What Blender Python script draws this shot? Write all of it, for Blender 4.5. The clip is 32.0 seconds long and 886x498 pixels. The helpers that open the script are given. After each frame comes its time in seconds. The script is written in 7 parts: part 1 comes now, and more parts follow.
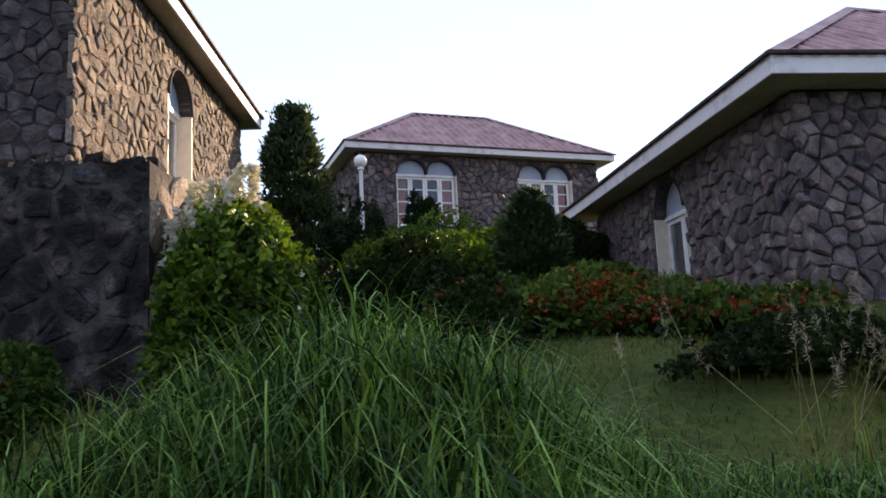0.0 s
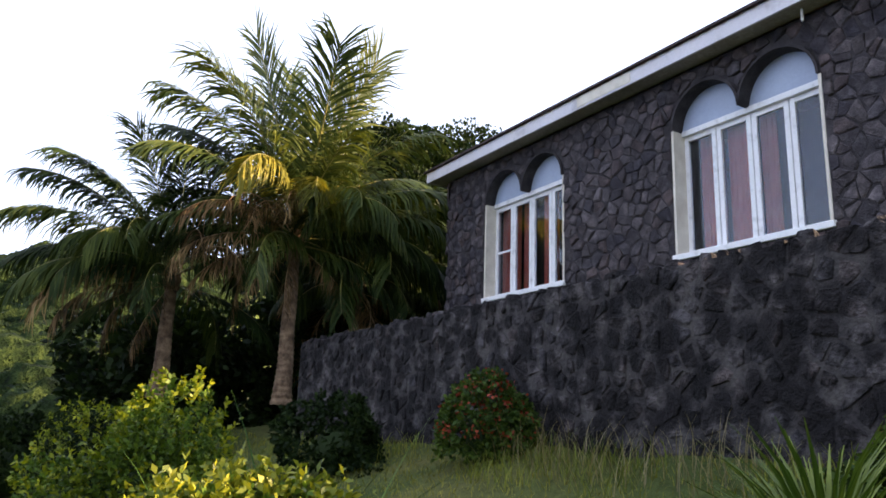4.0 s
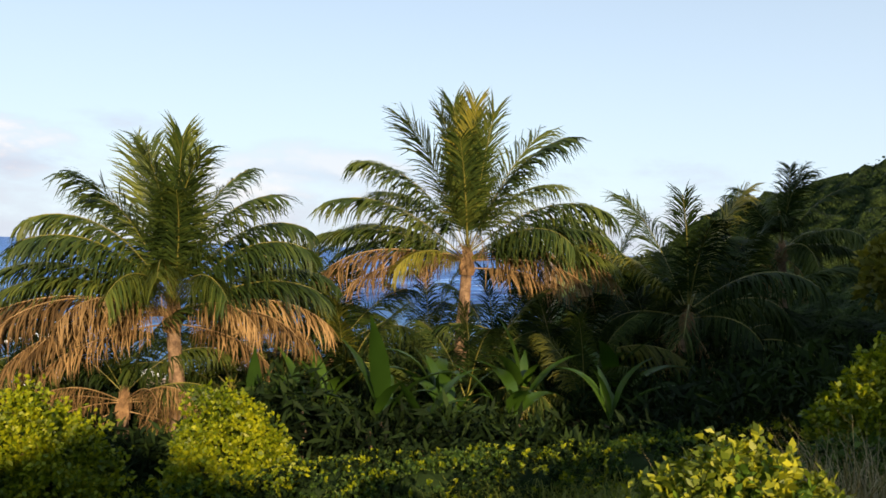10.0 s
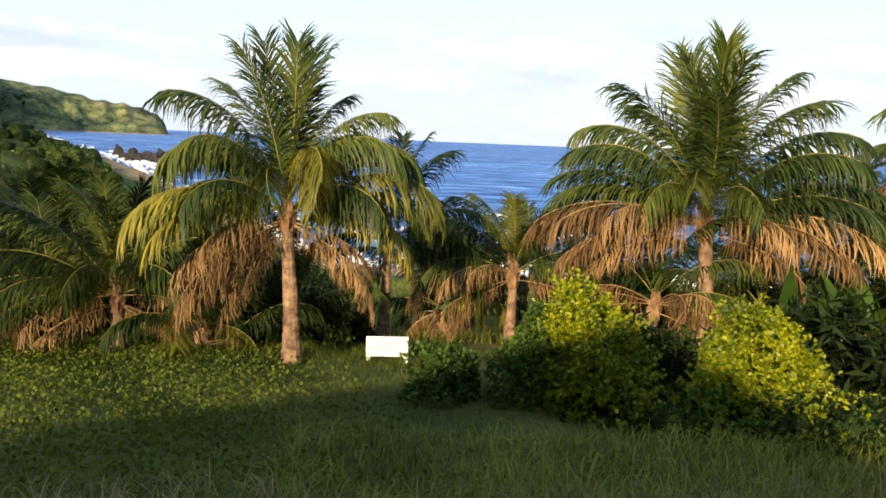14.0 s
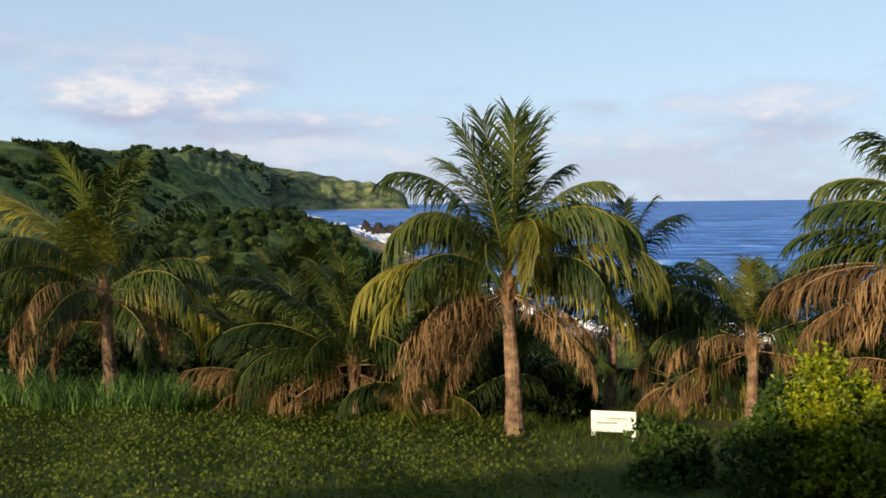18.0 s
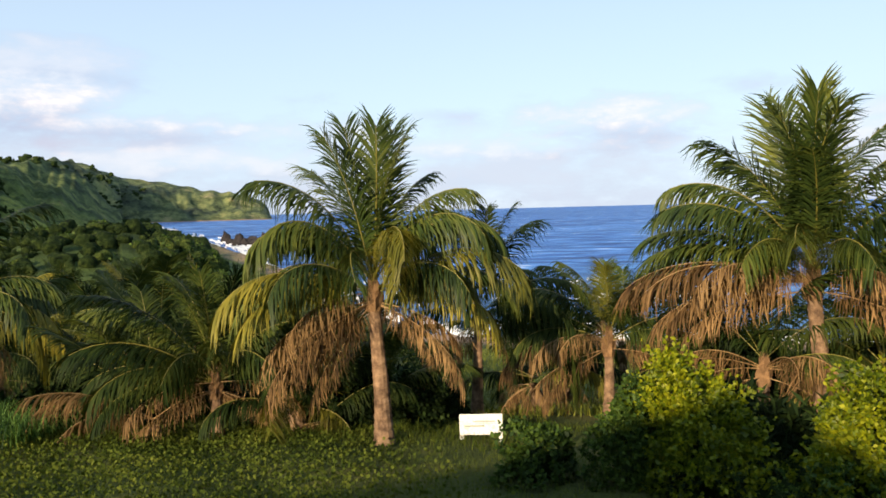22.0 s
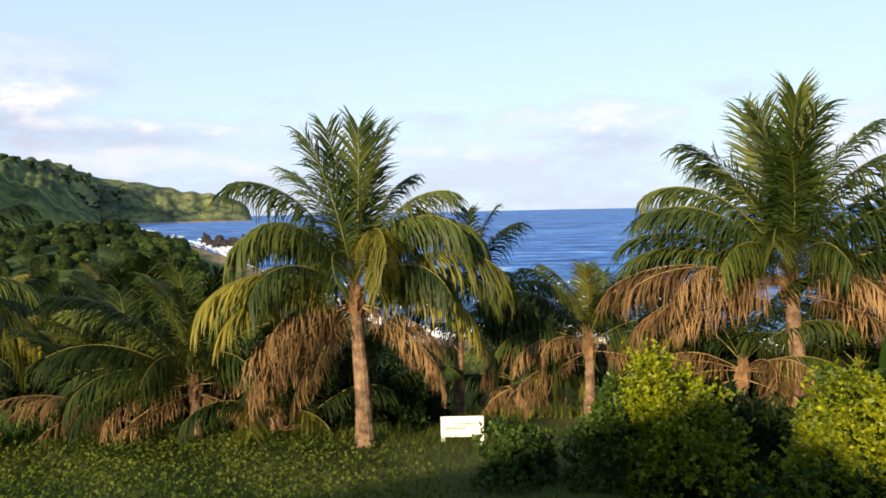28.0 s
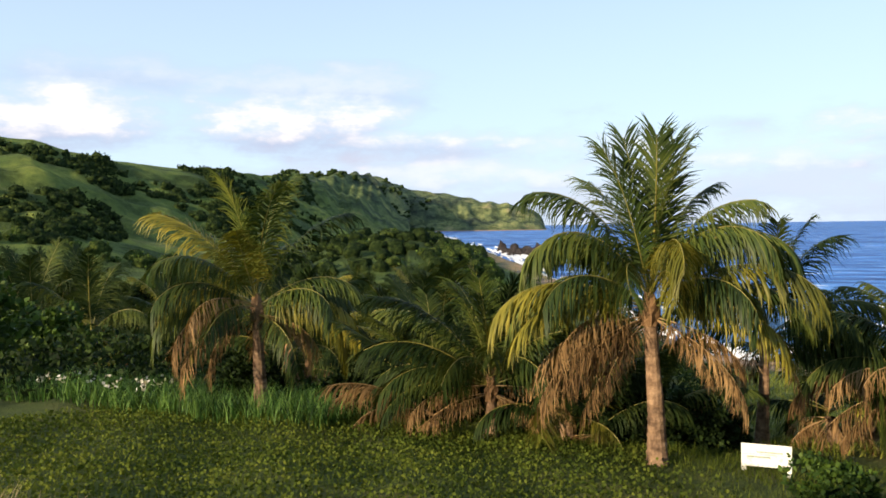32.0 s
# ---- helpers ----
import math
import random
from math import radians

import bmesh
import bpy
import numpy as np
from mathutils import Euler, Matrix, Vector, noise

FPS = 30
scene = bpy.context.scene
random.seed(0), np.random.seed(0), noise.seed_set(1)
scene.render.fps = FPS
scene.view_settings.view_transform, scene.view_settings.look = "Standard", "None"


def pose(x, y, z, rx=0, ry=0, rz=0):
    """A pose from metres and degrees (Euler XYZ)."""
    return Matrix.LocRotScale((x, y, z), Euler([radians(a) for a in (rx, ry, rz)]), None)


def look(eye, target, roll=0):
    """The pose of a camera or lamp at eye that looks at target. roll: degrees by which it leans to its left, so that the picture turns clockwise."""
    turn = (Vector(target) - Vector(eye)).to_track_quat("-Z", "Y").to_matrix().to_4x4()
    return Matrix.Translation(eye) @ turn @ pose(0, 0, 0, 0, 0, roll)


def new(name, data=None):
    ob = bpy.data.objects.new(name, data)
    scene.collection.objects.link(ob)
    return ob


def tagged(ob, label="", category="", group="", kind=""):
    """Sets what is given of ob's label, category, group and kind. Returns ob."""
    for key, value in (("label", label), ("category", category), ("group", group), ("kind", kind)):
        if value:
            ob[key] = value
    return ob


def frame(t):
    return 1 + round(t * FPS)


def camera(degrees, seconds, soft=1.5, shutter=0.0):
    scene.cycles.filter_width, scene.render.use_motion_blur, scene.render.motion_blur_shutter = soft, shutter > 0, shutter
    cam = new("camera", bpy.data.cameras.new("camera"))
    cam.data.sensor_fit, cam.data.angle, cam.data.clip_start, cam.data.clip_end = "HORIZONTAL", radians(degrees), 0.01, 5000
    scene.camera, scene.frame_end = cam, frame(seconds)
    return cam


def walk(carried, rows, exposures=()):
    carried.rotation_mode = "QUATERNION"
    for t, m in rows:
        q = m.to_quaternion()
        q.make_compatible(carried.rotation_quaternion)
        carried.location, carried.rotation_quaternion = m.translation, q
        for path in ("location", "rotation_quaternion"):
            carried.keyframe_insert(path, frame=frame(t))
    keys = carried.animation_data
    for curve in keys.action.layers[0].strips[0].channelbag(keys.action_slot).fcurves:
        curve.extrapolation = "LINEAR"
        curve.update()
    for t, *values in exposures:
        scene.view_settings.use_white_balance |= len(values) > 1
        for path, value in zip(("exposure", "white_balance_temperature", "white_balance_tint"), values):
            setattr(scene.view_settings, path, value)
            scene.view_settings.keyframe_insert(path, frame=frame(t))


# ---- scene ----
cam = camera(59.96, 32.0, soft=1.7)
PATH = [
    (0.0, -0.166, -0.067, 1.675, 4.85, 8.69, 2.74),
    (0.5, -0.176, -0.081, 1.667, 7.62, 7.93, 1.45),
    (1.0, -0.193, -0.097, 1.649, 13.36, 8.60, -0.65),
    (1.5, -0.187, -0.103, 1.633, 22.42, 9.43, -1.60),
    (2.0, -0.171, -0.110, 1.620, 30.69, 14.46, -1.33),
    (2.5, -0.168, -0.141, 1.604, 37.39, 16.89, -1.49),
    (3.0, -0.196, -0.186, 1.614, 43.87, 16.58, -2.24),
    (3.5, -0.266, -0.243, 1.617, 53.32, 15.32, -1.78),
    (4.0, -0.340, -0.304, 1.612, 63.51, 13.56, -1.88),
    (4.5, -0.417, -0.364, 1.607, 70.34, 13.30, -2.21),
    (6.5, -0.698, -0.425, 1.573, 102.20, 4.58, -1.30),
    (7.0, -0.796, -0.431, 1.545, 109.32, 3.73, -2.26),
    (7.5, -0.920, -0.470, 1.557, 111.32, 5.21, -2.52),
    (8.0, -1.058, -0.510, 1.579, 110.21, 2.85, 0.13),
    (8.5, -1.187, -0.511, 1.595, 116.64, 0.64, -3.35),
    (9.0, -1.290, -0.533, 1.634, 128.87, -1.93, -3.63),
    (9.5, -1.364, -0.570, 1.676, 133.28, -0.43, -3.96),
    (10.0, -1.405, -0.595, 1.713, 138.30, -0.04, -1.79),
    (10.5, -1.416, -0.595, 1.736, 147.17, -1.27, -3.75),
    (11.0, -1.418, -0.592, 1.744, 150.68, -0.12, -1.76),
    (11.5, -1.409, -0.602, 1.741, 153.93, -0.64, -2.00),
    (12.0, -1.410, -0.635, 1.733, 158.71, -4.55, -0.83),
    (12.5, -1.413, -0.657, 1.726, 156.72, -4.57, -1.46),
    (13.0, -1.391, -0.643, 1.718, 155.95, -1.94, -0.22),
    (13.5, -1.348, -0.634, 1.705, 165.59, -5.32, -1.48),
    (14.0, -1.292, -0.635, 1.697, 176.19, -8.08, -2.40),
    (14.5, -1.227, -0.640, 1.693, 185.67, -8.84, -3.20),
    (16.5, -1.457, -0.722, 1.751, 194.29, -0.13, -0.60),
    (17.0, -1.457, -0.726, 1.756, 192.90, 1.73, 1.28),
    (17.5, -1.456, -0.731, 1.761, 192.90, -1.29, 0.64),
    (18.0, -1.457, -0.738, 1.768, 193.18, -3.49, 0.67),
    (18.5, -1.457, -0.745, 1.775, 191.63, -2.27, 1.31),
    (19.0, -1.457, -0.753, 1.779, 187.95, -2.78, 1.65),
    (19.5, -1.458, -0.760, 1.780, 184.88, -3.16, 1.67),
    (20.0, -1.458, -0.765, 1.778, 184.59, -4.10, 2.37),
    (20.5, -1.458, -0.770, 1.773, 182.49, -4.84, 2.05),
    (21.0, -1.457, -0.775, 1.768, 182.47, -3.10, 1.43),
    (21.5, -1.455, -0.778, 1.763, 183.19, -2.42, 1.33),
    (22.0, -1.454, -0.781, 1.759, 183.10, -3.03, 1.48),
    (22.5, -1.453, -0.783, 1.757, 182.44, -2.70, 0.79),
    (23.0, -1.452, -0.784, 1.756, 182.67, -2.85, 0.95),
    (23.5, -1.451, -0.784, 1.756, 182.69, -2.43, 0.67),
    (24.0, -1.451, -0.784, 1.755, 181.66, -2.04, 1.00),
    (24.5, -1.450, -0.785, 1.754, 182.21, -2.16, 1.14),
    (26.5, -1.452, -0.785, 1.753, 181.68, -2.14, 1.24),
    (27.0, -1.451, -0.784, 1.754, 181.59, -3.21, 1.35),
    (27.5, -1.450, -0.783, 1.755, 181.79, -2.39, 1.37),
    (28.0, -1.448, -0.781, 1.756, 181.73, -2.89, 1.20),
    (28.5, -1.444, -0.779, 1.757, 181.94, -2.94, 1.14),
    (29.0, -1.440, -0.776, 1.758, 182.19, -3.15, 1.06),
    (29.5, -1.435, -0.772, 1.760, 184.87, -2.23, 0.92),
    (30.0, -1.430, -0.768, 1.761, 189.81, -1.45, 0.74),
    (30.5, -1.427, -0.764, 1.761, 192.54, -1.13, 0.38),
    (31.0, -1.425, -0.760, 1.760, 196.57, -1.43, 0.61),
    (31.5, -1.424, -0.757, 1.760, 200.77, -1.47, 1.16),
    (32.0, -1.424, -0.754, 1.759, 203.30, -1.79, 0.80),
]

# seconds, stops, kelvin, tint
EXPO = [(0.0, 1.55, 6900, 22), (1.0, 2.08, 7000, 23), (2.0, 2.45, 7000, 24), (3.0, 2.15, 7000, 24), (4.5, 2.15, 7100, 25), (6.5, 1.2, 7200, 15), (8.0, 0.95, 7200, 14), (9.0, 0.97, 7200, 13), (12.0, 0.72, 6700, 11), (13.0, 0.9, 6900, 11), (14.0, 1.2, 7000, 12), (14.5, 1.3, 7100, 12), (16.5, 0.9, 6900, 11), (17.0, 0.8, 6700, 11), (18.0, 0.6, 6500, 11), (19.0, 0.7, 6600, 11), (20.0, 0.75, 6600, 11), (21.0, 0.86, 6700, 11), (28.0, 0.95, 6700, 11), (32.0, 0.98, 6600, 10)]
walk(cam, [(t, pose(x, y, z, 90 + pitch, roll, yaw)) for t, x, y, z, yaw, pitch, roll in PATH], EXPO)

# ---------------------------------------------------------------- light
SUN_AZ, SUN_EL = 25.0, 17.5          # degrees clockwise from +y, degrees above the horizon
sun_dir = Vector((math.sin(radians(SUN_AZ)) * math.cos(radians(SUN_EL)),
                  math.cos(radians(SUN_AZ)) * math.cos(radians(SUN_EL)), math.sin(radians(SUN_EL))))
sun = new("sun", bpy.data.lights.new("sun", "SUN"))
sun.data.energy, sun.data.angle, sun.data.color = 4.7, radians(0.7), (1.0, 0.79, 0.52)
sun.matrix_world = look(sun_dir * 100, (0, 0, 0))


def make_world():
    w = bpy.data.worlds.new("sky")
    scene.world = w
    w.use_nodes = True
    nt = w.node_tree
    nd, lk = nt.nodes, nt.links
    nd.clear()
    sky = nd.new("ShaderNodeTexSky")
    sky.sky_type, sky.sun_disc = "NISHITA", False
    sky.sun_elevation, sky.sun_rotation = radians(SUN_EL), radians(SUN_AZ)
    sky.air_density, sky.dust_density, sky.ozone_density = 1.0, 0.0, 2.5
    tc = nd.new("ShaderNodeTexCoord")
    sep = nd.new("ShaderNodeSeparateXYZ")
    lk.new(tc.outputs["Generated"], sep.inputs[0])
    def calc(op, a, b=0.0, c=0.0):
        n = nd.new("ShaderNodeMath")
        n.operation = op
        for k, v in enumerate((a, b, c)):
            if hasattr(v, "is_linked"):
                lk.new(v, n.inputs[k])
            else:
                n.inputs[k].default_value = v
        return n.outputs[0]

    def fbm(scale, detail, rough, stretch, place):
        mp = nd.new("ShaderNodeMapping")
        mp.inputs["Scale"].default_value, mp.inputs["Location"].default_value = stretch, place
        lk.new(tc.outputs["Generated"], mp.inputs["Vector"])
        n = nd.new("ShaderNodeTexNoise")
        n.inputs["Scale"].default_value, n.inputs["Detail"].default_value, n.inputs["Roughness"].default_value = scale, detail, rough
        lk.new(mp.outputs[0], n.inputs["Vector"])
        return calc("SUBTRACT", n.outputs["Fac"], 0.5)

    def smooth(v, lo, hi):
        n = nd.new("ShaderNodeMapRange")
        n.interpolation_type = "SMOOTHSTEP"
        n.inputs["From Min"].default_value, n.inputs["From Max"].default_value = lo, hi
        lk.new(v, n.inputs["Value"])
        return n.outputs[0]

    up = calc("MULTIPLY", calc("ARCSINE", sep.outputs["Z"]), 57.2958)
    az = calc("MULTIPLY", calc("ARCTAN2", sep.outputs["X"], calc("MULTIPLY", sep.outputs["Y"], -1.0)), 57.2958)   # degrees from -y towards +x
    billow = fbm(9.0, 7.0, 0.6, (1.0, 1.0, 2.2), (0.3, 0.0, 0.1))
    wisp = fbm(4.0, 6.0, 0.6, (1.0, 1.0, 5.0), (1.1, 0.4, 0.0))

    # cumulus and stratus: azimuth, elevation, half sizes (degrees), cover
    cover, light_ = None, None
    for a0, e0, wa, we, amt in ((33.5, 6.9, 9.5, 2.9, 1.0), (24.0, 5.9, 8.5, 1.7, 0.8), (31.0, 9.8, 10.0, 2.2, 0.5), (50.0, 7.2, 8.0, 2.9, 0.95), (49.0, 10.6, 10.0, 2.0, 0.45), (-9.5, 5.2, 9.5, 2.9, 0.85), (-1.0, 3.9, 13.0, 2.4, 0.6), (10.0, 5.0, 9.0, 2.3, 0.6), (17.0, 3.0, 14.0, 2.2, 0.55), (-24.0, 3.4, 14.0, 2.6, 0.65), (-32.0, 5.4, 10.0, 2.2, 0.5), (-52.0, 2.8, 15.0, 2.3, 0.4), (0.0, 1.0, 80.0, 6.5, 0.62)):
        u, v = calc("DIVIDE", calc("SUBTRACT", az, a0), wa), calc("DIVIDE", calc("SUBTRACT", up, e0), we)
        d = calc("ADD", calc("MULTIPLY", u, u), calc("MULTIPLY", v, v))
        body = calc("ADD", calc("ADD", calc("SUBTRACT", 1.0, d), calc("MULTIPLY", billow, 3.4)), calc("MULTIPLY", wisp, 2.6))
        m = calc("MULTIPLY", smooth(body, -0.25, 1.25), amt)
        lit = calc("MULTIPLY", m, smooth(calc("ADD", v, calc("MULTIPLY", billow, 2.0)), -0.4, 0.35))
        if wa > 50:          # the veil stays grey
            lit = calc("MULTIPLY", lit, 0.3)
        cover = m if cover is None else calc("MAXIMUM", cover, m)
        light_ = lit if light_ is None else calc("MAXIMUM", light_, lit)
    tone = nd.new("ShaderNodeValToRGB")
    tone.color_ramp.elements[0].position, tone.color_ramp.elements[0].color = 0.0, (2.9, 3.3, 4.5, 1)
    tone.color_ramp.elements[1].position, tone.color_ramp.elements[1].color = 0.8, (6.3, 6.0, 6.0, 1)
    lk.new(light_, tone.inputs[0])
    low = nd.new("ShaderNodeMapRange")
    low.inputs["From Min"].default_value, low.inputs["From Max"].default_value = 0.02, 0.3
    low.inputs["To Min"].default_value, low.inputs["To Max"].default_value = 0.9, 0.6
    lk.new(sep.outputs["Z"], low.inputs["Value"])
    hazy = nd.new("ShaderNodeMix")
    hazy.data_type = "RGBA"
    lk.new(low.outputs[0], hazy.inputs["Factor"])
    lk.new(sky.outputs[0], hazy.inputs["A"])
    hazy.inputs["B"].default_value = (4.1, 5.15, 6.3, 1)
    mix = nd.new("ShaderNodeMix")
    mix.data_type = "RGBA"
    lk.new(cover, mix.inputs["Factor"])
    lk.new(hazy.outputs["Result"], mix.inputs["A"])
    lk.new(tone.outputs[0], mix.inputs["B"])
    bg = nd.new("ShaderNodeBackground")
    bg.inputs["Strength"].default_value = 0.095
    lk.new(mix.outputs["Result"], bg.inputs["Color"])
    out = nd.new("ShaderNodeOutputWorld")
    lk.new(bg.outputs[0], out.inputs[0])


make_world()


# ---------------------------------------------------------------- materials
def mat_base(name):
    m = bpy.data.materials.new(name)
    m.use_nodes = True
    nt = m.node_tree
    return m, nt, nt.nodes, nt.links, nt.nodes["Principled BSDF"]


def noise_node(nd, lk, scale, detail=4.0, rough=0.55, coord=None, stretch=None):
    n = nd.new("ShaderNodeTexNoise")
    n.inputs["Scale"].default_value, n.inputs["Detail"].default_value, n.inputs["Roughness"].default_value = scale, detail, rough
    if coord is not None:
        if stretch:
            mp = nd.new("ShaderNodeMapping")
            mp.inputs["Scale"].default_value = stretch
            lk.new(coord, mp.inputs["Vector"])
            coord = mp.outputs[0]
        lk.new(coord, n.inputs["Vector"])
    return n


def ramp_node(nd, lk, fac, stops):
    r = nd.new("ShaderNodeValToRGB")
    cr = r.color_ramp
    cr.elements[0].position, cr.elements[0].color = stops[0][0], (*stops[0][1], 1)
    cr.elements[1].position, cr.elements[1].color = stops[-1][0], (*stops[-1][1], 1)
    for p, c in stops[1:-1]:
        e = cr.elements.new(p)
        e.color = (*c, 1)
    lk.new(fac, r.inputs[0])
    return r


def mixc(nd, lk, fac, a, b, mode="MIX"):
    m = nd.new("ShaderNodeMix")
    m.data_type, m.blend_type = "RGBA", mode
    for sock, val in (("Factor", fac), ("A", a), ("B", b)):
        s = m.inputs[sock] if sock == "Factor" else [i for i in m.inputs if i.name == sock and i.type == "RGBA"][0]
        if hasattr(val, "is_linked"):
            lk.new(val, s)
        else:
            s.default_value = val if sock == "Factor" else (*val, 1)
    return [o for o in m.outputs if o.type == "RGBA"][0]


def bump(nd, lk, p, height, strength, dist):
    b = nd.new("ShaderNodeBump")
    b.inputs["Strength"].default_value, b.inputs["Distance"].default_value = strength, dist
    lk.new(height, b.inputs["Height"])
    lk.new(b.outputs[0], p.inputs["Normal"])


def rough_mat(name, stops, scale=3.0, rough=0.85, bump_s=0.5, bump_d=0.01, fine=40.0, island=0.0, rand=0.0, spec=0.3, grain=0.8):
    """A rough mineral or painted surface: broad tone, fine grain, relief."""
    m, nt, nd, lk, p = mat_base(name)
    tc = nd.new("ShaderNodeTexCoord")
    geo = nd.new("ShaderNodeNewGeometry")
    n1 = noise_node(nd, lk, scale, 5, 0.6, geo.outputs["Position"])
    n2 = noise_node(nd, lk, fine, 3, 0.6, geo.outputs["Position"])
    col = ramp_node(nd, lk, n1.outputs["Fac"], stops).outputs[0]
    g = ramp_node(nd, lk, n2.outputs["Fac"], [(0.25, (0.62, 0.62, 0.62)), (0.75, (1.25, 1.25, 1.25))]).outputs[0]
    col = mixc(nd, lk, grain, col, g, "MULTIPLY")
    if rand or island:
        src = nd.new("ShaderNodeObjectInfo").outputs["Random"] if rand else geo.outputs["Random Per Island"]
        k = rand or island
        v = ramp_node(nd, lk, src, [(0.0, (1 - k, 1 - k, 1 - k * 0.8)), (0.24, (1, 0.99, 1.02)), (0.4, (1 + k * 0.3, 1 - k * 0.1, 1 - k * 0.22)), (0.6, (1 - k * 0.5, 1 - k * 0.52, 1 - k * 0.45)), (0.8, (1 + k * 0.5, 1 + k * 0.36, 1 + k * 0.28)), (1.0, (1 + k, 1 + k * 0.9, 1 + k * 0.9))]).outputs[0]
        col = mixc(nd, lk, 1.0, col, v, "MULTIPLY")
    lk.new(col, p.inputs["Base Color"])
    p.inputs["Roughness"].default_value = rough
    p.inputs["Specular IOR Level"].default_value = spec
    add = nd.new("ShaderNodeMath")
    add.operation = "ADD"
    lk.new(n1.outputs["Fac"], add.inputs[0])
    lk.new(n2.outputs["Fac"], add.inputs[1])
    bump(nd, lk, p, add.outputs[0], bump_s, bump_d)
    return m


def leaf_mat(name, dark, mid, light, rough=0.5, trans=0.35, spec=0.35, patch=0.6, isl=0.55, obj=0.0):
    """Leaf: tone by leaf and by patch, some light let through."""
    m, nt, nd, lk, p = mat_base(name)
    geo = nd.new("ShaderNodeNewGeometry")
    n1 = noise_node(nd, lk, patch, 3, 0.6, geo.outputs["Position"])
    add = nd.new("ShaderNodeMath")
    add.operation = "MULTIPLY_ADD"
    lk.new(geo.outputs["Random Per Island"], add.inputs[0])
    add.inputs[1].default_value = isl
    sub = nd.new("ShaderNodeMath")
    sub.operation = "MULTIPLY_ADD"
    lk.new(n1.outputs["Fac"], sub.inputs[0])
    sub.inputs[1].default_value, sub.inputs[2].default_value = 1.3, -0.42 + (0.55 - isl) / 2
    lk.new(sub.outputs[0], add.inputs[2])
    if obj:
        tone = nd.new("ShaderNodeMath")
        tone.operation = "MULTIPLY_ADD"
        lk.new(nd.new("ShaderNodeObjectInfo").outputs["Random"], tone.inputs[0])
        tone.inputs[1].default_value = obj
        lk.new(add.outputs[0], tone.inputs[2])
        shift = nd.new("ShaderNodeMath")
        shift.operation = "SUBTRACT"
        lk.new(tone.outputs[0], shift.inputs[0])
        shift.inputs[1].default_value = obj / 2
        add = shift
    dark, mid, light = ([q * k for q in c] for c, k in ((dark, 0.66), (mid, 0.74), (light, 0.84)))
    col = ramp_node(nd, lk, add.outputs[0], [(0.05, dark), (0.45, mid), (0.95, light)]).outputs[0]
    lk.new(col, p.inputs["Base Color"])
    p.inputs["Roughness"].default_value, p.inputs["Specular IOR Level"].default_value = rough, spec
    tr = nd.new("ShaderNodeBsdfTranslucent")
    tcol = mixc(nd, lk, 1.0, col, (1.0, 0.95, 0.45), "MULTIPLY")
    lk.new(tcol, tr.inputs["Color"])
    mx = nd.new("ShaderNodeMixShader")
    mx.inputs[0].default_value = trans
    lk.new(p.outputs[0], mx.inputs[1])
    lk.new(tr.outputs[0], mx.inputs[2])
    lk.new(mx.outputs[0], nd["Material Output"].inputs["Surface"])
    return m


M = {}
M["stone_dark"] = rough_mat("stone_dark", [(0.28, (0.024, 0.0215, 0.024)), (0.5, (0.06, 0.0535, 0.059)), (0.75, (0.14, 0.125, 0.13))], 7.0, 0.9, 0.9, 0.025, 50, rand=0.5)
# pinkish grey stone, paler still: sky glare over two houses put into it
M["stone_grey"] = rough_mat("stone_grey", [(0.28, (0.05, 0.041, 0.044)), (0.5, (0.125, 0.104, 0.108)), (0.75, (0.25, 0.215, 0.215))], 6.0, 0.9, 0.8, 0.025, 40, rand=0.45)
# same stone as stone_dark, lightened: sunlight painted on the faces towards +x
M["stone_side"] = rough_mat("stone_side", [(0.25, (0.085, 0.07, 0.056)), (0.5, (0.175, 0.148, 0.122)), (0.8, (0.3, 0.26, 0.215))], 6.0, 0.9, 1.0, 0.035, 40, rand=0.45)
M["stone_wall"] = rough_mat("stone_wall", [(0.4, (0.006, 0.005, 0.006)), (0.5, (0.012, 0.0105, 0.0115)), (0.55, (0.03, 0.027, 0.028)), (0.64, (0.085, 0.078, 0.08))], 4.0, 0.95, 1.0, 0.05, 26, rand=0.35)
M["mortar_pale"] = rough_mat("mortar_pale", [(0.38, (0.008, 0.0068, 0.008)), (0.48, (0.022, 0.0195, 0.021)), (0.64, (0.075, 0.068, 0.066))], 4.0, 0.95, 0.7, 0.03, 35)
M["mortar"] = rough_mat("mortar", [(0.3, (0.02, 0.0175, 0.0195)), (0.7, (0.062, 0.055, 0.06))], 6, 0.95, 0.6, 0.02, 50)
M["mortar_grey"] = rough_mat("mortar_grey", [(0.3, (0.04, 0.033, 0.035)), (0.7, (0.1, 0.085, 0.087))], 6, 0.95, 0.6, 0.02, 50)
# mortar lightened to go with the painted sunlight
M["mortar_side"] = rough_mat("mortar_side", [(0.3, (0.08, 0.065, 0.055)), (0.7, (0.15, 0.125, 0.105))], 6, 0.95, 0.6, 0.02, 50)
M["white_paint"] = rough_mat("white_paint", [(0.25, (0.5, 0.5, 0.5)), (0.45, (0.76, 0.76, 0.77)), (0.8, (0.82, 0.82, 0.83))], 7, 0.5, 0.15, 0.004, 60, grain=0.15)
M["cream_paint"] = rough_mat("cream_paint", [(0.3, (0.55, 0.5, 0.42)), (0.7, (0.72, 0.67, 0.58))], 5, 0.6, 0.15, 0.004, 50, grain=0.15)
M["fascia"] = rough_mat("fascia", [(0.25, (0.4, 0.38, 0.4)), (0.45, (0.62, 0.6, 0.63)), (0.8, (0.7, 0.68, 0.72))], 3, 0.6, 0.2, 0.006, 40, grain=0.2)
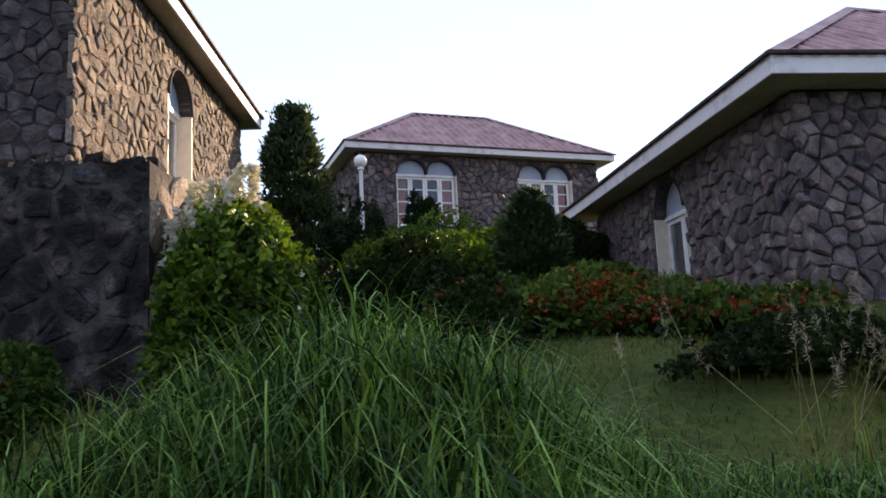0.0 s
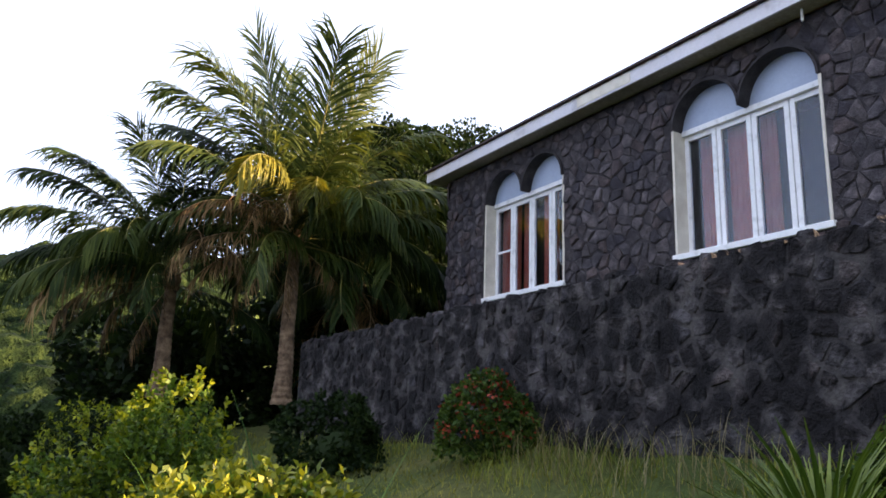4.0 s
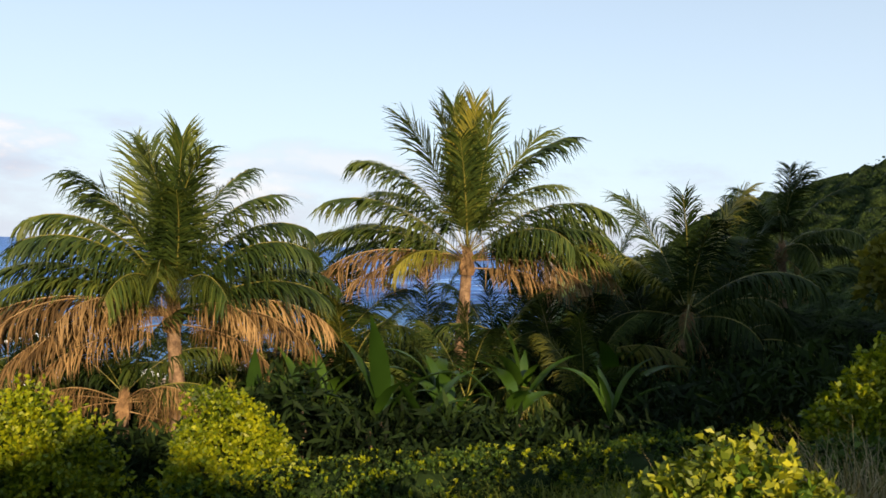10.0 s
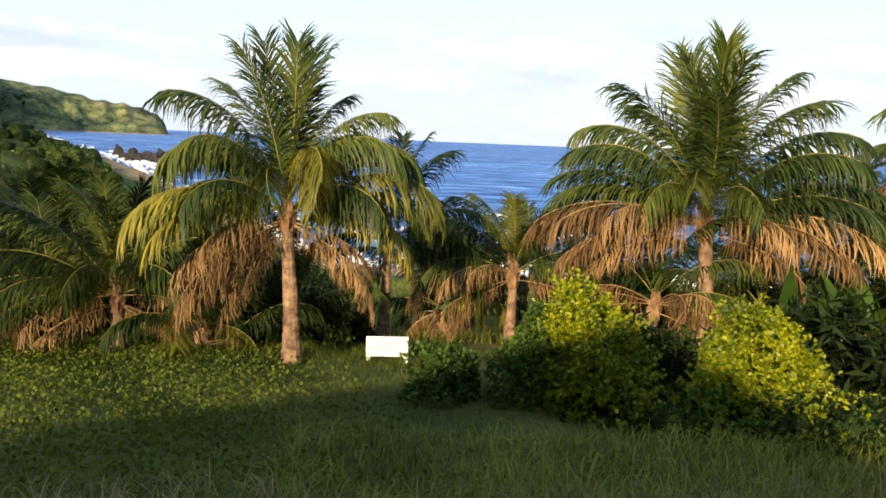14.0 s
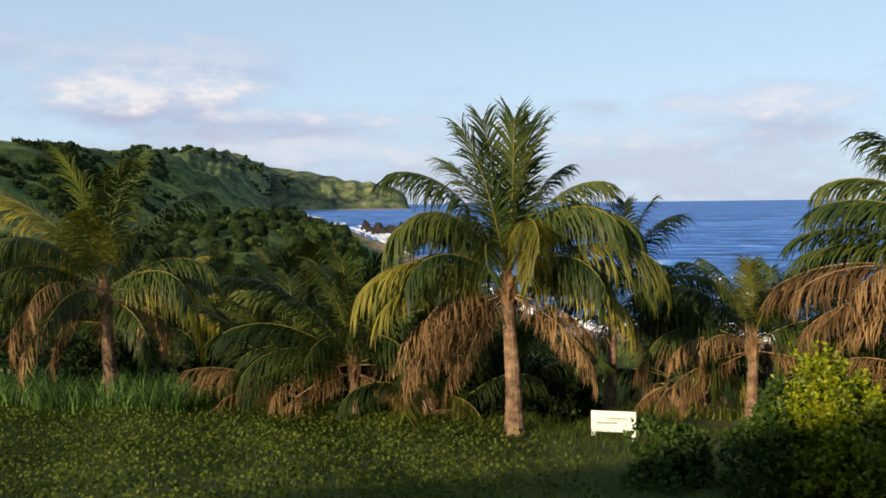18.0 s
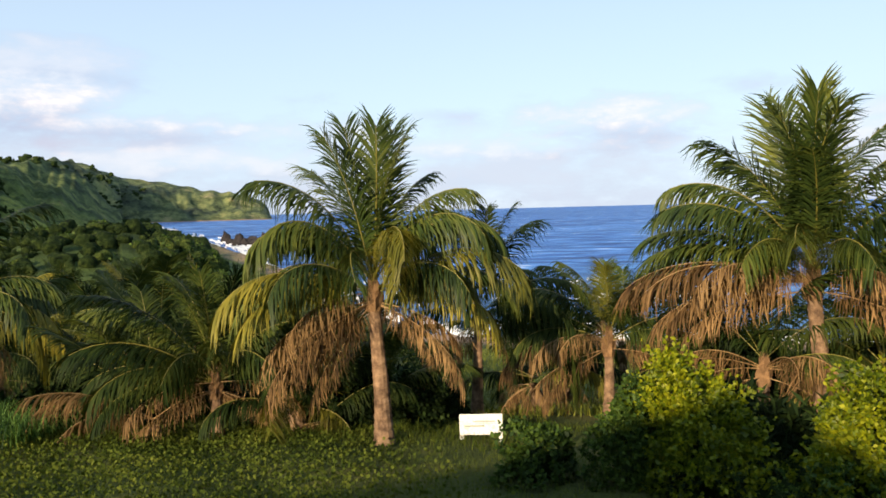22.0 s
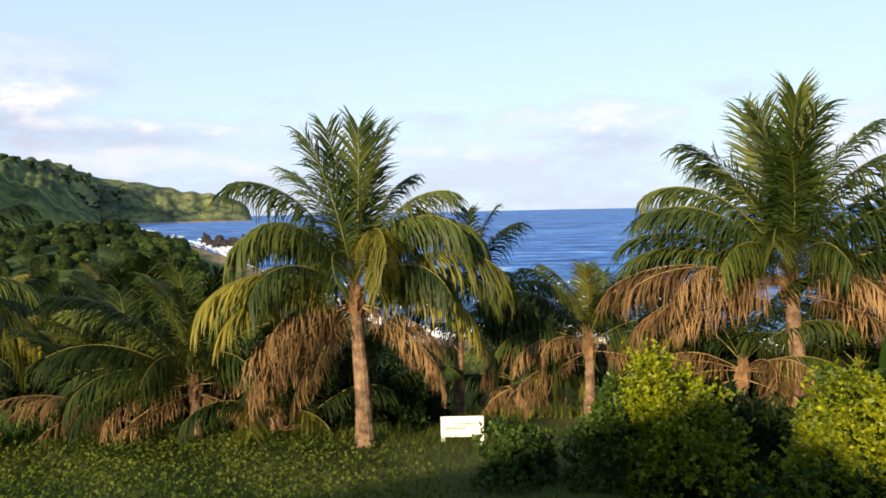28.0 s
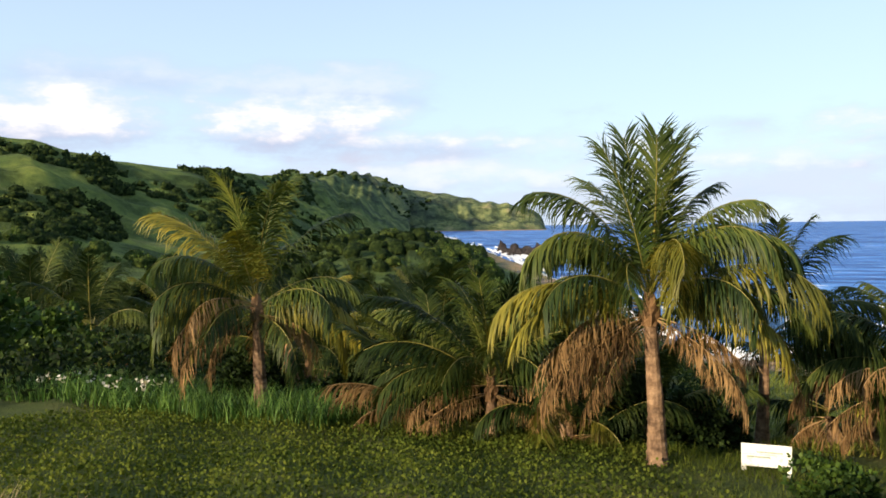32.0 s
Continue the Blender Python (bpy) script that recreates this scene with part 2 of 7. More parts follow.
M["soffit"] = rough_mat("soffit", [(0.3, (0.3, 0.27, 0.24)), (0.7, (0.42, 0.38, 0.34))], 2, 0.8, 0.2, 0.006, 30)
M["arch_panel"] = rough_mat("arch_panel", [(0.3, (0.3, 0.36, 0.48)), (0.7, (0.36, 0.43, 0.55))], 3, 0.45, 0.1, 0.004, 30, grain=0.15)
M["roof"] = rough_mat("roof", [(0.3, (0.14, 0.065, 0.068)), (0.5, (0.3, 0.15, 0.155)), (0.75, (0.45, 0.3, 0.3))], 2.2, 0.55, 0.3, 0.006, 25, spec=0.5)
M["roof_edge"] = rough_mat("roof_edge", [(0.3, (0.02, 0.014, 0.015)), (0.7, (0.075, 0.05, 0.05))], 9, 0.8, 0.4, 0.01, 50)
M["curtain"] = rough_mat("curtain", [(0.3, (0.72, 0.15, 0.075)), (0.7, (0.84, 0.25, 0.14))], 4, 0.9, 0.3, 0.01, 90)
M["unlit_room"] = rough_mat("unlit_room", [(0.3, (0.02, 0.02, 0.022)), (0.7, (0.035, 0.035, 0.04))], 2, 0.9, 0.1, 0.01, 20)
M["board"] = rough_mat("board", [(0.22, (0.3, 0.31, 0.3)), (0.42, (0.72, 0.74, 0.74)), (0.8, (0.8, 0.82, 0.82))], 6, 0.6, 0.2, 0.004, 40)
M["board_ink"] = rough_mat("board_ink", [(0.3, (0.2, 0.24, 0.22)), (0.7, (0.34, 0.4, 0.36))], 9, 0.7, 0.1, 0.003, 60)
M["concrete"] = rough_mat("concrete", [(0.38, (0.0055, 0.004, 0.0032)), (0.54, (0.0125, 0.009, 0.007)), (0.68, (0.06, 0.045, 0.036))], 3.2, 0.92, 0.8, 0.02, 22)
M["trunk"] = rough_mat("trunk", [(0.28, (0.06, 0.036, 0.024)), (0.5, (0.19, 0.122, 0.076)), (0.75, (0.37, 0.25, 0.155))], 7, 0.9, 0.8, 0.02, 35)
M["bark"] = rough_mat("bark", [(0.25, (0.05, 0.035, 0.025)), (0.75, (0.17, 0.12, 0.085))], 6, 0.9, 0.8, 0.02, 35)
M["fibre"] = rough_mat("fibre", [(0.25, (0.09, 0.05, 0.025)), (0.75, (0.3, 0.18, 0.09))], 9, 0.9, 0.8, 0.01, 70)
M["rock"] = rough_mat("rock", [(0.3, (0.01, 0.009, 0.01)), (0.6, (0.035, 0.03, 0.03)), (0.85, (0.09, 0.075, 0.065))], 0.6, 0.9, 0.9, 0.3, 4)
M["foam"] = rough_mat("foam", [(0.3, (0.72, 0.76, 0.8)), (0.7, (0.85, 0.87, 0.9))], 1.2, 0.7, 0.4, 0.1, 6)
M["metal_white"] = rough_mat("metal_white", [(0.3, (0.6, 0.6, 0.6)), (0.7, (0.74, 0.74, 0.74))], 5, 0.45, 0.1, 0.003, 40)
M["globe"] = rough_mat("globe", [(0.3, (0.78, 0.78, 0.78)), (0.7, (0.85, 0.85, 0.85))], 5, 0.25, 0.02, 0.002, 40, spec=0.5)

M["leaf"] = leaf_mat("leaf", (0.013, 0.032, 0.008), (0.042, 0.09, 0.015), (0.12, 0.19, 0.026), rough=0.6, trans=0.28, spec=0.2)
M["leaf_bright"] = leaf_mat("leaf_bright", (0.022, 0.055, 0.008), (0.07, 0.14, 0.014), (0.17, 0.27, 0.028), trans=0.32, spec=0.2, patch=1.4)
M["creeper"] = leaf_mat("creeper", (0.042, 0.07, 0.012), (0.085, 0.122, 0.019), (0.15, 0.178, 0.03), rough=0.85, trans=0.3, spec=0.06, patch=0.9)
# dark-leaved plants; near-black, so it also carries the shade of thickets and shrub cores
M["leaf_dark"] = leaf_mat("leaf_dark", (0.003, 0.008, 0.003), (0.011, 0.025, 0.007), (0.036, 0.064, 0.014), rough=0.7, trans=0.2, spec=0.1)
M["leaf_yellow"] = leaf_mat("leaf_yellow", (0.035, 0.065, 0.008), (0.14, 0.19, 0.014), (0.43, 0.42, 0.022), trans=0.3, patch=1.6)
M["leaf_lime"] = leaf_mat("leaf_lime", (0.035, 0.075, 0.005), (0.17, 0.235, 0.008), (0.46, 0.47, 0.016), trans=0.4, patch=1.8)
M["leaf_conifer"] = leaf_mat("leaf_conifer", (0.014, 0.032, 0.015), (0.035, 0.07, 0.028), (0.08, 0.13, 0.045))
M["leaf_hill"] = leaf_mat("leaf_hill", (0.007, 0.016, 0.006), (0.017, 0.034, 0.011), (0.045, 0.068, 0.017), rough=0.9, trans=0.15, spec=0.05, patch=0.22, isl=0.3)
M["scrub"] = rough_mat("scrub", [(0.34, (0.006, 0.012, 0.005)), (0.5, (0.02, 0.036, 0.011)), (0.68, (0.055, 0.08, 0.02))], 1.4, 0.95, 1.0, 0.5, 6.0, spec=0.05)
M["scrub_coast"] = rough_mat("scrub_coast", [(0.34, (0.012, 0.022, 0.007)), (0.5, (0.042, 0.066, 0.016)), (0.68, (0.105, 0.135, 0.03))], 1.4, 0.95, 1.0, 0.5, 6.0, spec=0.05)
M["frond"] = leaf_mat("frond", (0.012, 0.028, 0.008), (0.05, 0.085, 0.018), (0.17, 0.195, 0.034), rough=0.5, trans=0.24, spec=0.22, patch=0.9, isl=0.4, obj=0.45)
# yellowish leaves; on palms it also paints sunlight onto the lit fronds
M["frond_yellow"] = leaf_mat("frond_yellow", (0.05, 0.065, 0.012), (0.16, 0.165, 0.024), (0.4, 0.34, 0.045), rough=0.5, trans=0.3, spec=0.22, patch=0.9, isl=0.35, obj=0.35)
M["frond_dead"] = leaf_mat("frond_dead", (0.045, 0.027, 0.012), (0.19, 0.113, 0.047), (0.43, 0.275, 0.125), rough=0.75, trans=0.18, spec=0.15, patch=1.5, isl=0.4, obj=0.5)
# frond colour darkened: shade on thicket and house-corner palms is painted in
M["frond_shaded"] = leaf_mat("frond_shaded", (0.006, 0.015, 0.005), (0.026, 0.05, 0.011), (0.1, 0.125, 0.024), rough=0.6, trans=0.2, spec=0.12, patch=0.9, isl=0.35, obj=0.4)
M["rib"] = rough_mat("rib", [(0.3, (0.1, 0.1, 0.018)), (0.7, (0.24, 0.21, 0.045))], 3, 0.45, 0.1, 0.003, 40, spec=0.4)
M["rib_dry"] = rough_mat("rib_dry", [(0.3, (0.2, 0.12, 0.05)), (0.7, (0.42, 0.28, 0.14))], 3, 0.6, 0.1, 0.003, 40)
M["banana"] = leaf_mat("banana", (0.01, 0.03, 0.005), (0.03, 0.075, 0.01), (0.1, 0.2, 0.022), rough=0.35, trans=0.4, spec=0.5)
M["grass"] = leaf_mat("grass", (0.045, 0.075, 0.015), (0.16, 0.205, 0.036), (0.33, 0.34, 0.065), trans=0.28, spec=0.12, patch=0.7)
# yellower short grass, with extra brightness for the shaded bank put into its colour
M["grass_bank_lit"] = leaf_mat("grass_bank_lit", (0.1, 0.105, 0.02), (0.27, 0.265, 0.045), (0.44, 0.39, 0.085), trans=0.28, spec=0.1, patch=0.7)
M["grass_tall"] = leaf_mat("grass_tall", (0.009, 0.03, 0.006), (0.05, 0.135, 0.025), (0.25, 0.42, 0.1), rough=0.55, trans=0.3, spec=0.14, patch=1.2, isl=0.9)
M["sword_leaf"] = leaf_mat("sword_leaf", (0.012, 0.032, 0.006), (0.05, 0.105, 0.014), (0.24, 0.29, 0.045), rough=0.45, trans=0.3, spec=0.3, patch=2.0, isl=0.8)
M["grass_dry"] = leaf_mat("grass_dry", (0.10, 0.085, 0.035), (0.23, 0.19, 0.085), (0.40, 0.33, 0.17), trans=0.3, patch=1.0)
M["flower_red"] = leaf_mat("flower_red", (0.13, 0.022, 0.012), (0.3, 0.045, 0.02), (0.46, 0.1, 0.036), trans=0.25, spec=0.2)
M["flower_white"] = leaf_mat("flower_white", (0.55, 0.52, 0.45), (0.75, 0.72, 0.66), (0.85, 0.83, 0.8), trans=0.25, spec=0.2)
M["plume"] = leaf_mat("plume", (0.32, 0.24, 0.2), (0.5, 0.4, 0.34), (0.65, 0.56, 0.5), trans=0.4, spec=0.1)


def ground_mat():
    m, nt, nd, lk, p = mat_base("ground_cover")
    geo = nd.new("ShaderNodeNewGeometry")
    n1 = noise_node(nd, lk, 0.55, 6, 0.6, geo.outputs["Position"])
    n2 = noise_node(nd, lk, 14.0, 4, 0.7, geo.outputs["Position"])
    n3 = noise_node(nd, lk, 0.018, 6, 0.62, geo.outputs["Position"])
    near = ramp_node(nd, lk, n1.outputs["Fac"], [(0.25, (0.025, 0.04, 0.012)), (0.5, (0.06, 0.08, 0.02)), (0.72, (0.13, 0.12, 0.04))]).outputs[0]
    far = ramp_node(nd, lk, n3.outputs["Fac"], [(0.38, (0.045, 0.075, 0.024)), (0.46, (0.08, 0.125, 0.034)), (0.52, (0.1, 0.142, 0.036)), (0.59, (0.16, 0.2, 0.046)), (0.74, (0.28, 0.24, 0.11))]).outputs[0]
    # greyer, bluer ramp mixed in with distance: aerial haze put into the colour
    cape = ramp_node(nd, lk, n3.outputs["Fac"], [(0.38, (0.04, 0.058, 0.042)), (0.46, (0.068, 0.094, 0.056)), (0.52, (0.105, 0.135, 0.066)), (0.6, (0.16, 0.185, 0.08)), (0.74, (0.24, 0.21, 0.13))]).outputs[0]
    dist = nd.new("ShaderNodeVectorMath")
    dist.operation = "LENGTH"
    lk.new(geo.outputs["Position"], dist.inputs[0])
    haze = nd.new("ShaderNodeMapRange")
    haze.inputs["From Min"].default_value, haze.inputs["From Max"].default_value = 650.0, 1150.0
    lk.new(dist.outputs["Value"], haze.inputs["Value"])
    far = mixc(nd, lk, haze.outputs[0], far, cape)
    n4 = noise_node(nd, lk, 0.05, 9, 0.75, geo.outputs["Position"])
    blot = ramp_node(nd, lk, n4.outputs["Fac"], [(0.42, (0.36, 0.42, 0.38)), (0.5, (0.9, 0.92, 0.88)), (0.6, (1.5, 1.4, 1.2))]).outputs[0]
    far = mixc(nd, lk, 0.9, far, blot, "MULTIPLY")
    sepd = nd.new("ShaderNodeVectorMath")
    sepd.operation = "LENGTH"
    lk.new(geo.outputs["Position"], sepd.inputs[0])
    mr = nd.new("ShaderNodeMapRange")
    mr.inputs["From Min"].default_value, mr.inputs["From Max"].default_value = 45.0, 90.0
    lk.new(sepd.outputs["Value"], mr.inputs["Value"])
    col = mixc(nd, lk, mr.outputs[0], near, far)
    g = ramp_node(nd, lk, n2.outputs["Fac"], [(0.25, (0.45, 0.45, 0.45)), (0.75, (1.35, 1.35, 1.35))]).outputs[0]
    col = mixc(nd, lk, 0.85, col, g, "MULTIPLY")
    # bare cliff and sand near sea level
    sep = nd.new("ShaderNodeSeparateXYZ")
    lk.new(geo.outputs["Position"], sep.inputs[0])
    jit = nd.new("ShaderNodeMath")
    jit.operation = "MULTIPLY_ADD"
    lk.new(n1.outputs["Fac"], jit.inputs[0])
    jit.inputs[1].default_value = 1.2
    lk.new(sep.outputs["Z"], jit.inputs[2])
    ms = nd.new("ShaderNodeMapRange")
    ms.inputs["From Min"].default_value, ms.inputs["From Max"].default_value = -6.9, -7.4
    lk.new(jit.outputs[0], ms.inputs["Value"])
    col = mixc(nd, lk, ms.outputs[0], col, (0.34, 0.23, 0.155))
    lk.new(col, p.inputs["Base Color"])
    p.inputs["Roughness"].default_value, p.inputs["Specular IOR Level"].default_value = 0.95, 0.15
    # fine soil relief near by, gullies and tree clumps on the far slopes
    fine = nd.new("ShaderNodeMath")
    fine.operation = "MULTIPLY"
    lk.new(n2.outputs["Fac"], fine.inputs[0])
    fine.inputs[1].default_value = 0.01
    coarse = nd.new("ShaderNodeMath")
    coarse.operation = "MULTIPLY"
    lk.new(n4.outputs["Fac"], coarse.inputs[0])
    lk.new(mr.outputs[0], coarse.inputs[1])
    tot = nd.new("ShaderNodeMath")
    tot.operation = "ADD"
    lk.new(fine.outputs[0], tot.inputs[0])
    lk.new(coarse.outputs[0], tot.inputs[1])
    bump(nd, lk, p, tot.outputs[0], 0.9, 5.0)
    return m


def sea_mat():
    m, nt, nd, lk, p = mat_base("sea_water")
    geo = nd.new("ShaderNodeNewGeometry")
    n1 = noise_node(nd, lk, 0.13, 9, 0.68, geo.outputs["Position"], (0.5, 1.3, 1.0))
    n3 = noise_node(nd, lk, 0.03, 8, 0.7, geo.outputs["Position"], (0.35, 1.5, 1.0))
    n2 = noise_node(nd, lk, 0.012, 5, 0.55, geo.outputs["Position"], (0.5, 1.5, 1.0))
    col = ramp_node(nd, lk, n2.outputs["Fac"], [(0.35, (0.028, 0.105, 0.34)), (0.55, (0.045, 0.15, 0.46)), (0.75, (0.075, 0.21, 0.54))]).outputs[0]
    # shading of the waves put into the colour: dark troughs, pale crests
    tex = ramp_node(nd, lk, n1.outputs["Fac"], [(0.4, (0.3, 0.36, 0.45)), (0.5, (1.0, 1.0, 1.0)), (0.6, (2.6, 2.1, 1.6))]).outputs[0]
    col = mixc(nd, lk, 0.9, col, tex, "MULTIPLY")
    swl = ramp_node(nd, lk, n3.outputs["Fac"], [(0.42, (0.6, 0.65, 0.72)), (0.58, (1.5, 1.4, 1.25))]).outputs[0]
    col = mixc(nd, lk, 0.5, col, swl, "MULTIPLY")
    # paler water over the shallows
    ln = nd.new("ShaderNodeVectorMath")
    ln.operation = "LENGTH"
    lk.new(geo.outputs["Position"], ln.inputs[0])
    sh = nd.new("ShaderNodeMapRange")
    sh.inputs["From Min"].default_value, sh.inputs["From Max"].default_value = 150.0, 65.0
    sh.inputs["To Max"].default_value = 0.55
    lk.new(ln.outputs["Value"], sh.inputs["Value"])
    col = mixc(nd, lk, sh.outputs[0], col, (0.1, 0.24, 0.4))
    cap = ramp_node(nd, lk, n1.outputs["Fac"], [(0.615, (0, 0, 0)), (0.65, (1, 1, 1))]).outputs[0]
    sc = nd.new("ShaderNodeMath")
    sc.operation = "MULTIPLY"
    lk.new(cap, sc.inputs[0])
    sc.inputs[1].default_value = 0.75
    col = mixc(nd, lk, sc.outputs[0], col, (0.75, 0.8, 0.84))
    lk.new(col, p.inputs["Base Color"])
    p.inputs["Roughness"].default_value, p.inputs["Specular IOR Level"].default_value = 0.5, 0.08
    bump(nd, lk, p, n1.outputs["Fac"], 0.9, 1.5)
    return m


def glass_mat():
    m, nt, nd, lk, p = mat_base("window_glass")
    p.inputs["Base Color"].default_value = (0.62, 0.7, 0.9, 1)
    p.inputs["Roughness"].default_value = 0.03
    p.inputs["Transmission Weight"].default_value = 1.0
    p.inputs["IOR"].default_value = 1.45
    return m


M["ground"], M["sea"], M["glass"] = ground_mat(), sea_mat(), glass_mat()


# ---------------------------------------------------------------- mesh helpers
def thing(name, m=None, label="", category="", group="", kind=""):
    ob = new(name)
    if m is not None:
        ob.matrix_world = m
    return tagged(ob, label, category, group, kind)


def mesh_of(name, verts, faces, mat, smooth=False):
    me = bpy.data.meshes.new(name)
    me.from_pydata([tuple(v) for v in verts], [], [tuple(int(i) for i in f) for f in faces])
    for mm in (mat if isinstance(mat, (list, tuple)) else [mat]):
        me.materials.append(M[mm])
    if smooth:
        me.polygons.foreach_set("use_smooth", [True] * len(me.polygons))
    me.update()
    return me


def quads_mesh(name, quads, mat):
    """Many loose quads (n, 4, 3) as one mesh, fast."""
    q = np.asarray(quads, dtype=np.float32)
    n = len(q)
    me = bpy.data.meshes.new(name)
    me.vertices.add(4 * n)
    me.vertices.foreach_set("co", q.reshape(-1))
    me.loops.add(4 * n)
    me.loops.foreach_set("vertex_index", np.arange(4 * n, dtype=np.int32))
    me.polygons.add(n)
    me.polygons.foreach_set("loop_start", np.arange(0, 4 * n, 4, dtype=np.int32))
    me.update(calc_edges=True)
    me.materials.append(M[mat])
    return me


def strips_mesh(name, rings, mat):
    """Many loose ribbons (n, k, 2, 3) of k cross pieces each, as one mesh."""
    r = np.asarray(rings, dtype=np.float32)
    n, k = r.shape[:2]
    me = bpy.data.meshes.new(name)
    me.vertices.add(n * k * 2)
    me.vertices.foreach_set("co", r.reshape(-1))
    base = (np.arange(n) * k * 2)[:, None, None] + (np.arange(k - 1) * 2)[None, :, None] + np.array([0, 1, 3, 2])[None, None, :]
    nf = n * (k - 1)
    me.loops.add(nf * 4)
    me.loops.foreach_set("vertex_index", base.reshape(-1).astype(np.int32))
    me.polygons.add(nf)
    me.polygons.foreach_set("loop_start", np.arange(0, nf * 4, 4, dtype=np.int32))
    me.update(calc_edges=True)
    me.materials.append(M[mat])
    return me


def part(name, me, parent, label="", m=None):
    ob = new(name, me)
    ob.parent = parent
    if m is not None:
        ob.matrix_basis = m
    if label:
        ob["label"] = label
    return ob


def box_bm(boxes, bevel=0.0):
    """Boxes (x0, y0, z0, x1, y1, z1) in one bmesh."""
    bm = bmesh.new()
    for x0, y0, z0, x1, y1, z1 in boxes:
        r = bmesh.ops.create_cube(bm, size=1.0)
        bmesh.ops.scale(bm, vec=(x1 - x0, y1 - y0, z1 - z0), verts=r["verts"])
        bmesh.ops.translate(bm, vec=((x0 + x1) / 2, (y0 + y1) / 2, (z0 + z1) / 2), verts=r["verts"])
    if bevel:
        bmesh.ops.bevel(bm, geom=bm.edges[:], offset=bevel, segments=1, affect="EDGES")
    return bm


def bm_mesh(name, bm, mat):
    me = bpy.data.meshes.new(name)
    bm.to_mesh(me)
    bm.free()
    me.materials.append(M[mat])
    return me


def boxes(name, lst, mat, parent, bevel=0.0, label=""):
    return part(name, bm_mesh(name, box_bm(lst, bevel), mat), parent, label)


def unit(v):
    return v / np.maximum(np.linalg.norm(v, axis=-1, keepdims=True), 1e-9)


def leaf_quads(P, D, size, rng, wide=0.32, vary=0.35):
    """Pointed leaves at P along D."""
    n = len(P)
    D = unit(D)
    side = unit(np.cross(D, rng.normal(size=(n, 3))))
    L = (size * (1 + vary * rng.uniform(-1, 1, n)))[:, None]
    mid = P + D * L * 0.45
    tip = P + D * L
    tip[:, 2] -= L[:, 0] * 0.12
    return np.stack([P, mid + side * L * wide, tip, mid - side * L * wide], 1)


# ---------------------------------------------------------------- land and sea
SEA = -9.0
CX, CY = -1.2, -0.6
PROF_Y = np.array([-400, -64, -40, -24, -14, -11, -5, -1.9, -1.4, 0.7, 1.0, 2.0, 3.0, 4.7, 8.0, 12.0, 16.0, 20.0, 30.0, 60.0, 200.0])
PROF_Z = np.array([-10, -9.3, -6.6, -3.9, -1.9, -1.45, -0.72, -0.3, -0.02, -0.02, 0.10, 0.50, 0.9, 1.5, 2.1, 2.9, 3.9, 4.85, 6.0, 8.0, 10.0])
# by yaw (degrees left of +y): distance of the shore, the skyline's distance and its rise in degrees
YAW = np.array([0, 60, 84, 90.6, 93.3, 98, 100.6, 104.7, 107.7, 110.6, 115.6, 118.8, 122, 125.5, 127.5, 132, 140, 160, 168, 177, 185, 192, 196, 197, 198.6, 201.6, 203, 204.2, 206, 207.6, 209.3, 212.6, 215.8, 219, 222.8, 226.4, 229, 231.2, 233.1, 245, 270, 320, 360])
SKY_E = np.array([5, 9, 10.2, 9.9, 8.4, 7.8, 6.9, 5.4, 5.0, 3.7, 2.5, 1.2, -0.5, -1.0, -3, -6, -9, -9, -9, -9, -9, -9, 0.4, 1.0, 1.55, 2.1, 2.25, 2.4, 2.65, 3.4, 3.7, 3.65, 3.75, 3.9, 4.2, 4.6, 5.0, 5.7, 6.0, 8, 8, 6, 5])
SHORE = np.interp(YAW, [0, 112, 114, 120, 125, 129, 132, 140, 160, 177, 185, 192, 196, 197, 198.6, 201.6, 203, 204.5, 205, 360], [9e3, 9e3, 400, 230, 170, 130, 75, 66, 63, 62, 66, 100, 150, 172, 212, 325, 450, 1300, 9e3, 9e3])
SKY_D = np.interp(YAW, [0, 60, 84, 92, 100, 114, 120, 125, 140, 160, 185, 192, 196, 209, 212.6, 215.8, 219, 222.8, 229, 245, 270, 320, 360], [300, 200, 120, 105, 100, 105, 112, 118, 118, 100, 100, 900, 1500, 1450, 1100, 620, 420, 360, 320, 320, 400, 400, 300])
FOOT = np.interp(YAW, [0, 60, 84, 92, 100, 114, 120, 125, 185, 192, 200, 206, 209, 212.6, 215.8, 219, 222.8, 229, 245, 270, 360], [60, 40, 26, 22, 20, 22, 30, 40, 60, 300, 700, 900, 600, 400, 260, 180, 150, 120, 100, 90, 60])
PLAIN = np.interp(YAW, [0, 60, 84, 92, 100, 108, 114, 120, 126, 130, 160, 185, 192, 203, 212, 222, 234, 245, 270, 360], [6, 3, 1.0, 0, -0.8, -1.6, -2.6, -4, -6, -8, -9.5, -9.5, -8.2, -7.5, -6.4, -5.4, -4, -2, 2, 6])


# the houses, the terrace and the bank stand at a slight turn to the lawn's grid
GARDEN = Matrix.Translation((-0.05, -0.22, 0)) @ Matrix.Rotation(radians(5.6), 4, "Z")
GRID = {"garden": False}


def turned(build):
    """Run a builder in the garden's own grid and set what it made into the plan."""
    before = set(bpy.data.objects)
    GRID["garden"] = True
    build()
    GRID["garden"] = False
    for ob in bpy.data.objects:
        if ob not in before and ob.parent is None:
            ob.matrix_world = GARDEN @ ob.matrix_basis


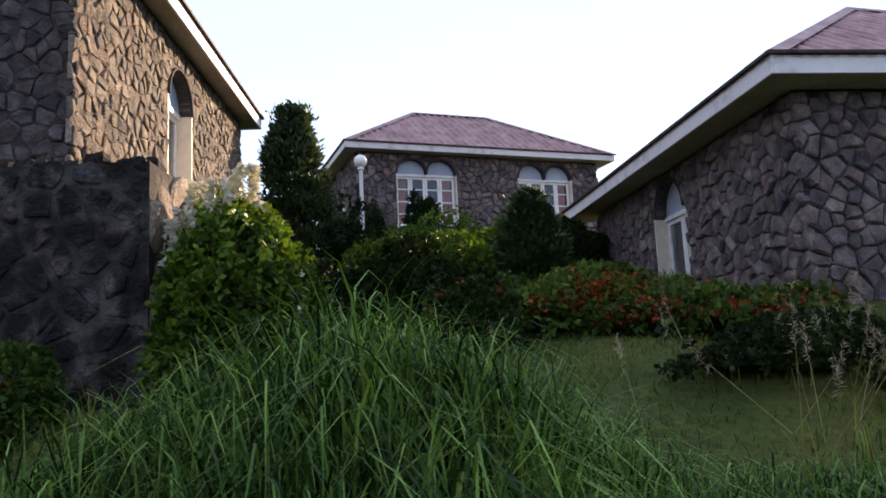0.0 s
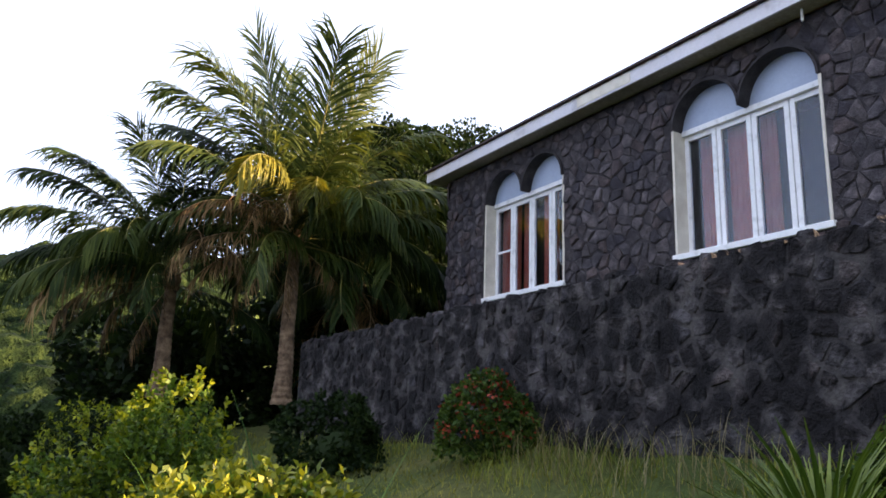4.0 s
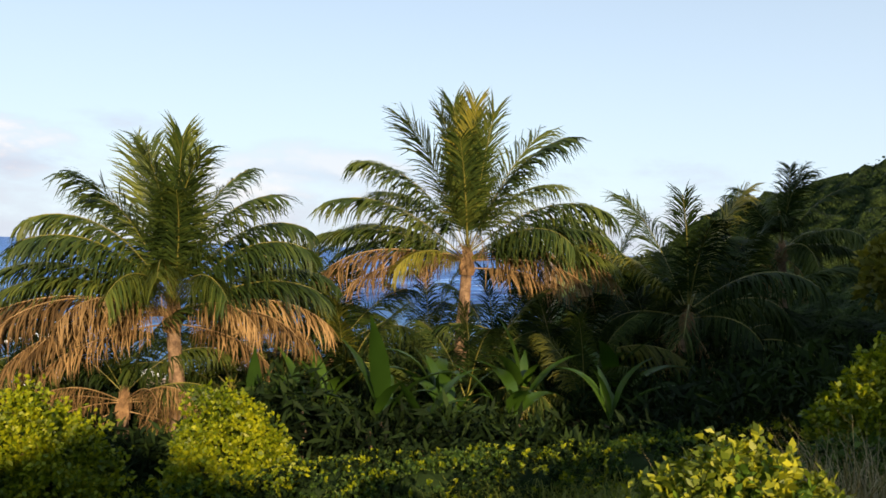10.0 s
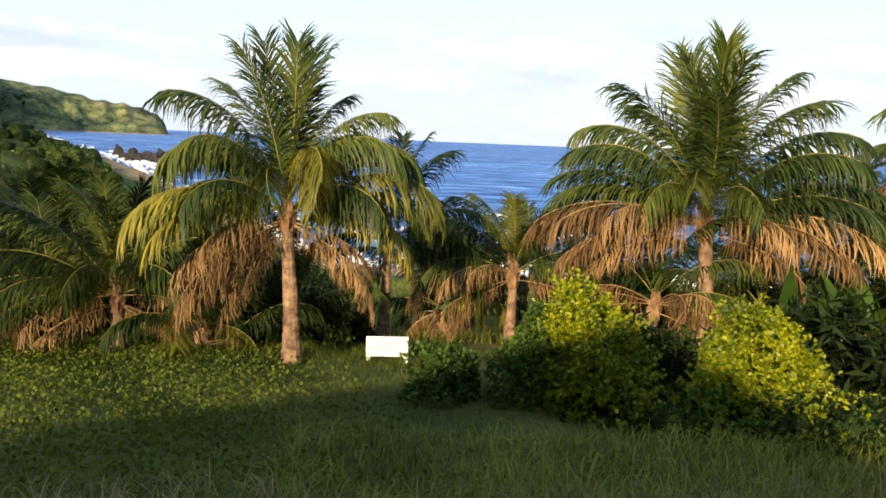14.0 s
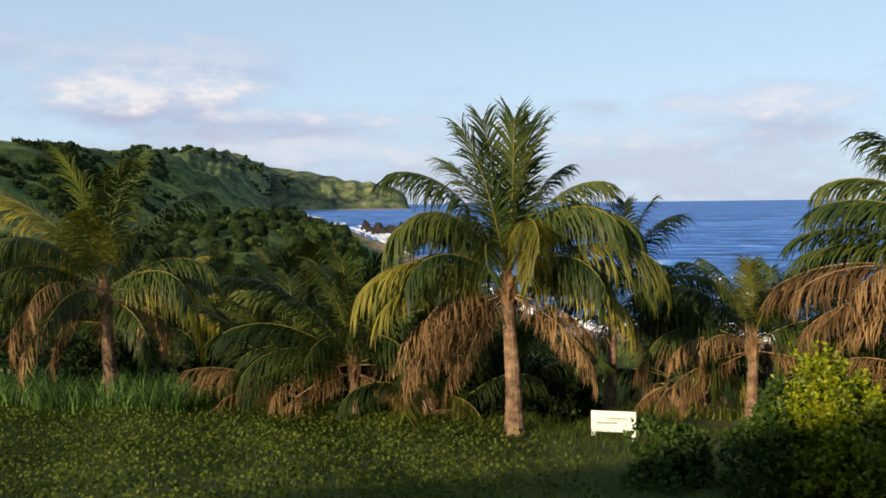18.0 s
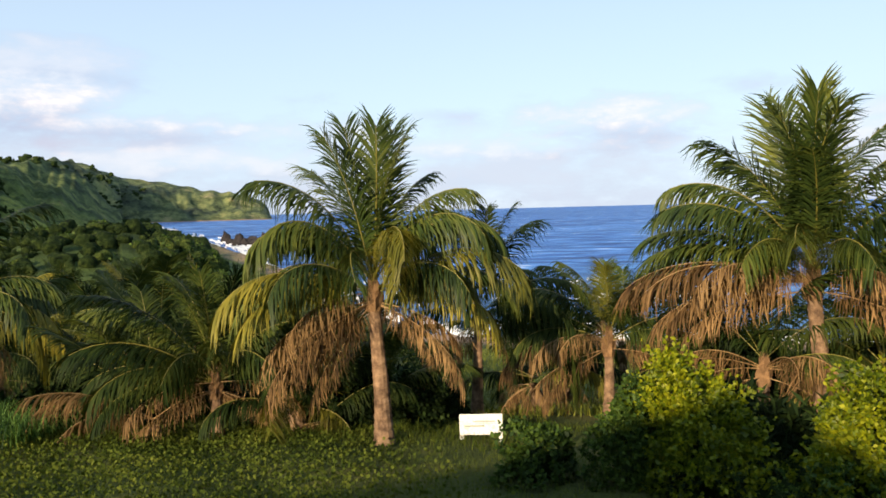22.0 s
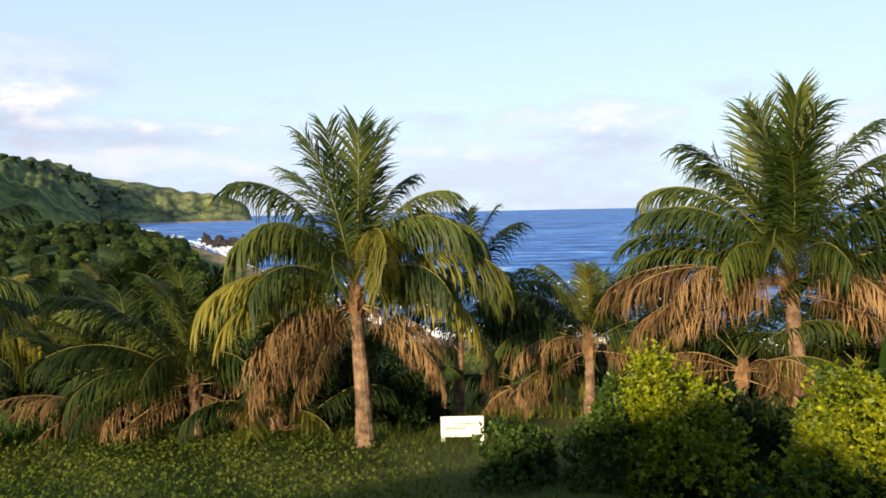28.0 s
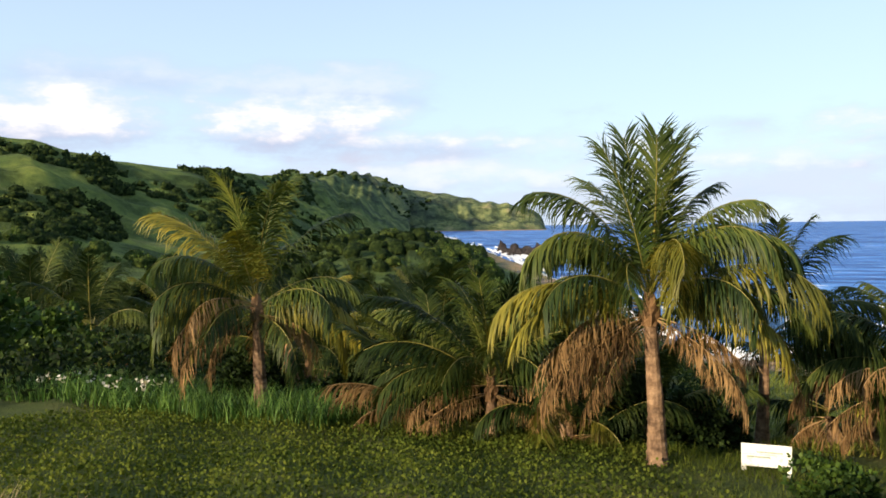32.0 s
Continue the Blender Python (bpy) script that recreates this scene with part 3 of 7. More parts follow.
def height(x, y):
    """Ground height at arrays x, y (of the garden's grid while that is being built)."""
    x, y = np.asarray(x, float), np.asarray(y, float)
    ca, sa = math.cos(radians(5.6)), math.sin(radians(5.6))
    if GRID["garden"]:
        x, y = x * ca - y * sa - 0.05, x * sa + y * ca - 0.22
    yg = -(x + 0.05) * sa + (y + 0.22) * ca
    bank = np.clip((y + 6.0) / 3.5, 0, 1)
    dx, dy = x - CX, y - CY
    r = np.hypot(dx, dy)
    yaw = np.degrees(np.arctan2(-dx, dy)) % 360
    yp = y * (1 - bank) + yg * bank
    z = np.interp(yp, PROF_Y, PROF_Z)
    bump_s = 0.05 * np.sin(x * 1.3 + 0.7) * np.cos(y * 1.1) + 0.03 * np.sin(x * 2.7 + y * 1.9)
    z = z + bump_s * np.clip(np.abs(yp + 0.35) - 1.3, 0, 1)
    shore, dist, rise = np.interp(yaw, YAW, SHORE), np.interp(yaw, YAW, SKY_D), np.interp(yaw, YAW, SKY_E)
    foot, plain = np.interp(yaw, YAW, FOOT), np.interp(yaw, YAW, PLAIN)
    top = 1.7 + np.tan(np.radians(rise)) * dist
    wx, wy = x + 40 * np.sin(y * 0.011), y + 40 * np.sin(x * 0.013 + 1)
    lump = 0.05 * (np.sin(wx * 0.021 + wy * 0.033) + np.sin(wx * 0.05 - wy * 0.041 + 1.0) + 0.7 * np.sin(wx * 0.11 + wy * 0.09) + 0.5 * np.sin(wx * 0.21 - wy * 0.17) + 0.3 * np.sin(wx * 0.37 + wy * 0.41))
    u = np.clip((r - foot) / np.maximum(dist - foot, 1), 0, 1)
    s = u * u * (3 - 2 * u) * 0.55 + u * 0.45
    far = plain + (top - plain) * (s + lump * np.sin(u * math.pi))
    over = np.clip((r - dist) / (dist * 0.6), 0, 1)
    far = np.where(r > dist, top - (top - np.minimum(plain, top)) * over * over, far)
    # beach slope, then a shallow shelf under the sea
    beach = -3.4 + (SEA + 3.4) * np.clip((r - 22) / np.maximum(shore - 22, 1), 0, 1) ** 0.9
    shelf = np.where(r > shore, SEA - np.clip((r - shore) / 20.0, 0, 1) * 2.0, beach)
    hilly = (yaw > 95) & (yaw < 131)
    shelf = np.where(hilly, np.maximum(shelf, far), shelf)
    far = np.where(shore < 8e3, np.where((yaw > 190) & (r < shore), np.maximum(np.minimum(shelf, -6.5 + 0.0 * r), np.minimum(far, -6.0)), shelf), far)
    cape = (yaw > 194.5) & (yaw < 206)
    up = np.clip((r - 1270) / np.maximum(dist - 1270, 1), 0, 1)
    fall = np.clip((r - dist) / 500.0, 0, 1)
    far = np.where(cape & (r > 1270), np.maximum(far, SEA - 1 + (top - SEA + 1) * (up ** 0.8 + lump * 1.2 * np.sin(up * math.pi)) * (1 - fall ** 2)), far)
    ridge = np.sin(wx * 0.03 + 2 * np.sin(wy * 0.017)) + 0.6 * np.sin(wx * 0.071 - wy * 0.06) + 0.35 * np.sin(wx * 0.16 + wy * 0.13)
    gully = np.abs(np.sin(wx * 0.043 + 1.4 * np.sin(wy * 0.02 + 1))) + 0.4 * np.abs(np.sin(wx * 0.07 - wy * 0.04 + 1.2 * np.sin(wy * 0.03)))
    far = far + np.where((yaw > 193) & (yaw < 250) & (far > SEA + 4), (ridge * 0.0036 + (gully - 0.85) * 0.003 * np.clip((top - far) / 8.0, 0, 1)) * np.clip(r - 150, 0, 1200), 0)
    far = far + 6.6 * np.exp(-(np.abs(yaw - 207.5) / 6.5) ** 3 - ((r - 112) / 26.0) ** 2)     # grassy hillock before the bay
    w = np.clip((r - 17) / 22.0, 0, 1)
    w = w * w * (3 - 2 * w)
    sector = np.clip((np.minimum(np.abs(yaw - 0), 360 - yaw) - 60) / 20, 0, 1)   # uphill behind the houses the profile holds longer
    w = w * np.where(r < 60, sector, 1.0)
    land = z * (1 - w) + far * w
    return np.where(r > 2500, np.minimum(land, SEA - 6), land)


def hz(x, y):
    return float(height(np.array([x]), np.array([y]))[0])


def build_ground():
    rad = np.concatenate([[0.0], np.arange(0.4, 24, 0.4), np.geomspace(24, 160, 75), np.geomspace(166, 1700, 120), [2200, 3200, 4900]])
    ang = np.radians(np.concatenate([np.linspace(0, 188, 280, endpoint=False), np.linspace(188, 236, 330, endpoint=False), np.linspace(236, 360, 140, endpoint=False)]))
    na = len(ang)
    R_, A_ = np.meshgrid(rad[1:], ang, indexing="ij")
    X, Y = CX - np.sin(A_) * R_, CY + np.cos(A_) * R_
    Z = height(X, Y)
    verts = np.concatenate([[[CX, CY, hz(CX, CY)]], np.stack([X, Y, Z], -1).reshape(-1, 3)])
    faces = []
    nr = len(rad) - 1
    for j in range(na):
        faces.append((0, 1 + j, 1 + (j + 1) % na))
    for i in range(nr - 1):
        a, b = 1 + i * na, 1 + (i + 1) * na
        for j in range(na):
            k = (j + 1) % na
            faces.append((a + j, b + j, b + k, a + k))
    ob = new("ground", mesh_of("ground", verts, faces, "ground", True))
    tagged(ob, "grassy hillside sloping down to a sandy shore and green hills", "ground", kind="structure")


build_ground()


def build_sea():
    rad = np.concatenate([np.geomspace(40, 4900, 60)])
    na = 180
    ang = np.linspace(radians(95), radians(222), na)
    R_, A_ = np.meshgrid(rad, ang, indexing="ij")
    X, Y = CX - np.sin(A_) * R_, CY + np.cos(A_) * R_
    swell = 0.22 * np.sin(Y * 0.32 + 0.5 * np.sin(X * 0.05)) * np.exp(-R_ / 260)
    verts = np.stack([X, Y, SEA + swell], -1).reshape(-1, 3)
    n = len(rad)
    faces = [(i * na + j, i * na + j + 1, (i + 1) * na + j + 1, (i + 1) * na + j) for i in range(n - 1) for j in range(na - 1)]
    ob = new("water", mesh_of("water", verts, faces, "sea", True))
    tagged(ob, "deep blue sea with small waves reaching the horizon", "sea", kind="structure")


build_sea()


def surf_line(d_off, yaw0, yaw1, width, seed, soft=0.1, z=0.12):
    """A ragged ribbon of breaking water along the shore."""
    rng = np.random.default_rng(seed)
    yaws = np.linspace(yaw0, yaw1, 420)
    d = np.interp(yaws, YAW, SHORE) * (1 + d_off)
    ph = rng.uniform(0, 6, 4)
    w = width * np.minimum(np.interp(yaws, YAW, SHORE) / 66, 2.4) * np.clip(soft + 0.6 * np.sin(yaws * 1.1 + ph[0]) + 0.45 * np.sin(yaws * 3.3 + ph[1]) + 0.35 * np.sin(yaws * 11 + ph[3]) + 0.25 * rng.uniform(-1, 1, len(yaws)), 0.0, 2)
    d = d + 0.02 * d * np.sin(yaws * 2.1 + ph[2])
    a = np.radians(yaws)
    dirs = np.stack([-np.sin(a), np.cos(a)], -1)
    verts, faces = [], []
    for i in range(len(yaws)):
        for k in (0, 0.5, 1):
            p = np.array([CX, CY]) + dirs[i] * (d[i] + w[i] * k)
            verts.append((p[0], p[1], SEA + z + (0.5 * min(1, width / 3) if k == 0.5 else 0)))
    for i in range(len(yaws) - 1):
        for k in range(2):
            if w[i] > 0.03 * width:
                faces.append((3 * i + k, 3 * i + 3 + k, 3 * i + 4 + k, 3 * i + 1 + k))
    return verts, faces


surf = thing("surf", label="white surf breaking along the beach", category="surf", kind="structure")
for off, y0, y1, w, sd, *sf in ((-0.01, 134, 203.4, 3.0, 1, 0.3), (0.05, 166, 203.4, 3.0, 11, 0.2), (0.42, 163, 181, 2.2, 2, 0.25), (0.30, 170, 190, 1.4, 22, -0.1), (0.75, 158, 176, 1.8, 3, -0.35), (0.10, 196, 203.3, 9.0, 4, 0.4), (0.16, 194, 203.3, 6.0, 14, 0.1), (0.30, 195, 203.3, 7.0, 15, 0.2), (0.22, 196, 203.3, 5.0, 6), (0.45, 194, 203.3, 4.0, 7)):
    part("breaker", mesh_of("breaker", *surf_line(off, y0, y1, w, sd, *sf), "foam", True), surf)


def build_path():
    """Worn concrete path along the foot of the bank."""
    p0, p1 = Vector((3.2, -0.48, 0)), Vector((-17.3, -1.67, 0))
    d = (p1 - p0).normalized()
    nrm = Vector((-d.y, d.x, 0))
    th = thing("path", label="dark worn concrete garden path with dry litter", category="path", kind="structure")
    rng = random.Random(4)
    L = (p1 - p0).length
    s, i = 0.0, 0
    while s < L:
        ln = min(rng.uniform(1.7, 2.3), L - s)
        a, b = p0 + d * (s + 0.006), p0 + d * (s + ln - 0.006)
        w = 0.95
        z = 0.0 + rng.uniform(-0.006, 0.006)
        vs, n = [], 6
        for e in (a, b):
            for k in range(n + 1):
                q = e - nrm * (w * (2 * k / n - 1) + (rng.uniform(-0.05, 0.05) if k in (0, n) else 0))
                vs.append((q.x, q.y, z))
        m = len(vs)
        vs += [(x, y, z - 0.08) for x, y, z in vs]
        fs = [(k, k + 1, n + 2 + k, n + 1 + k) for k in range(n)]
        ring = list(range(n + 1)) + list(range(2 * n + 1, n, -1))
        fs = [f[::-1] for f in fs] + [(ring[k], ring[(k + 1) % len(ring)], ring[(k + 1) % len(ring)] + m, ring[k] + m) for k in range(len(ring))]
        part("slab", mesh_of("slab", vs, fs, "concrete"), th)
        s += ln
        i += 1


build_path()
rng_l = np.random.default_rng(8)
lx = rng_l.uniform(-17, 3, 1100)
P_l = np.stack([lx, -0.48 + (lx - 3.2) * 0.058 + rng_l.normal(size=1100) * 0.55, np.full(1100, 0.012)], -1)
P_l = P_l[np.abs(P_l[:, 1] + 0.48 - (P_l[:, 0] - 3.2) * 0.058) < 1.0]
D_l = rng_l.normal(size=P_l.shape) * np.array([1, 1, 0.12])
D_l[:, 2] = np.abs(D_l[:, 2])
tagged(new("leaf_litter", quads_mesh("leaf_litter", leaf_quads(P_l, D_l, 0.05, rng_l, 0.22), "grass_dry")), "dry leaf litter scattered on the path", "litter", kind="stuff")


# ---------------------------------------------------------------- stone walls
def clip_poly(poly, px, py, nx, ny):
    out = []
    n = len(poly)
    for i in range(n):
        a, b = poly[i], poly[(i + 1) % n]
        da, db = (a[0] - px) * nx + (a[1] - py) * ny, (b[0] - px) * nx + (b[1] - py) * ny
        if da <= 0:
            out.append(a)
        if da * db < 0:
            t = da / (da - db)
            out.append((a[0] + (b[0] - a[0]) * t, a[1] + (b[1] - a[1]) * t))
    return out


def stone_cells(u0, u1, z0, z1, s, rng, holes=(), arches=()):
    """Irregular stone outlines filling a rectangle, kept clear of holes (u0, z0, u1, z1) and arches (uc, zc, r)."""
    nu, nz = max(1, round((u1 - u0) / s)), max(1, round((z1 - z0) / (s * 0.88)))
    su, sz = (u1 - u0) / nu, (z1 - z0) / nz
    pts = {}
    for i in range(-1, nu + 1):
        for j in range(-1, nz + 1):
            pts[i, j] = (u0 + (i + 0.5 + (0.5 if j % 2 else 0) - 0.25 + rng.uniform(-0.5, 0.5)) * su, z0 + (j + 0.5 + rng.uniform(-0.5, 0.5)) * sz)
    cells = []
    for i in range(nu):
        for j in range(nz):
            cx, cz = pts[i, j]
            poly = [(cx - 2 * s, cz - 2 * s), (cx + 2 * s, cz - 2 * s), (cx + 2 * s, cz + 2 * s), (cx - 2 * s, cz + 2 * s)]
            for a in (-2, -1, 0, 1, 2):
                for b in (-2, -1, 0, 1, 2):
                    if (a or b) and (i + a, j + b) in pts:
                        qx, qz = pts[i + a, j + b]
                        poly = clip_poly(poly, (cx + qx) / 2, (cz + qz) / 2, qx - cx, qz - cz)
            for px, pz, nx, nz_ in ((u0, 0, -1, 0), (u1, 0, 1, 0), (0, z0, 0, -1), (0, z1, 0, 1)):
                poly = clip_poly(poly, px, pz, nx, nz_)
            ok = len(poly) > 2
            for h0, k0, h1, k1 in holes:
                if not ok:
                    break
                mx, mz = sum(p[0] for p in poly) / len(poly), sum(p[1] for p in poly) / len(poly)
                if h0 < mx < h1 and k0 < mz < k1:
                    ok = False
                    break
                if max(p[0] for p in poly) > h0 and min(p[0] for p in poly) < h1 and max(p[1] for p in poly) > k0 and min(p[1] for p in poly) < k1:
                    gaps = [(h0 - mx, (h0, 0, 1, 0)), (mx - h1, (h1, 0, -1, 0)), (k0 - mz, (0, k0, 0, 1)), (mz - k1, (0, k1, 0, -1))]
                    poly = clip_poly(poly, *max(gaps)[1])
                    ok = len(poly) > 2
            for ac, az, ar in arches:
                if not ok:
                    break
                mx, mz = sum(p[0] for p in poly) / len(poly), sum(p[1] for p in poly) / len(poly)
                dx, dz = mx - ac, mz - az
                dd = math.hypot(dx, dz)
                if dz > -0.02 and dd < ar * 1.0:
                    ok = False
                elif dz > 0 and min(math.hypot(p[0] - ac, p[1] - az) for p in poly) < ar:
                    poly = clip_poly(poly, ac + dx / dd * ar, az + dz / dd * ar, -dx, -dz)
                    ok = len(poly) > 2
            if ok:
                area = abs(sum(poly[k][0] * poly[(k + 1) % len(poly)][1] - poly[(k + 1) % len(poly)][0] * poly[k][1] for k in range(len(poly)))) / 2
                if area > 0.004:
                    cells.append(poly)
    return cells


def stone_mesh(poly, rng, proud, gap, mat, fr, jit=0.1):
    """One stone: fr maps (u, z, out) to a place in the wall's space."""
    n = len(poly)
    cx, cz = sum(p[0] for p in poly) / n, sum(p[1] for p in poly) / n
    size = max(math.hypot(p[0] - cx, p[1] - cz) for p in poly)
    k0 = max(0.5, 1 - gap * rng.uniform(0.4, 1.9) / size)
    poly = [(cx + (p[0] - cx) * q, cz + (p[1] - cz) * q) for p, q in ((p, rng.uniform(0.99 - jit, 1.03)) for p in poly)]
    h = proud * rng.uniform(0.55, 1.35)
    tilt_u, tilt_z = rng.uniform(-0.2, 0.2), rng.uniform(-0.2, 0.2)
    vs, fs = [], []
    for k, out in ((k0, -0.03), (k0 * 0.97, h * 0.55), (k0 * 0.76, h)):
        for p in poly:
            du, dz = (p[0] - cx) * k, (p[1] - cz) * k
            o = out + (du * tilt_u + dz * tilt_z if out > 0 else 0) + (rng.uniform(-0.006, 0.006) if out > 0 else 0)
            vs.append(fr(cx + du, cz + dz, o))
    vs.append(fr(cx, cz, h * 1.08))
    for r_ in range(2):
        for i in range(n):
            j = (i + 1) % n
            fs.append((r_ * n + i, r_ * n + j, r_ * n + n + j, r_ * n + n + i))
    for i in range(n):
        fs.append((2 * n + i, 2 * n + (i + 1) % n, 3 * n))
    return mesh_of("stone", vs, fs, mat)


def lay_stones(parent, cells, rng, fr, mat, proud=0.05, gap=0.010, jit=0.1):
    for poly in cells:
        part("stone", stone_mesh(poly, rng, proud, gap, mat, fr, jit), parent)


# ---------------------------------------------------------------- houses
def arch_skin(u0, u1, z1, zt, arches, fr, depth):
    """Wall piece over an opening, cut by arches (uc, r)."""
    vs, fs = [], []
    n = 48
    for i in range(n + 1):
        u = u0 + (u1 - u0) * i / n
        a = z1
        for uc, r in arches:
            if abs(u - uc) < r:
                a = max(a, z1 + math.sqrt(r * r - (u - uc) ** 2))
        vs += [fr(u, a, 0), fr(u, zt, 0), fr(u, a, -depth), fr(u, zt, -depth)]
    for i in range(n):
        a, b = 4 * i, 4 * i + 4
        fs += [(a, b, b + 1, a + 1), (a, a + 2, b + 2, b), (a + 2, a + 3, b + 3, b + 2)]
    return vs, fs


def frame_mat4(fr):
    """Matrix from (u, out, z) to the wall's space, by the map fr."""
    o = Vector(fr(0, 0, 0))
    ux, oz, zz = Vector(fr(1, 0, 0)) - o, Vector(fr(0, 0, 1)) - o, Vector(fr(0, 1, 0)) - o
    return Matrix(((ux.x, oz.x, zz.x, o.x), (ux.y, oz.y, zz.y, o.y), (ux.z, oz.z, zz.z, o.z), (0, 0, 0, 1)))


def win_boxes(name, lst, mat, parent, mtx, bevel=0.0, label=""):
    bm = box_bm(lst, bevel)
    bmesh.ops.transform(bm, matrix=mtx, verts=bm.verts)
    bmesh.ops.recalc_face_normals(bm, faces=bm.faces)
    return part(name, bm_mesh(name, bm, mat), parent, label)


def add_window(house, fr, u0, u1, z0, z1, arches, sashes=4, bars=0, curtains=(), label="", bar_first=False):
    """Recessed casement window: reveal, arch panels, sashes, panes and curtains."""
    mtx = frame_mat4(fr)
    win = part("window", None, house, label)
    dpt = 0.22
    rt = 0.025
    win_boxes("reveal", [(u0 - rt, -0.3, z0 - rt, u0 + 0.012, 0.012, z1)], "cream_paint", win, mtx, 0.004)
    win_boxes("reveal", [(u1 - 0.012, -0.3, z0 - rt, u1 + rt, 0.012, z1)], "cream_paint", win, mtx, 0.004)
    win_boxes("sill", [(u0 - 0.05, -0.3, z0 - 0.06, u1 + 0.05, 0.045, z0 + 0.01)], "white_paint", win, mtx, 0.006, "white painted window sill")
    # arch panels
    for uc, r in arches:
        vs, fs = [fr(uc, z1, -0.16)], []
        for k in range(17):
            a = math.pi * k / 16
            vs.append(fr(uc + (r + 0.01) * math.cos(a), z1 + (r + 0.01) * math.sin(a), -0.16))
        fs = [(0, k, k + 1) for k in range(1, 17)]
        part("arch_panel", mesh_of("arch_panel", vs, fs, "arch_panel"), win, "pale blue-grey painted arch panel")
        vs, fs = [], []
        for k in range(17):
            a = math.pi * k / 16
            for rr, o in ((r + 0.0, -0.15), (r + 0.0, 0.035), (r + 0.032, 0.035), (r + 0.032, -0.02)):
                vs.append(fr(uc + rr * math.cos(a), z1 + rr * math.sin(a), o))
        for k in range(16):
            for c in range(3):
                fs.append((4 * k + c, 4 * k + c + 1, 4 * k + 5 + c, 4 * k + 4 + c))
        part("arch_rim", mesh_of("arch_rim", vs, fs, "mortar"), win)
    win_boxes("head", [(u0, -0.24, z1 - 0.05, u1, -0.14, z1 + 0.02)], "white_paint", win, mtx, 0.004)
    w = (u1 - u0) / sashes
    t = 0.062
    for i in range(sashes):
        a, b = u0 + i * w + 0.006, u0 + (i + 1) * w - 0.006
        zb, zt = z0 + 0.012, z1 - 0.052
        lst = [(a, -dpt - 0.02, zb, a + t, -dpt + 0.03, zt), (b - t, -dpt - 0.02, zb, b, -dpt + 0.03, zt),
               (a + t, -dpt - 0.02, zb, b - t, -dpt + 0.028, zb + t * 1.2), (a + t, -dpt - 0.02, zt - t, b - t, -dpt + 0.028, zt)]
        nb = bars if bars else (1 if bar_first and i == 0 else 0)
        for k in range(nb):
            zk = zb + (zt - zb) * (k + 1) / (nb + 1)
            lst.append((a + t, -dpt - 0.015, zk - 0.016, b - t, -dpt + 0.024, zk + 0.016))
        sash = win_boxes("sash", lst, "white_paint", win, mtx, 0.004)
        pane = win_boxes("pane", [(a + t * 0.8, -dpt - 0.004, zb + t, b - t * 0.8, -dpt + 0.004, zt - t * 0.8)], "glass", win, mtx)
        pane.visible_shadow = False
    for c0, c1 in curtains:
        vs, fs = [], []
        n = 40
        for k in range(n + 1):
            u = u0 + (u1 - u0) * (c0 + (c1 - c0) * k / n)
            o = -dpt - 0.16 + 0.03 * math.sin(k * 1.35) + 0.012 * math.sin(k * 0.5)
            vs += [fr(u, z0 + 0.02, o), fr(u, z1 - 0.02, o)]
        fs = [(2 * k, 2 * k + 2, 2 * k + 3, 2 * k + 1) for k in range(n)]
        part("curtain", mesh_of("curtain", vs, fs, "curtain", True), win, "orange-red hanging curtain")
    # near-black box behind the sashes: the unlit room's darkness put into its colour
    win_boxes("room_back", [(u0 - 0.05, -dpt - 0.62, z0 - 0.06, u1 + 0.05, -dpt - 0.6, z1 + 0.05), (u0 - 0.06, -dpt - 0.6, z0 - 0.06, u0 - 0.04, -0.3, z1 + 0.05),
                            (u1 + 0.04, -dpt - 0.6, z0 - 0.06, u1 + 0.06, -0.3, z1 + 0.05), (u0 - 0.05, -dpt - 0.6, z0 - 0.1, u1 + 0.05, -0.3, z0 - 0.08)], "unlit_room", win, mtx)
    return win


def add_wall(house, name, fr, length, z0, zt, wins, mat, mortar, s, seed, proud, detail=True, zstone=None):
    """A masonry wall with openings; wins: (u0, u1, z0, z1, arches)."""
    rng = random.Random(seed)
    mtx = frame_mat4(fr)
    lst, cur = [], 0.0
    for u0, u1, w0, w1, ar in sorted(wins):
        lst.append((cur, -0.3, z0, u0, 0.0, zt))
        lst.append((u0, -0.3, z0, u1, 0.0, w0))
        top = w1 + max(r for _, r in ar) + 0.07
        if top < zt - 0.01:
            lst.append((u0, -0.3, top, u1, 0.0, zt))
        cur = u1
    lst.append((cur, -0.3, z0, length, 0.0, zt))
    bm = box_bm(lst)
    bmesh.ops.remove_doubles(bm, verts=bm.verts, dist=0.0005)
    bmesh.ops.transform(bm, matrix=mtx, verts=bm.verts)
    bmesh.ops.recalc_face_normals(bm, faces=bm.faces)
    wall = part(name, bm_mesh(name, bm, mortar), house)
    for u0, u1, w0, w1, ar in wins:
        top = min(w1 + max(r for _, r in ar) + 0.07, zt)
        vs, fs = arch_skin(u0, u1, w1, top, ar, fr, 0.2)
        part("spandrel", mesh_of("spandrel", vs, fs, mortar), wall)
    if detail:
        holes = [(u0 - 0.02, w0 - 0.06, u1 + 0.02, w1) for u0, u1, w0, w1, ar in wins]
        arcs = [(uc, w1, r + 0.05) for u0, u1, w0, w1, ar in wins for uc, r in ar]
        lay_stones(wall, stone_cells(-0.045, length + 0.045, z0 if zstone is None else zstone, zt, s, rng, holes, arcs), rng, fr, mat, proud, 0.006, 0.12)
    return wall


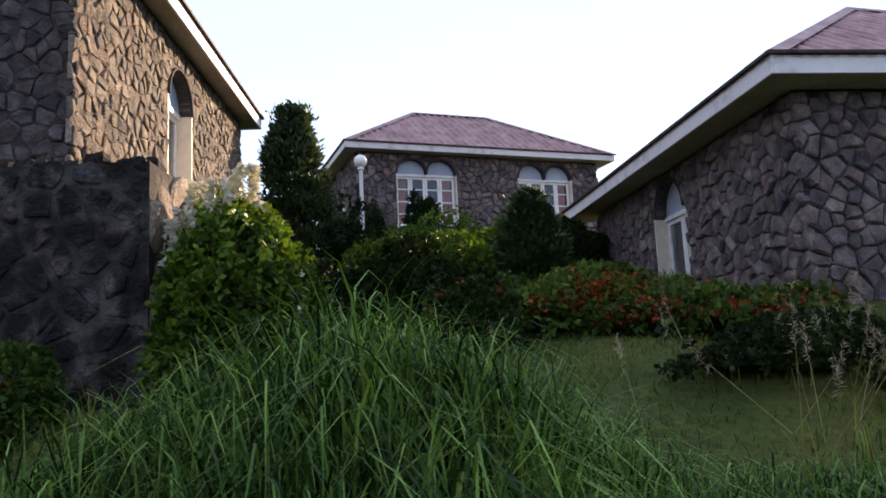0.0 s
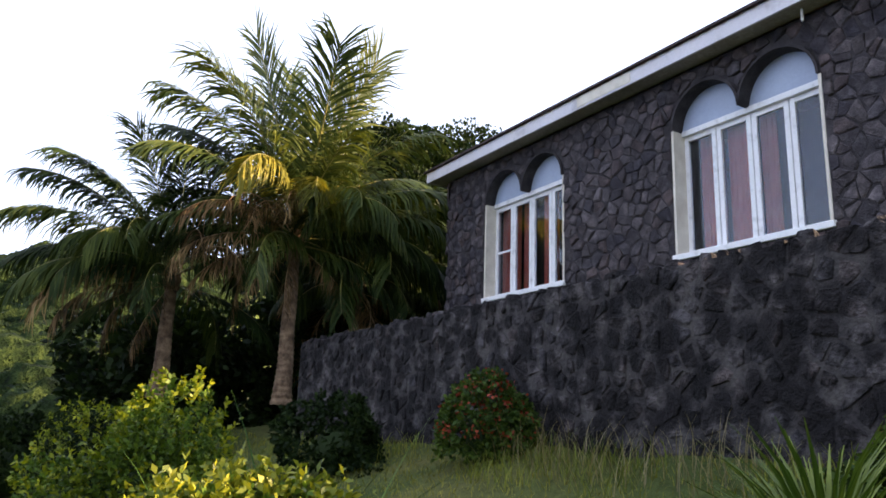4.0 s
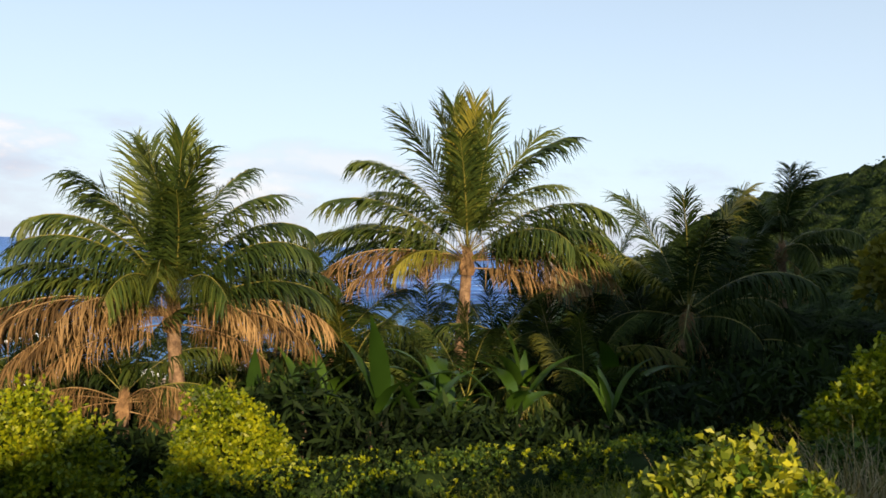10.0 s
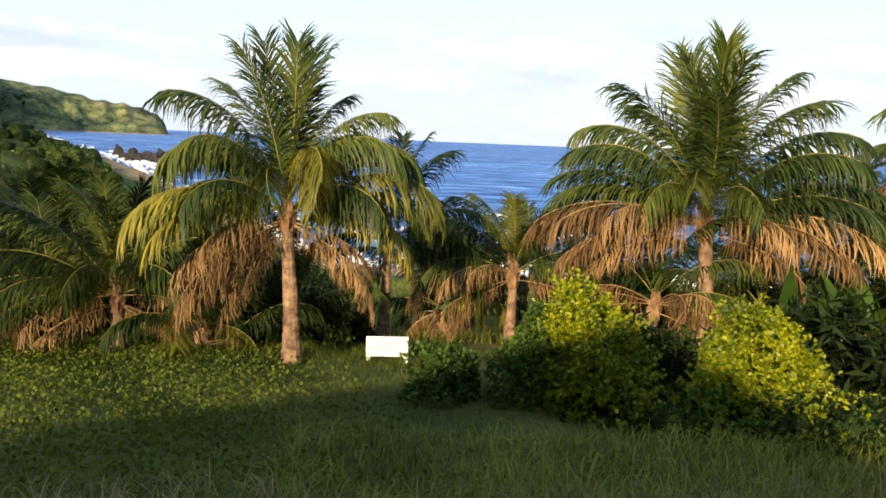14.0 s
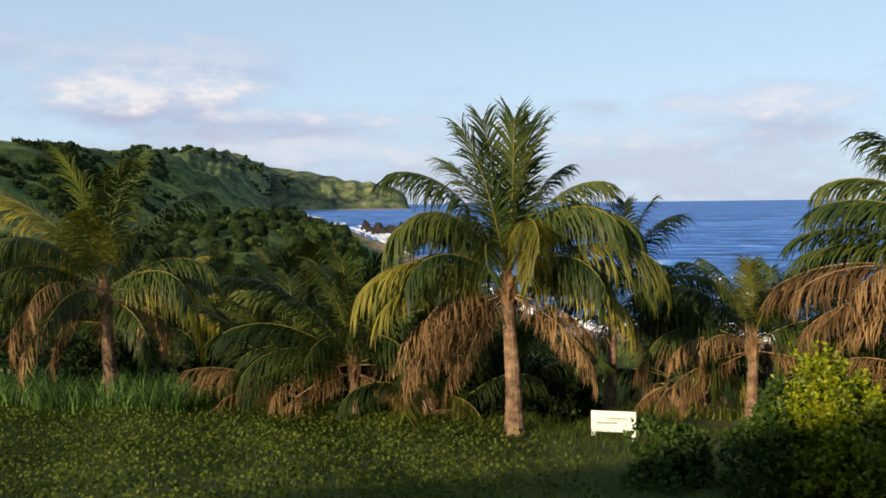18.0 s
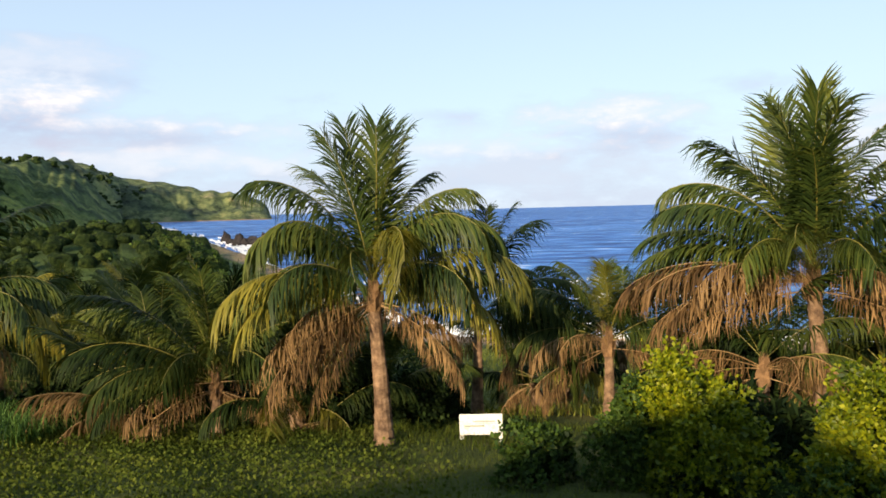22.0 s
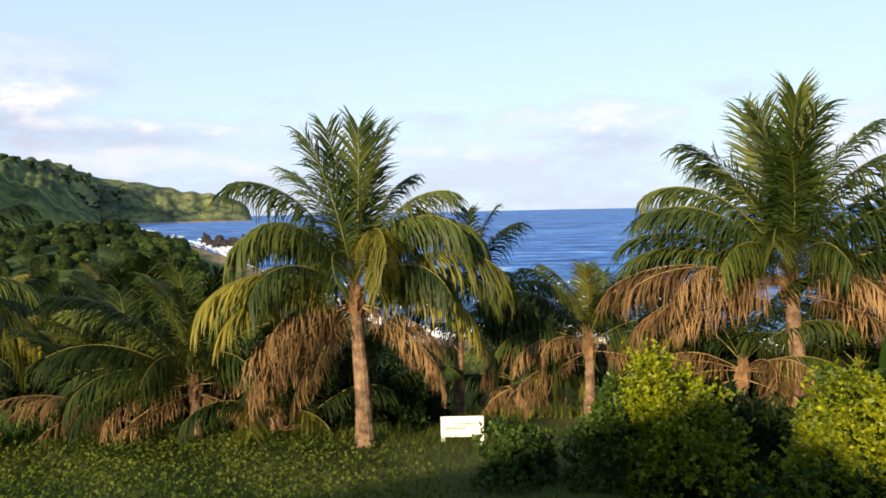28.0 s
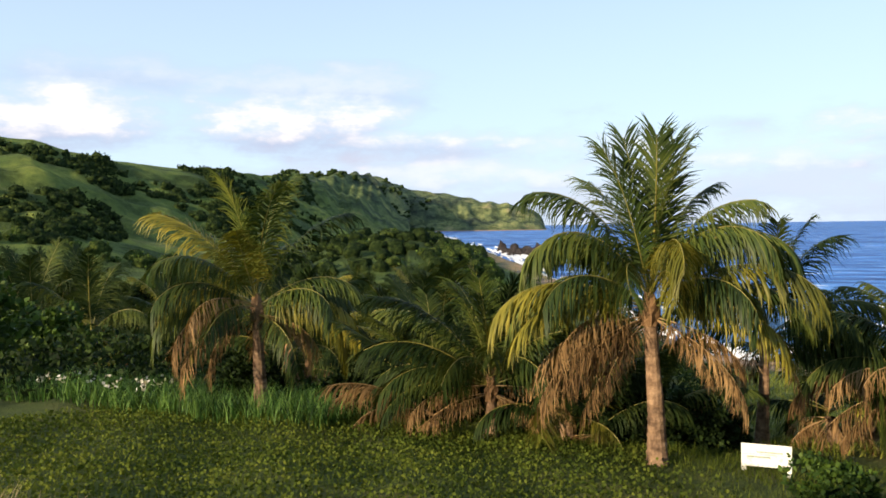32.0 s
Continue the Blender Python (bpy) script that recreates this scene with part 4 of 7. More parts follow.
def hip_roof(house, W, D, zt, over, rise, fascia_h, rib=0.2, rib_h=0.022):
    """Corrugated hip roof over a W by D house, with fascia boards and a boxed soffit."""
    x0, x1, y0, y1 = -over, W + over, -over, D + over
    half = min(x1 - x0, y1 - y0) / 2
    slope = rise / half
    ze = zt + fascia_h
    # four planes: eave from a to b, inward normal
    for (ax, ay), (bx, by), (nx, ny) in (((x0, y0), (x1, y0), (0, 1)), ((x1, y0), (x1, y1), (-1, 0)), ((x1, y1), (x0, y1), (0, -1)), ((x0, y1), (x0, y0), (1, 0))):
        L = math.hypot(bx - ax, by - ay)
        dx, dy = (bx - ax) / L, (by - ay) / L
        us, hs = [0.0], [0.0]
        u = 0.0
        while u < L:
            for du, h in ((rib * 0.45, 0.0), (rib * 0.2, rib_h), (rib * 0.15, rib_h), (rib * 0.2, 0.0)):
                u += du
                if u < L:
                    us.append(u)
                    hs.append(h)
        us.append(L)
        hs.append(0.0)
        vs, fs = [], []
        for u, h in zip(us, hs):
            lim = min(half, u, L - u)
            for k in range(3):
                v = -0.05 + (lim + 0.05) * k / 2 if lim > 0 else 0.0
                vs.append((ax + dx * u + nx * v, ay + dy * u + ny * v, ze + 0.01 + slope * v + h))
        for i in range(len(us) - 1):
            for k in range(2):
                fs.append((3 * i + k, 3 * i + 3 + k, 3 * i + 4 + k, 3 * i + 1 + k))
        part("roof", mesh_of("roof", vs, fs, "roof"), house, "weathered reddish corrugated metal roof plane")
    t = 0.03
    for bx_ in ((x0, y0 - t, zt, x1, y0, ze), (x0, y1, zt, x1, y1 + t, ze), (x0 - t, y0 - t, zt, x0, y1 + t, ze), (x1, y0 - t, zt, x1 + t, y1 + t, ze)):
        boxes("fascia_board", [bx_], "fascia", house, 0.004, "white painted fascia board")
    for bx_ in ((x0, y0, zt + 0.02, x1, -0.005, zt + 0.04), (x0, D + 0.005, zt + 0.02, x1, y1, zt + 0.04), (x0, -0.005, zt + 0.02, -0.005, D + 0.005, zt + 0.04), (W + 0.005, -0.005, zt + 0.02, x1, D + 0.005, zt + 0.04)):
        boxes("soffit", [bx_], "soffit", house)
    e = 0.075
    for bx_ in ((x0 - e, y0 - e, ze + 0.004, x1 + e, y0 + 0.02, ze + 0.036), (x0 - e, y1 - 0.02, ze + 0.004, x1 + e, y1 + e, ze + 0.036), (x0 - e, y0 + 0.024, ze + 0.004, x0 + 0.02, y1 - 0.024, ze + 0.036), (x1 - 0.02, y0 + 0.024, ze + 0.004, x1 + e, y1 - 0.024, ze + 0.036)):
        boxes("roof_edge", [bx_], "roof_edge", house, 0.0, "dark weathered sheet edge over the eave")
    # hip and ridge caps
    rz = ze + 0.04 + rise
    if x1 - x0 >= y1 - y0:
        ra, rb = (x0 + half, (y0 + y1) / 2, rz), (x1 - half, (y0 + y1) / 2, rz)
    else:
        ra, rb = ((x0 + x1) / 2, y0 + half, rz), ((x0 + x1) / 2, y1 - half, rz)
    ends = [(ra, rb)]
    for cx, cy in ((x0, y0), (x1, y0), (x1, y1), (x0, y1)):
        near = min((ra, rb), key=lambda q: (q[0] - cx) ** 2 + (q[1] - cy) ** 2)
        ends.append(((cx, cy, ze + 0.05), near))
    for a, b in ends:
        a, b = Vector(a), Vector(b)
        d = (b - a).normalized()
        sd = d.cross(Vector((0, 0, 1))).normalized() * 0.13
        dn = Vector((0, 0, -0.045))
        up = Vector((0, 0, 0.03))
        part("ridge_cap", mesh_of("ridge_cap", [a - sd + dn, a + up, a + sd + dn, b - sd + dn, b + up, b + sd + dn], [(0, 1, 4, 3), (1, 2, 5, 4)], "roof"), house)


def two_arches(u0, u1):
    r = (u1 - u0) / 4
    return [(u0 + r, r - 0.015), (u1 - r, r - 0.015)]


def front(u, z, o):
    return (u, -o, z)


def right_of(W):
    return lambda u, z, o: (W + o, u, z)


def left_of(D):
    return lambda u, z, o: (-o, D - u, z)


def back_of(W, D):
    return lambda u, z, o: (W - u, D + o, z)


def build_houses():
    # A: the house on the terrace; base at z 2.95
    W, D, H = 8.21, 6.25, 3.08
    A = thing("stone_house", pose(-11.5, 6.95, 2.95), "dark volcanic stone cottage with white arched windows above a terrace", "house")
    wins = [(1.17, 3.09, 0.80, 2.38, two_arches(1.17, 3.09)), (5.14, 7.06, 0.80, 2.38, two_arches(5.14, 7.06))]
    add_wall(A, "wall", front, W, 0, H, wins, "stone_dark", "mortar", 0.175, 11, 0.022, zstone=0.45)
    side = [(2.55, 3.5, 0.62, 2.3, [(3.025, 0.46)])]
    # the front wall's stone again, in its sunlit colour
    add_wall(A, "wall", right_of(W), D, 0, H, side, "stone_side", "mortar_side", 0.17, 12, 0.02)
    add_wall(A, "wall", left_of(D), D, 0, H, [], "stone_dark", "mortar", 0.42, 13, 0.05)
    add_wall(A, "wall", back_of(W, D), W, 0, H, [], "stone_dark", "mortar", 0.5, 14, 0.05, detail=False)
    add_window(A, front, *wins[0], curtains=((0.0, 0.24), (0.3, 0.42), (0.56, 0.72)), bar_first=True, label="white four-sash casement window with twin arched heads")
    add_window(A, front, *wins[1], curtains=((0.06, 0.2), (0.27, 0.47), (0.5, 0.6)), label="white four-sash casement window with red curtains")
    add_window(A, right_of(W), *side[0], sashes=2, label="narrow white window with one arched head")
    hip_roof(A, W, D, H, 0.28, 1.7, 0.19)
    # the downpipe stub under the eave
    boxes("pipe_stub", [(7.0, -0.15, H - 0.13, 7.03, -0.12, H + 0.02)], "white_paint", A, 0.01)
    boxes("fascia_patch", [(3.75, -0.318, H + 0.03, 4.75, -0.311, H + 0.17)], "cream_paint", A, 0.0, "peeling repair board on the fascia")

    # C: the house with the red hedge; turned a little
    Wc, Dc, Hc = 5.6, 6.75, 2.75
    C = thing("stone_house", pose(3.84, 7.905, 1.62, 0, 0, 5.4), "dark stone cottage with hipped metal roof behind a red hedge", "house")
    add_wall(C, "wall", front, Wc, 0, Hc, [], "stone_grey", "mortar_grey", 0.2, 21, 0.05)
    lw = [(Dc - 4.0, Dc - 2.85, 0.62, 2.15, [(Dc - 3.425, 0.5)])]
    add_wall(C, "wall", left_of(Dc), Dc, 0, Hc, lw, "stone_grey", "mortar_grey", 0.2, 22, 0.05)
    add_wall(C, "wall", right_of(Wc), Dc, 0, Hc, [], "stone_dark", "mortar", 0.5, 23, 0.05, detail=False)
    add_wall(C, "wall", back_of(Wc, Dc), Wc, 0, Hc, [], "stone_dark", "mortar", 0.5, 24, 0.05, detail=False)
    add_window(C, left_of(Dc), *lw[0], sashes=2, label="narrow white casement window with one arched head")
    hip_roof(C, Wc, Dc, Hc, 0.5, 2.1, 0.19, 0.2, 0.035)

    # B: the house further up the slope
    Wb, Db, Hb = 7.7, 5.1, 2.95
    ub = Vector((math.cos(radians(19)), math.sin(radians(19)), 0))
    ob = Vector((-0.88, 21.5, 4.8)) + ub * -1.15
    B = thing("stone_house", pose(ob.x, ob.y, ob.z, 0, 0, 19), "grey stone cottage with pinkish hipped metal roof on upper slope", "house")
    bw = [(1.15, 2.95, 0.86, 2.38, two_arches(1.15, 2.95)), (4.97, 6.77, 0.86, 2.38, two_arches(4.97, 6.77))]
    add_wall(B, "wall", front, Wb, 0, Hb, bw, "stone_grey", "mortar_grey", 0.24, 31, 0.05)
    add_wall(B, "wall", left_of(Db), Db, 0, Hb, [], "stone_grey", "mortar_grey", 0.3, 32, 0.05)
    add_wall(B, "wall", right_of(Wb), Db, 0, Hb, [], "stone_dark", "mortar", 0.5, 33, 0.05, detail=False)
    add_wall(B, "wall", back_of(Wb, Db), Wb, 0, Hb, [], "stone_dark", "mortar", 0.5, 34, 0.05, detail=False)
    for w_ in bw:
        add_window(B, front, *w_, bars=3, curtains=((0.02, 0.22), (0.78, 0.98)), label="white casement window with small panes and twin arched heads")
    boxes("corner_post", [(-0.2, 0.9, 0.3, -0.05, 1.1, 1.55)], "white_paint", B, 0.01, "white painted post by the side wall")
    hip_roof(B, Wb, Db, Hb, 0.4, 1.95, 0.18, 0.25, 0.05)


turned(build_houses)


def build_terrace():
    x0, x1, y0, z0, z1 = -12.5, -1.77, 4.74, 1.2, 3.06
    tw = thing("terrace_wall", label="rough dark rubble retaining wall with pale mortar smears", category="wall", kind="structure")
    rng = random.Random(41)
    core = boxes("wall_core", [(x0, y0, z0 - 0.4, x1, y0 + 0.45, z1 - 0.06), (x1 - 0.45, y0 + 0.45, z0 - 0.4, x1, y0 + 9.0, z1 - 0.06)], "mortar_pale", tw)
    f1 = lambda u, z, o: (x0 + u, y0 - o, z)
    f2 = lambda u, z, o: (x1 + o, y0 + u, z)
    f3 = lambda u, z, o: (x0 + u, y0 + z, z1 - 0.06 + o)
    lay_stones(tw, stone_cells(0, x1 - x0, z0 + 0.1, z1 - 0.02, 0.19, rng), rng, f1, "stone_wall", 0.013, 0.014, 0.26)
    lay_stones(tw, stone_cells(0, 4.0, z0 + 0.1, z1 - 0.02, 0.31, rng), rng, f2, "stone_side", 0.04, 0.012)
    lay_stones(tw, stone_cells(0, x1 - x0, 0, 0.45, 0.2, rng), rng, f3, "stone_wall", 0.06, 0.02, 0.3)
    fill = new("terrace_ground", mesh_of("terrace_ground", [(x0 + 0.1, y0 + 0.4, z1 - 0.12), (x1 - 0.4, y0 + 0.4, z1 - 0.12), (x1 - 0.4, y0 + 9, z1 - 0.05), (x0 + 0.1, y0 + 9, z1 - 0.05),
                                         (x0 + 0.1, y0 + 0.4, 1.0), (x1 - 0.4, y0 + 0.4, 1.0), (x1 - 0.4, y0 + 9, 1.0), (x0 + 0.1, y0 + 9, 1.0)],
                                         [(0, 1, 2, 3), (0, 4, 5, 1), (1, 5, 6, 2), (2, 6, 7, 3), (3, 7, 4, 0)], "ground"))
    tagged(fill, "levelled terrace ground behind the retaining wall", "ground", kind="structure")
    # low wall in front of the upper house
    lw = thing("low_wall", label="low dark stone garden wall below the upper house", category="wall", kind="structure")
    u = Vector((math.cos(radians(19)), math.sin(radians(19)), 0))
    o = Vector((-0.88, 21.5, 0)) + u * 0.3 - Vector((-u.y, u.x, 0)) * 1.0
    fl = lambda a, z, e: tuple(o + u * a - Vector((-u.y, u.x, 0)) * e + Vector((0, 0, z)))
    mtx = frame_mat4(fl)
    win_boxes("wall_core", [(0, -0.3, 4.2, 4.2, 0, 5.22)], "mortar", lw, mtx)
    lay_stones(lw, stone_cells(0, 4.2, 4.4, 5.25, 0.36, rng), rng, fl, "stone_wall", 0.05)


turned(build_terrace)


# ---------------------------------------------------------------- palms
def frond_mesh(name, el, sag, hang, mats, seed, n=60, lmax=0.3, ragged=0.0, wide=0.0058):
    """A feather leaf of unit length that leaves the origin at el degrees over +x and bends down by sag; hang: how far its leaflets droop."""
    rng = np.random.default_rng(seed)
    k = 14
    s = np.linspace(0, 1, k)
    a = np.radians(np.maximum(el - sag * s ** 2.0, -86))
    am = (a[1:] + a[:-1]) / 2
    x = np.concatenate([[0], np.cumsum(np.cos(am))]) / (k - 1)
    z = np.concatenate([[0], np.cumsum(np.sin(am))]) / (k - 1)
    y = rng.uniform(-0.07, 0.07) * s ** 2
    r = 0.0075 * (1 - 0.86 * s) + 0.0013
    r[0] *= 2.0
    rib = np.stack([np.stack([x, y - r, z], -1), np.stack([x, y, z + r], -1), np.stack([x, y + r, z], -1), np.stack([x, y, z - r * 0.6], -1)], 1)
    verts = [rib.reshape(-1, 3)]
    quads = [np.array([(4 * i + c, 4 * i + (c + 1) % 4, 4 * i + 4 + (c + 1) % 4, 4 * i + 4 + c) for i in range(k - 1) for c in range(4)])]
    base = 4 * k
    tang = np.stack([np.cos(a), 0 * a, np.sin(a)], -1)
    for sd in (-1.0, 1.0):
        t = 0.17 + 0.825 * (np.arange(n) + rng.uniform(-0.35, 0.35, n)) / n
        t = np.clip(t, 0.15, 0.995)[rng.uniform(size=n) > 0.03 + ragged]
        m = len(t)
        p0 = np.stack([np.interp(t, s, x), np.interp(t, s, y), np.interp(t, s, z)], -1)
        tg = unit(np.stack([np.interp(t, s, tang[:, c]) for c in range(3)], -1))
        nm = np.stack([-tg[:, 2], 0 * t, tg[:, 0]], -1)
        v = np.radians(24 - 40 * hang + rng.uniform(-10, 10, m))[:, None]
        lat = np.array([0, sd, 0]) * np.cos(v) + nm * np.sin(v)
        fw = np.radians(58 - 36 * t + 14 * hang + rng.uniform(-8, 8, m))[:, None]
        d0 = tg * np.cos(fw) + lat * np.sin(fw)
        ln = (lmax * (0.5 + 0.5 * np.sin(np.pi * np.clip(t * 0.9, 0, 1))) * rng.uniform(0.78, 1.12, m))[:, None]
        h = np.clip(hang * rng.uniform(0.55, 1.25, m), 0, 1.05)[:, None]
        pts, w = [p0], [0.6]
        p = p0
        wig = rng.normal(size=(m, 3)) * (0.07 + ragged * 0.5)
        for f, wd in ((0.2, 1.0), (0.62, 0.85), (1.0, 0.06)):
            g = np.minimum(h * f, 0.97)
            d = unit(d0 * (1 - g) + np.array([0, 0, -1.0]) * g * 1.15 + wig * f)
            p = p + d * ln * 0.345
            pts.append(p)
            w.append(wd)
        d = unit(pts[-1] - pts[0])
        ax = unit(tg - d * np.sum(tg * d, -1, keepdims=True)) * (wide * rng.uniform(0.7, 1.2, m))[:, None]
        ring = np.stack([np.stack([q - ax * u, q + ax * u], 1) for q, u in zip(pts, w)], 1)
        verts.append(ring.reshape(-1, 3))
        quads.append((base + (np.arange(m) * 8)[:, None, None] + (np.arange(3) * 2)[None, :, None] + np.array([0, 1, 3, 2])).reshape(-1, 4))
        base += 8 * m
    V, Q = np.concatenate(verts).astype(np.float32), np.concatenate(quads).astype(np.int32)
    me = bpy.data.meshes.new(name)
    me.vertices.add(len(V))
    me.vertices.foreach_set("co", V.reshape(-1))
    me.loops.add(4 * len(Q))
    me.loops.foreach_set("vertex_index", Q.reshape(-1))
    me.polygons.add(len(Q))
    me.polygons.foreach_set("loop_start", np.arange(0, 4 * len(Q), 4, dtype=np.int32))
    me.polygons.foreach_set("material_index", np.where(np.arange(len(Q)) < 4 * (k - 1), 1, 0).astype(np.int32))
    me.update(calc_edges=True)
    for mm in mats:
        me.materials.append(M[mm])
    return me


FRONDS = {}
# k is the darkened frond that carries painted shade
FROND_MATS = {"g": ("frond", "rib"), "y": ("frond_yellow", "rib"), "d": ("frond_dead", "rib_dry"), "k": ("frond_shaded", "rib")}
SAGS = (28, 52, 82, 108, 132)          # bend of the sag classes, in degrees


def frond_of(kind, el, sag, variant):
    """One mesh for each kind, rise and bend of frond, shared by all palms."""
    sag = SAGS[sag] if sag < 5 else sag
    key = (kind, round(el / 6), round(sag / 12), variant)
    if key not in FRONDS:
        hang = 0.97 if kind == "d" else min(0.95, 0.2 + sag / 125)
        FRONDS[key] = frond_mesh("frond", key[1] * 6, key[2] * 12, hang, FROND_MATS[kind], len(FRONDS) + 100, 66 if kind == "d" else 82,
                                 0.29 if kind == "d" else (0.25 if el > 74 else 0.32), 0.3 if kind == "d" else 0.0, 0.0042 if kind == "d" else 0.0052)
    return FRONDS[key]


def trunk_mesh(h, r0, r1, lean, rng, mat="trunk"):
    """Ringed tapering trunk that leans by (x, y) over its height and swells at the foot."""
    verts, faces = [], []
    n = max(10, int(h / 0.055))
    m = 12
    for i in range(n + 1):
        t = i / n
        r = r1 + (r0 - r1) * (1 - t) ** 1.2 + 0.35 * r0 * math.exp(-t * h / 0.22)
        r *= 1 + (0.055 if i % 2 else -0.02) + rng.uniform(-0.015, 0.015)
        ox, oy = lean[0] * t ** 1.4, lean[1] * t ** 1.4
        for k in range(m):
            a = 2 * math.pi * k / m
            rr = r * (1 + 0.05 * math.sin(3 * a + i * 0.3))
            verts.append((ox + rr * math.cos(a), oy + rr * math.sin(a), h * t - 0.12))
    for i in range(n):
        for k in range(m):
            faces.append((i * m + k, i * m + (k + 1) % m, i * m + m + (k + 1) % m, i * m + m + k))
    return mesh_of("trunk", verts, faces, mat)


def palm(x, y, h, fronds, rng, r=0.13, lean=(0.0, 0.0), z=None, label="", group="coconut palms", heart=True, fill=0):
    """fronds: (bearing degrees from +x, rise degrees, length, sag class, kind g/y/d)."""
    z = hz(x, y) if z is None else z
    p = thing("coconut_palm", pose(x, y, z), label or "young coconut palm with green fronds and hanging dry ones", "palm tree", group)
    part("trunk", trunk_mesh(h, r * 1.25, r * 0.8, lean, rng), p, "ringed pale brown trunk")
    top = (lean[0], lean[1], h - 0.12)
    if heart:
        vs, fs = [], []
        for i in range(7):
            t = i / 6
            rr = r * (1.05 + 0.5 * math.sin(t * math.pi)) * (1 - 0.55 * t)
            for k in range(10):
                a = 2 * math.pi * k / 10
                q = rr * (1 + 0.2 * math.sin(k * 2.3 + i))
                vs.append((top[0] + q * math.cos(a), top[1] + q * math.sin(a), top[2] - 0.15 + 0.5 * t))
        for i in range(6):
            for k in range(10):
                fs.append((i * 10 + k, i * 10 + (k + 1) % 10, i * 10 + 10 + (k + 1) % 10, i * 10 + 10 + k))
        part("leaf_sheath", mesh_of("leaf_sheath", vs, fs, "fibre"), p, "brown fibrous leaf sheath")
    if fill:
        L = sum(f[2] for f in fronds) / len(fronds)
        kinds = [f[4] for f in fronds if f[4] != "d"]
        for i in range(fill):
            t = i / fill
            kind = "d" if t > 0.78 else kinds[i * 3 % len(kinds)]
            fronds = fronds + [(i * 137.5 + rng.uniform(-20, 20), 62 - 92 * t + rng.uniform(-8, 8), L * (0.92 - 0.2 * t) * rng.uniform(0.9, 1.05), min(4, int(1.4 + 2.6 * t)), kind)]
    for j, (az, el, ln, cl, kd) in enumerate(fronds):
        q = Euler((radians(rng.uniform(-14, 14)), 0, radians(az)), "XYZ").to_matrix().to_4x4()
        zo = 0.22 if el > 40 else (0.1 if el > 0 else -0.02)
        mm = Matrix.Translation((top[0], top[1], top[2] + zo)) @ q @ Matrix.Diagonal((ln, ln, ln, 1))
        part("frond", frond_of(kd, el, cl, j % 2), p, {"g": "", "k": "", "y": "yellowish green frond", "d": "dry brown hanging frond"}[kd], mm)
    return p


def view_fronds(x, y, spec, eye=(-1.4, -0.7)):
    """Fronds named as seen from the lawn: (across degrees, 0 right and 90 up; toward, -1 away to 1 near; length, sag, kind)."""
    d = np.array([x - eye[0], y - eye[1]])
    d /= np.linalg.norm(d)
    rt = np.array([d[1], -d[0]])
    out = []
    for a, tw, ln, cl, kd in spec:
        hx = math.cos(radians(a)) * rt - tw * d
        h = np.hypot(*hx)
        out.append((math.degrees(math.atan2(hx[1], hx[0])), math.degrees(math.atan2(math.sin(radians(a)), h)), ln, cl, kd))
    return out


def random_fronds(rng, n, L, dead=3, yellow=0.36, green="g"):
    out = []
    for i in range(n):
        t = i / n
        az = i * 137.5 + rng.uniform(-14, 14)
        el = 80 - 78 * t + rng.uniform(-7, 7)
        cl = min(4, max(0, int(0.2 + 3.6 * t + rng.uniform(-0.4, 0.6))))
        out.append((az, el, L * rng.uniform(0.85, 1.08), cl, "y" if rng.random() < yellow else green))
    for i in range(dead):
        out.append((rng.uniform(0, 360), rng.uniform(-50, -5), L * rng.uniform(0.6, 0.85), rng.choice((2, 3, 3)), "d"))
    return out


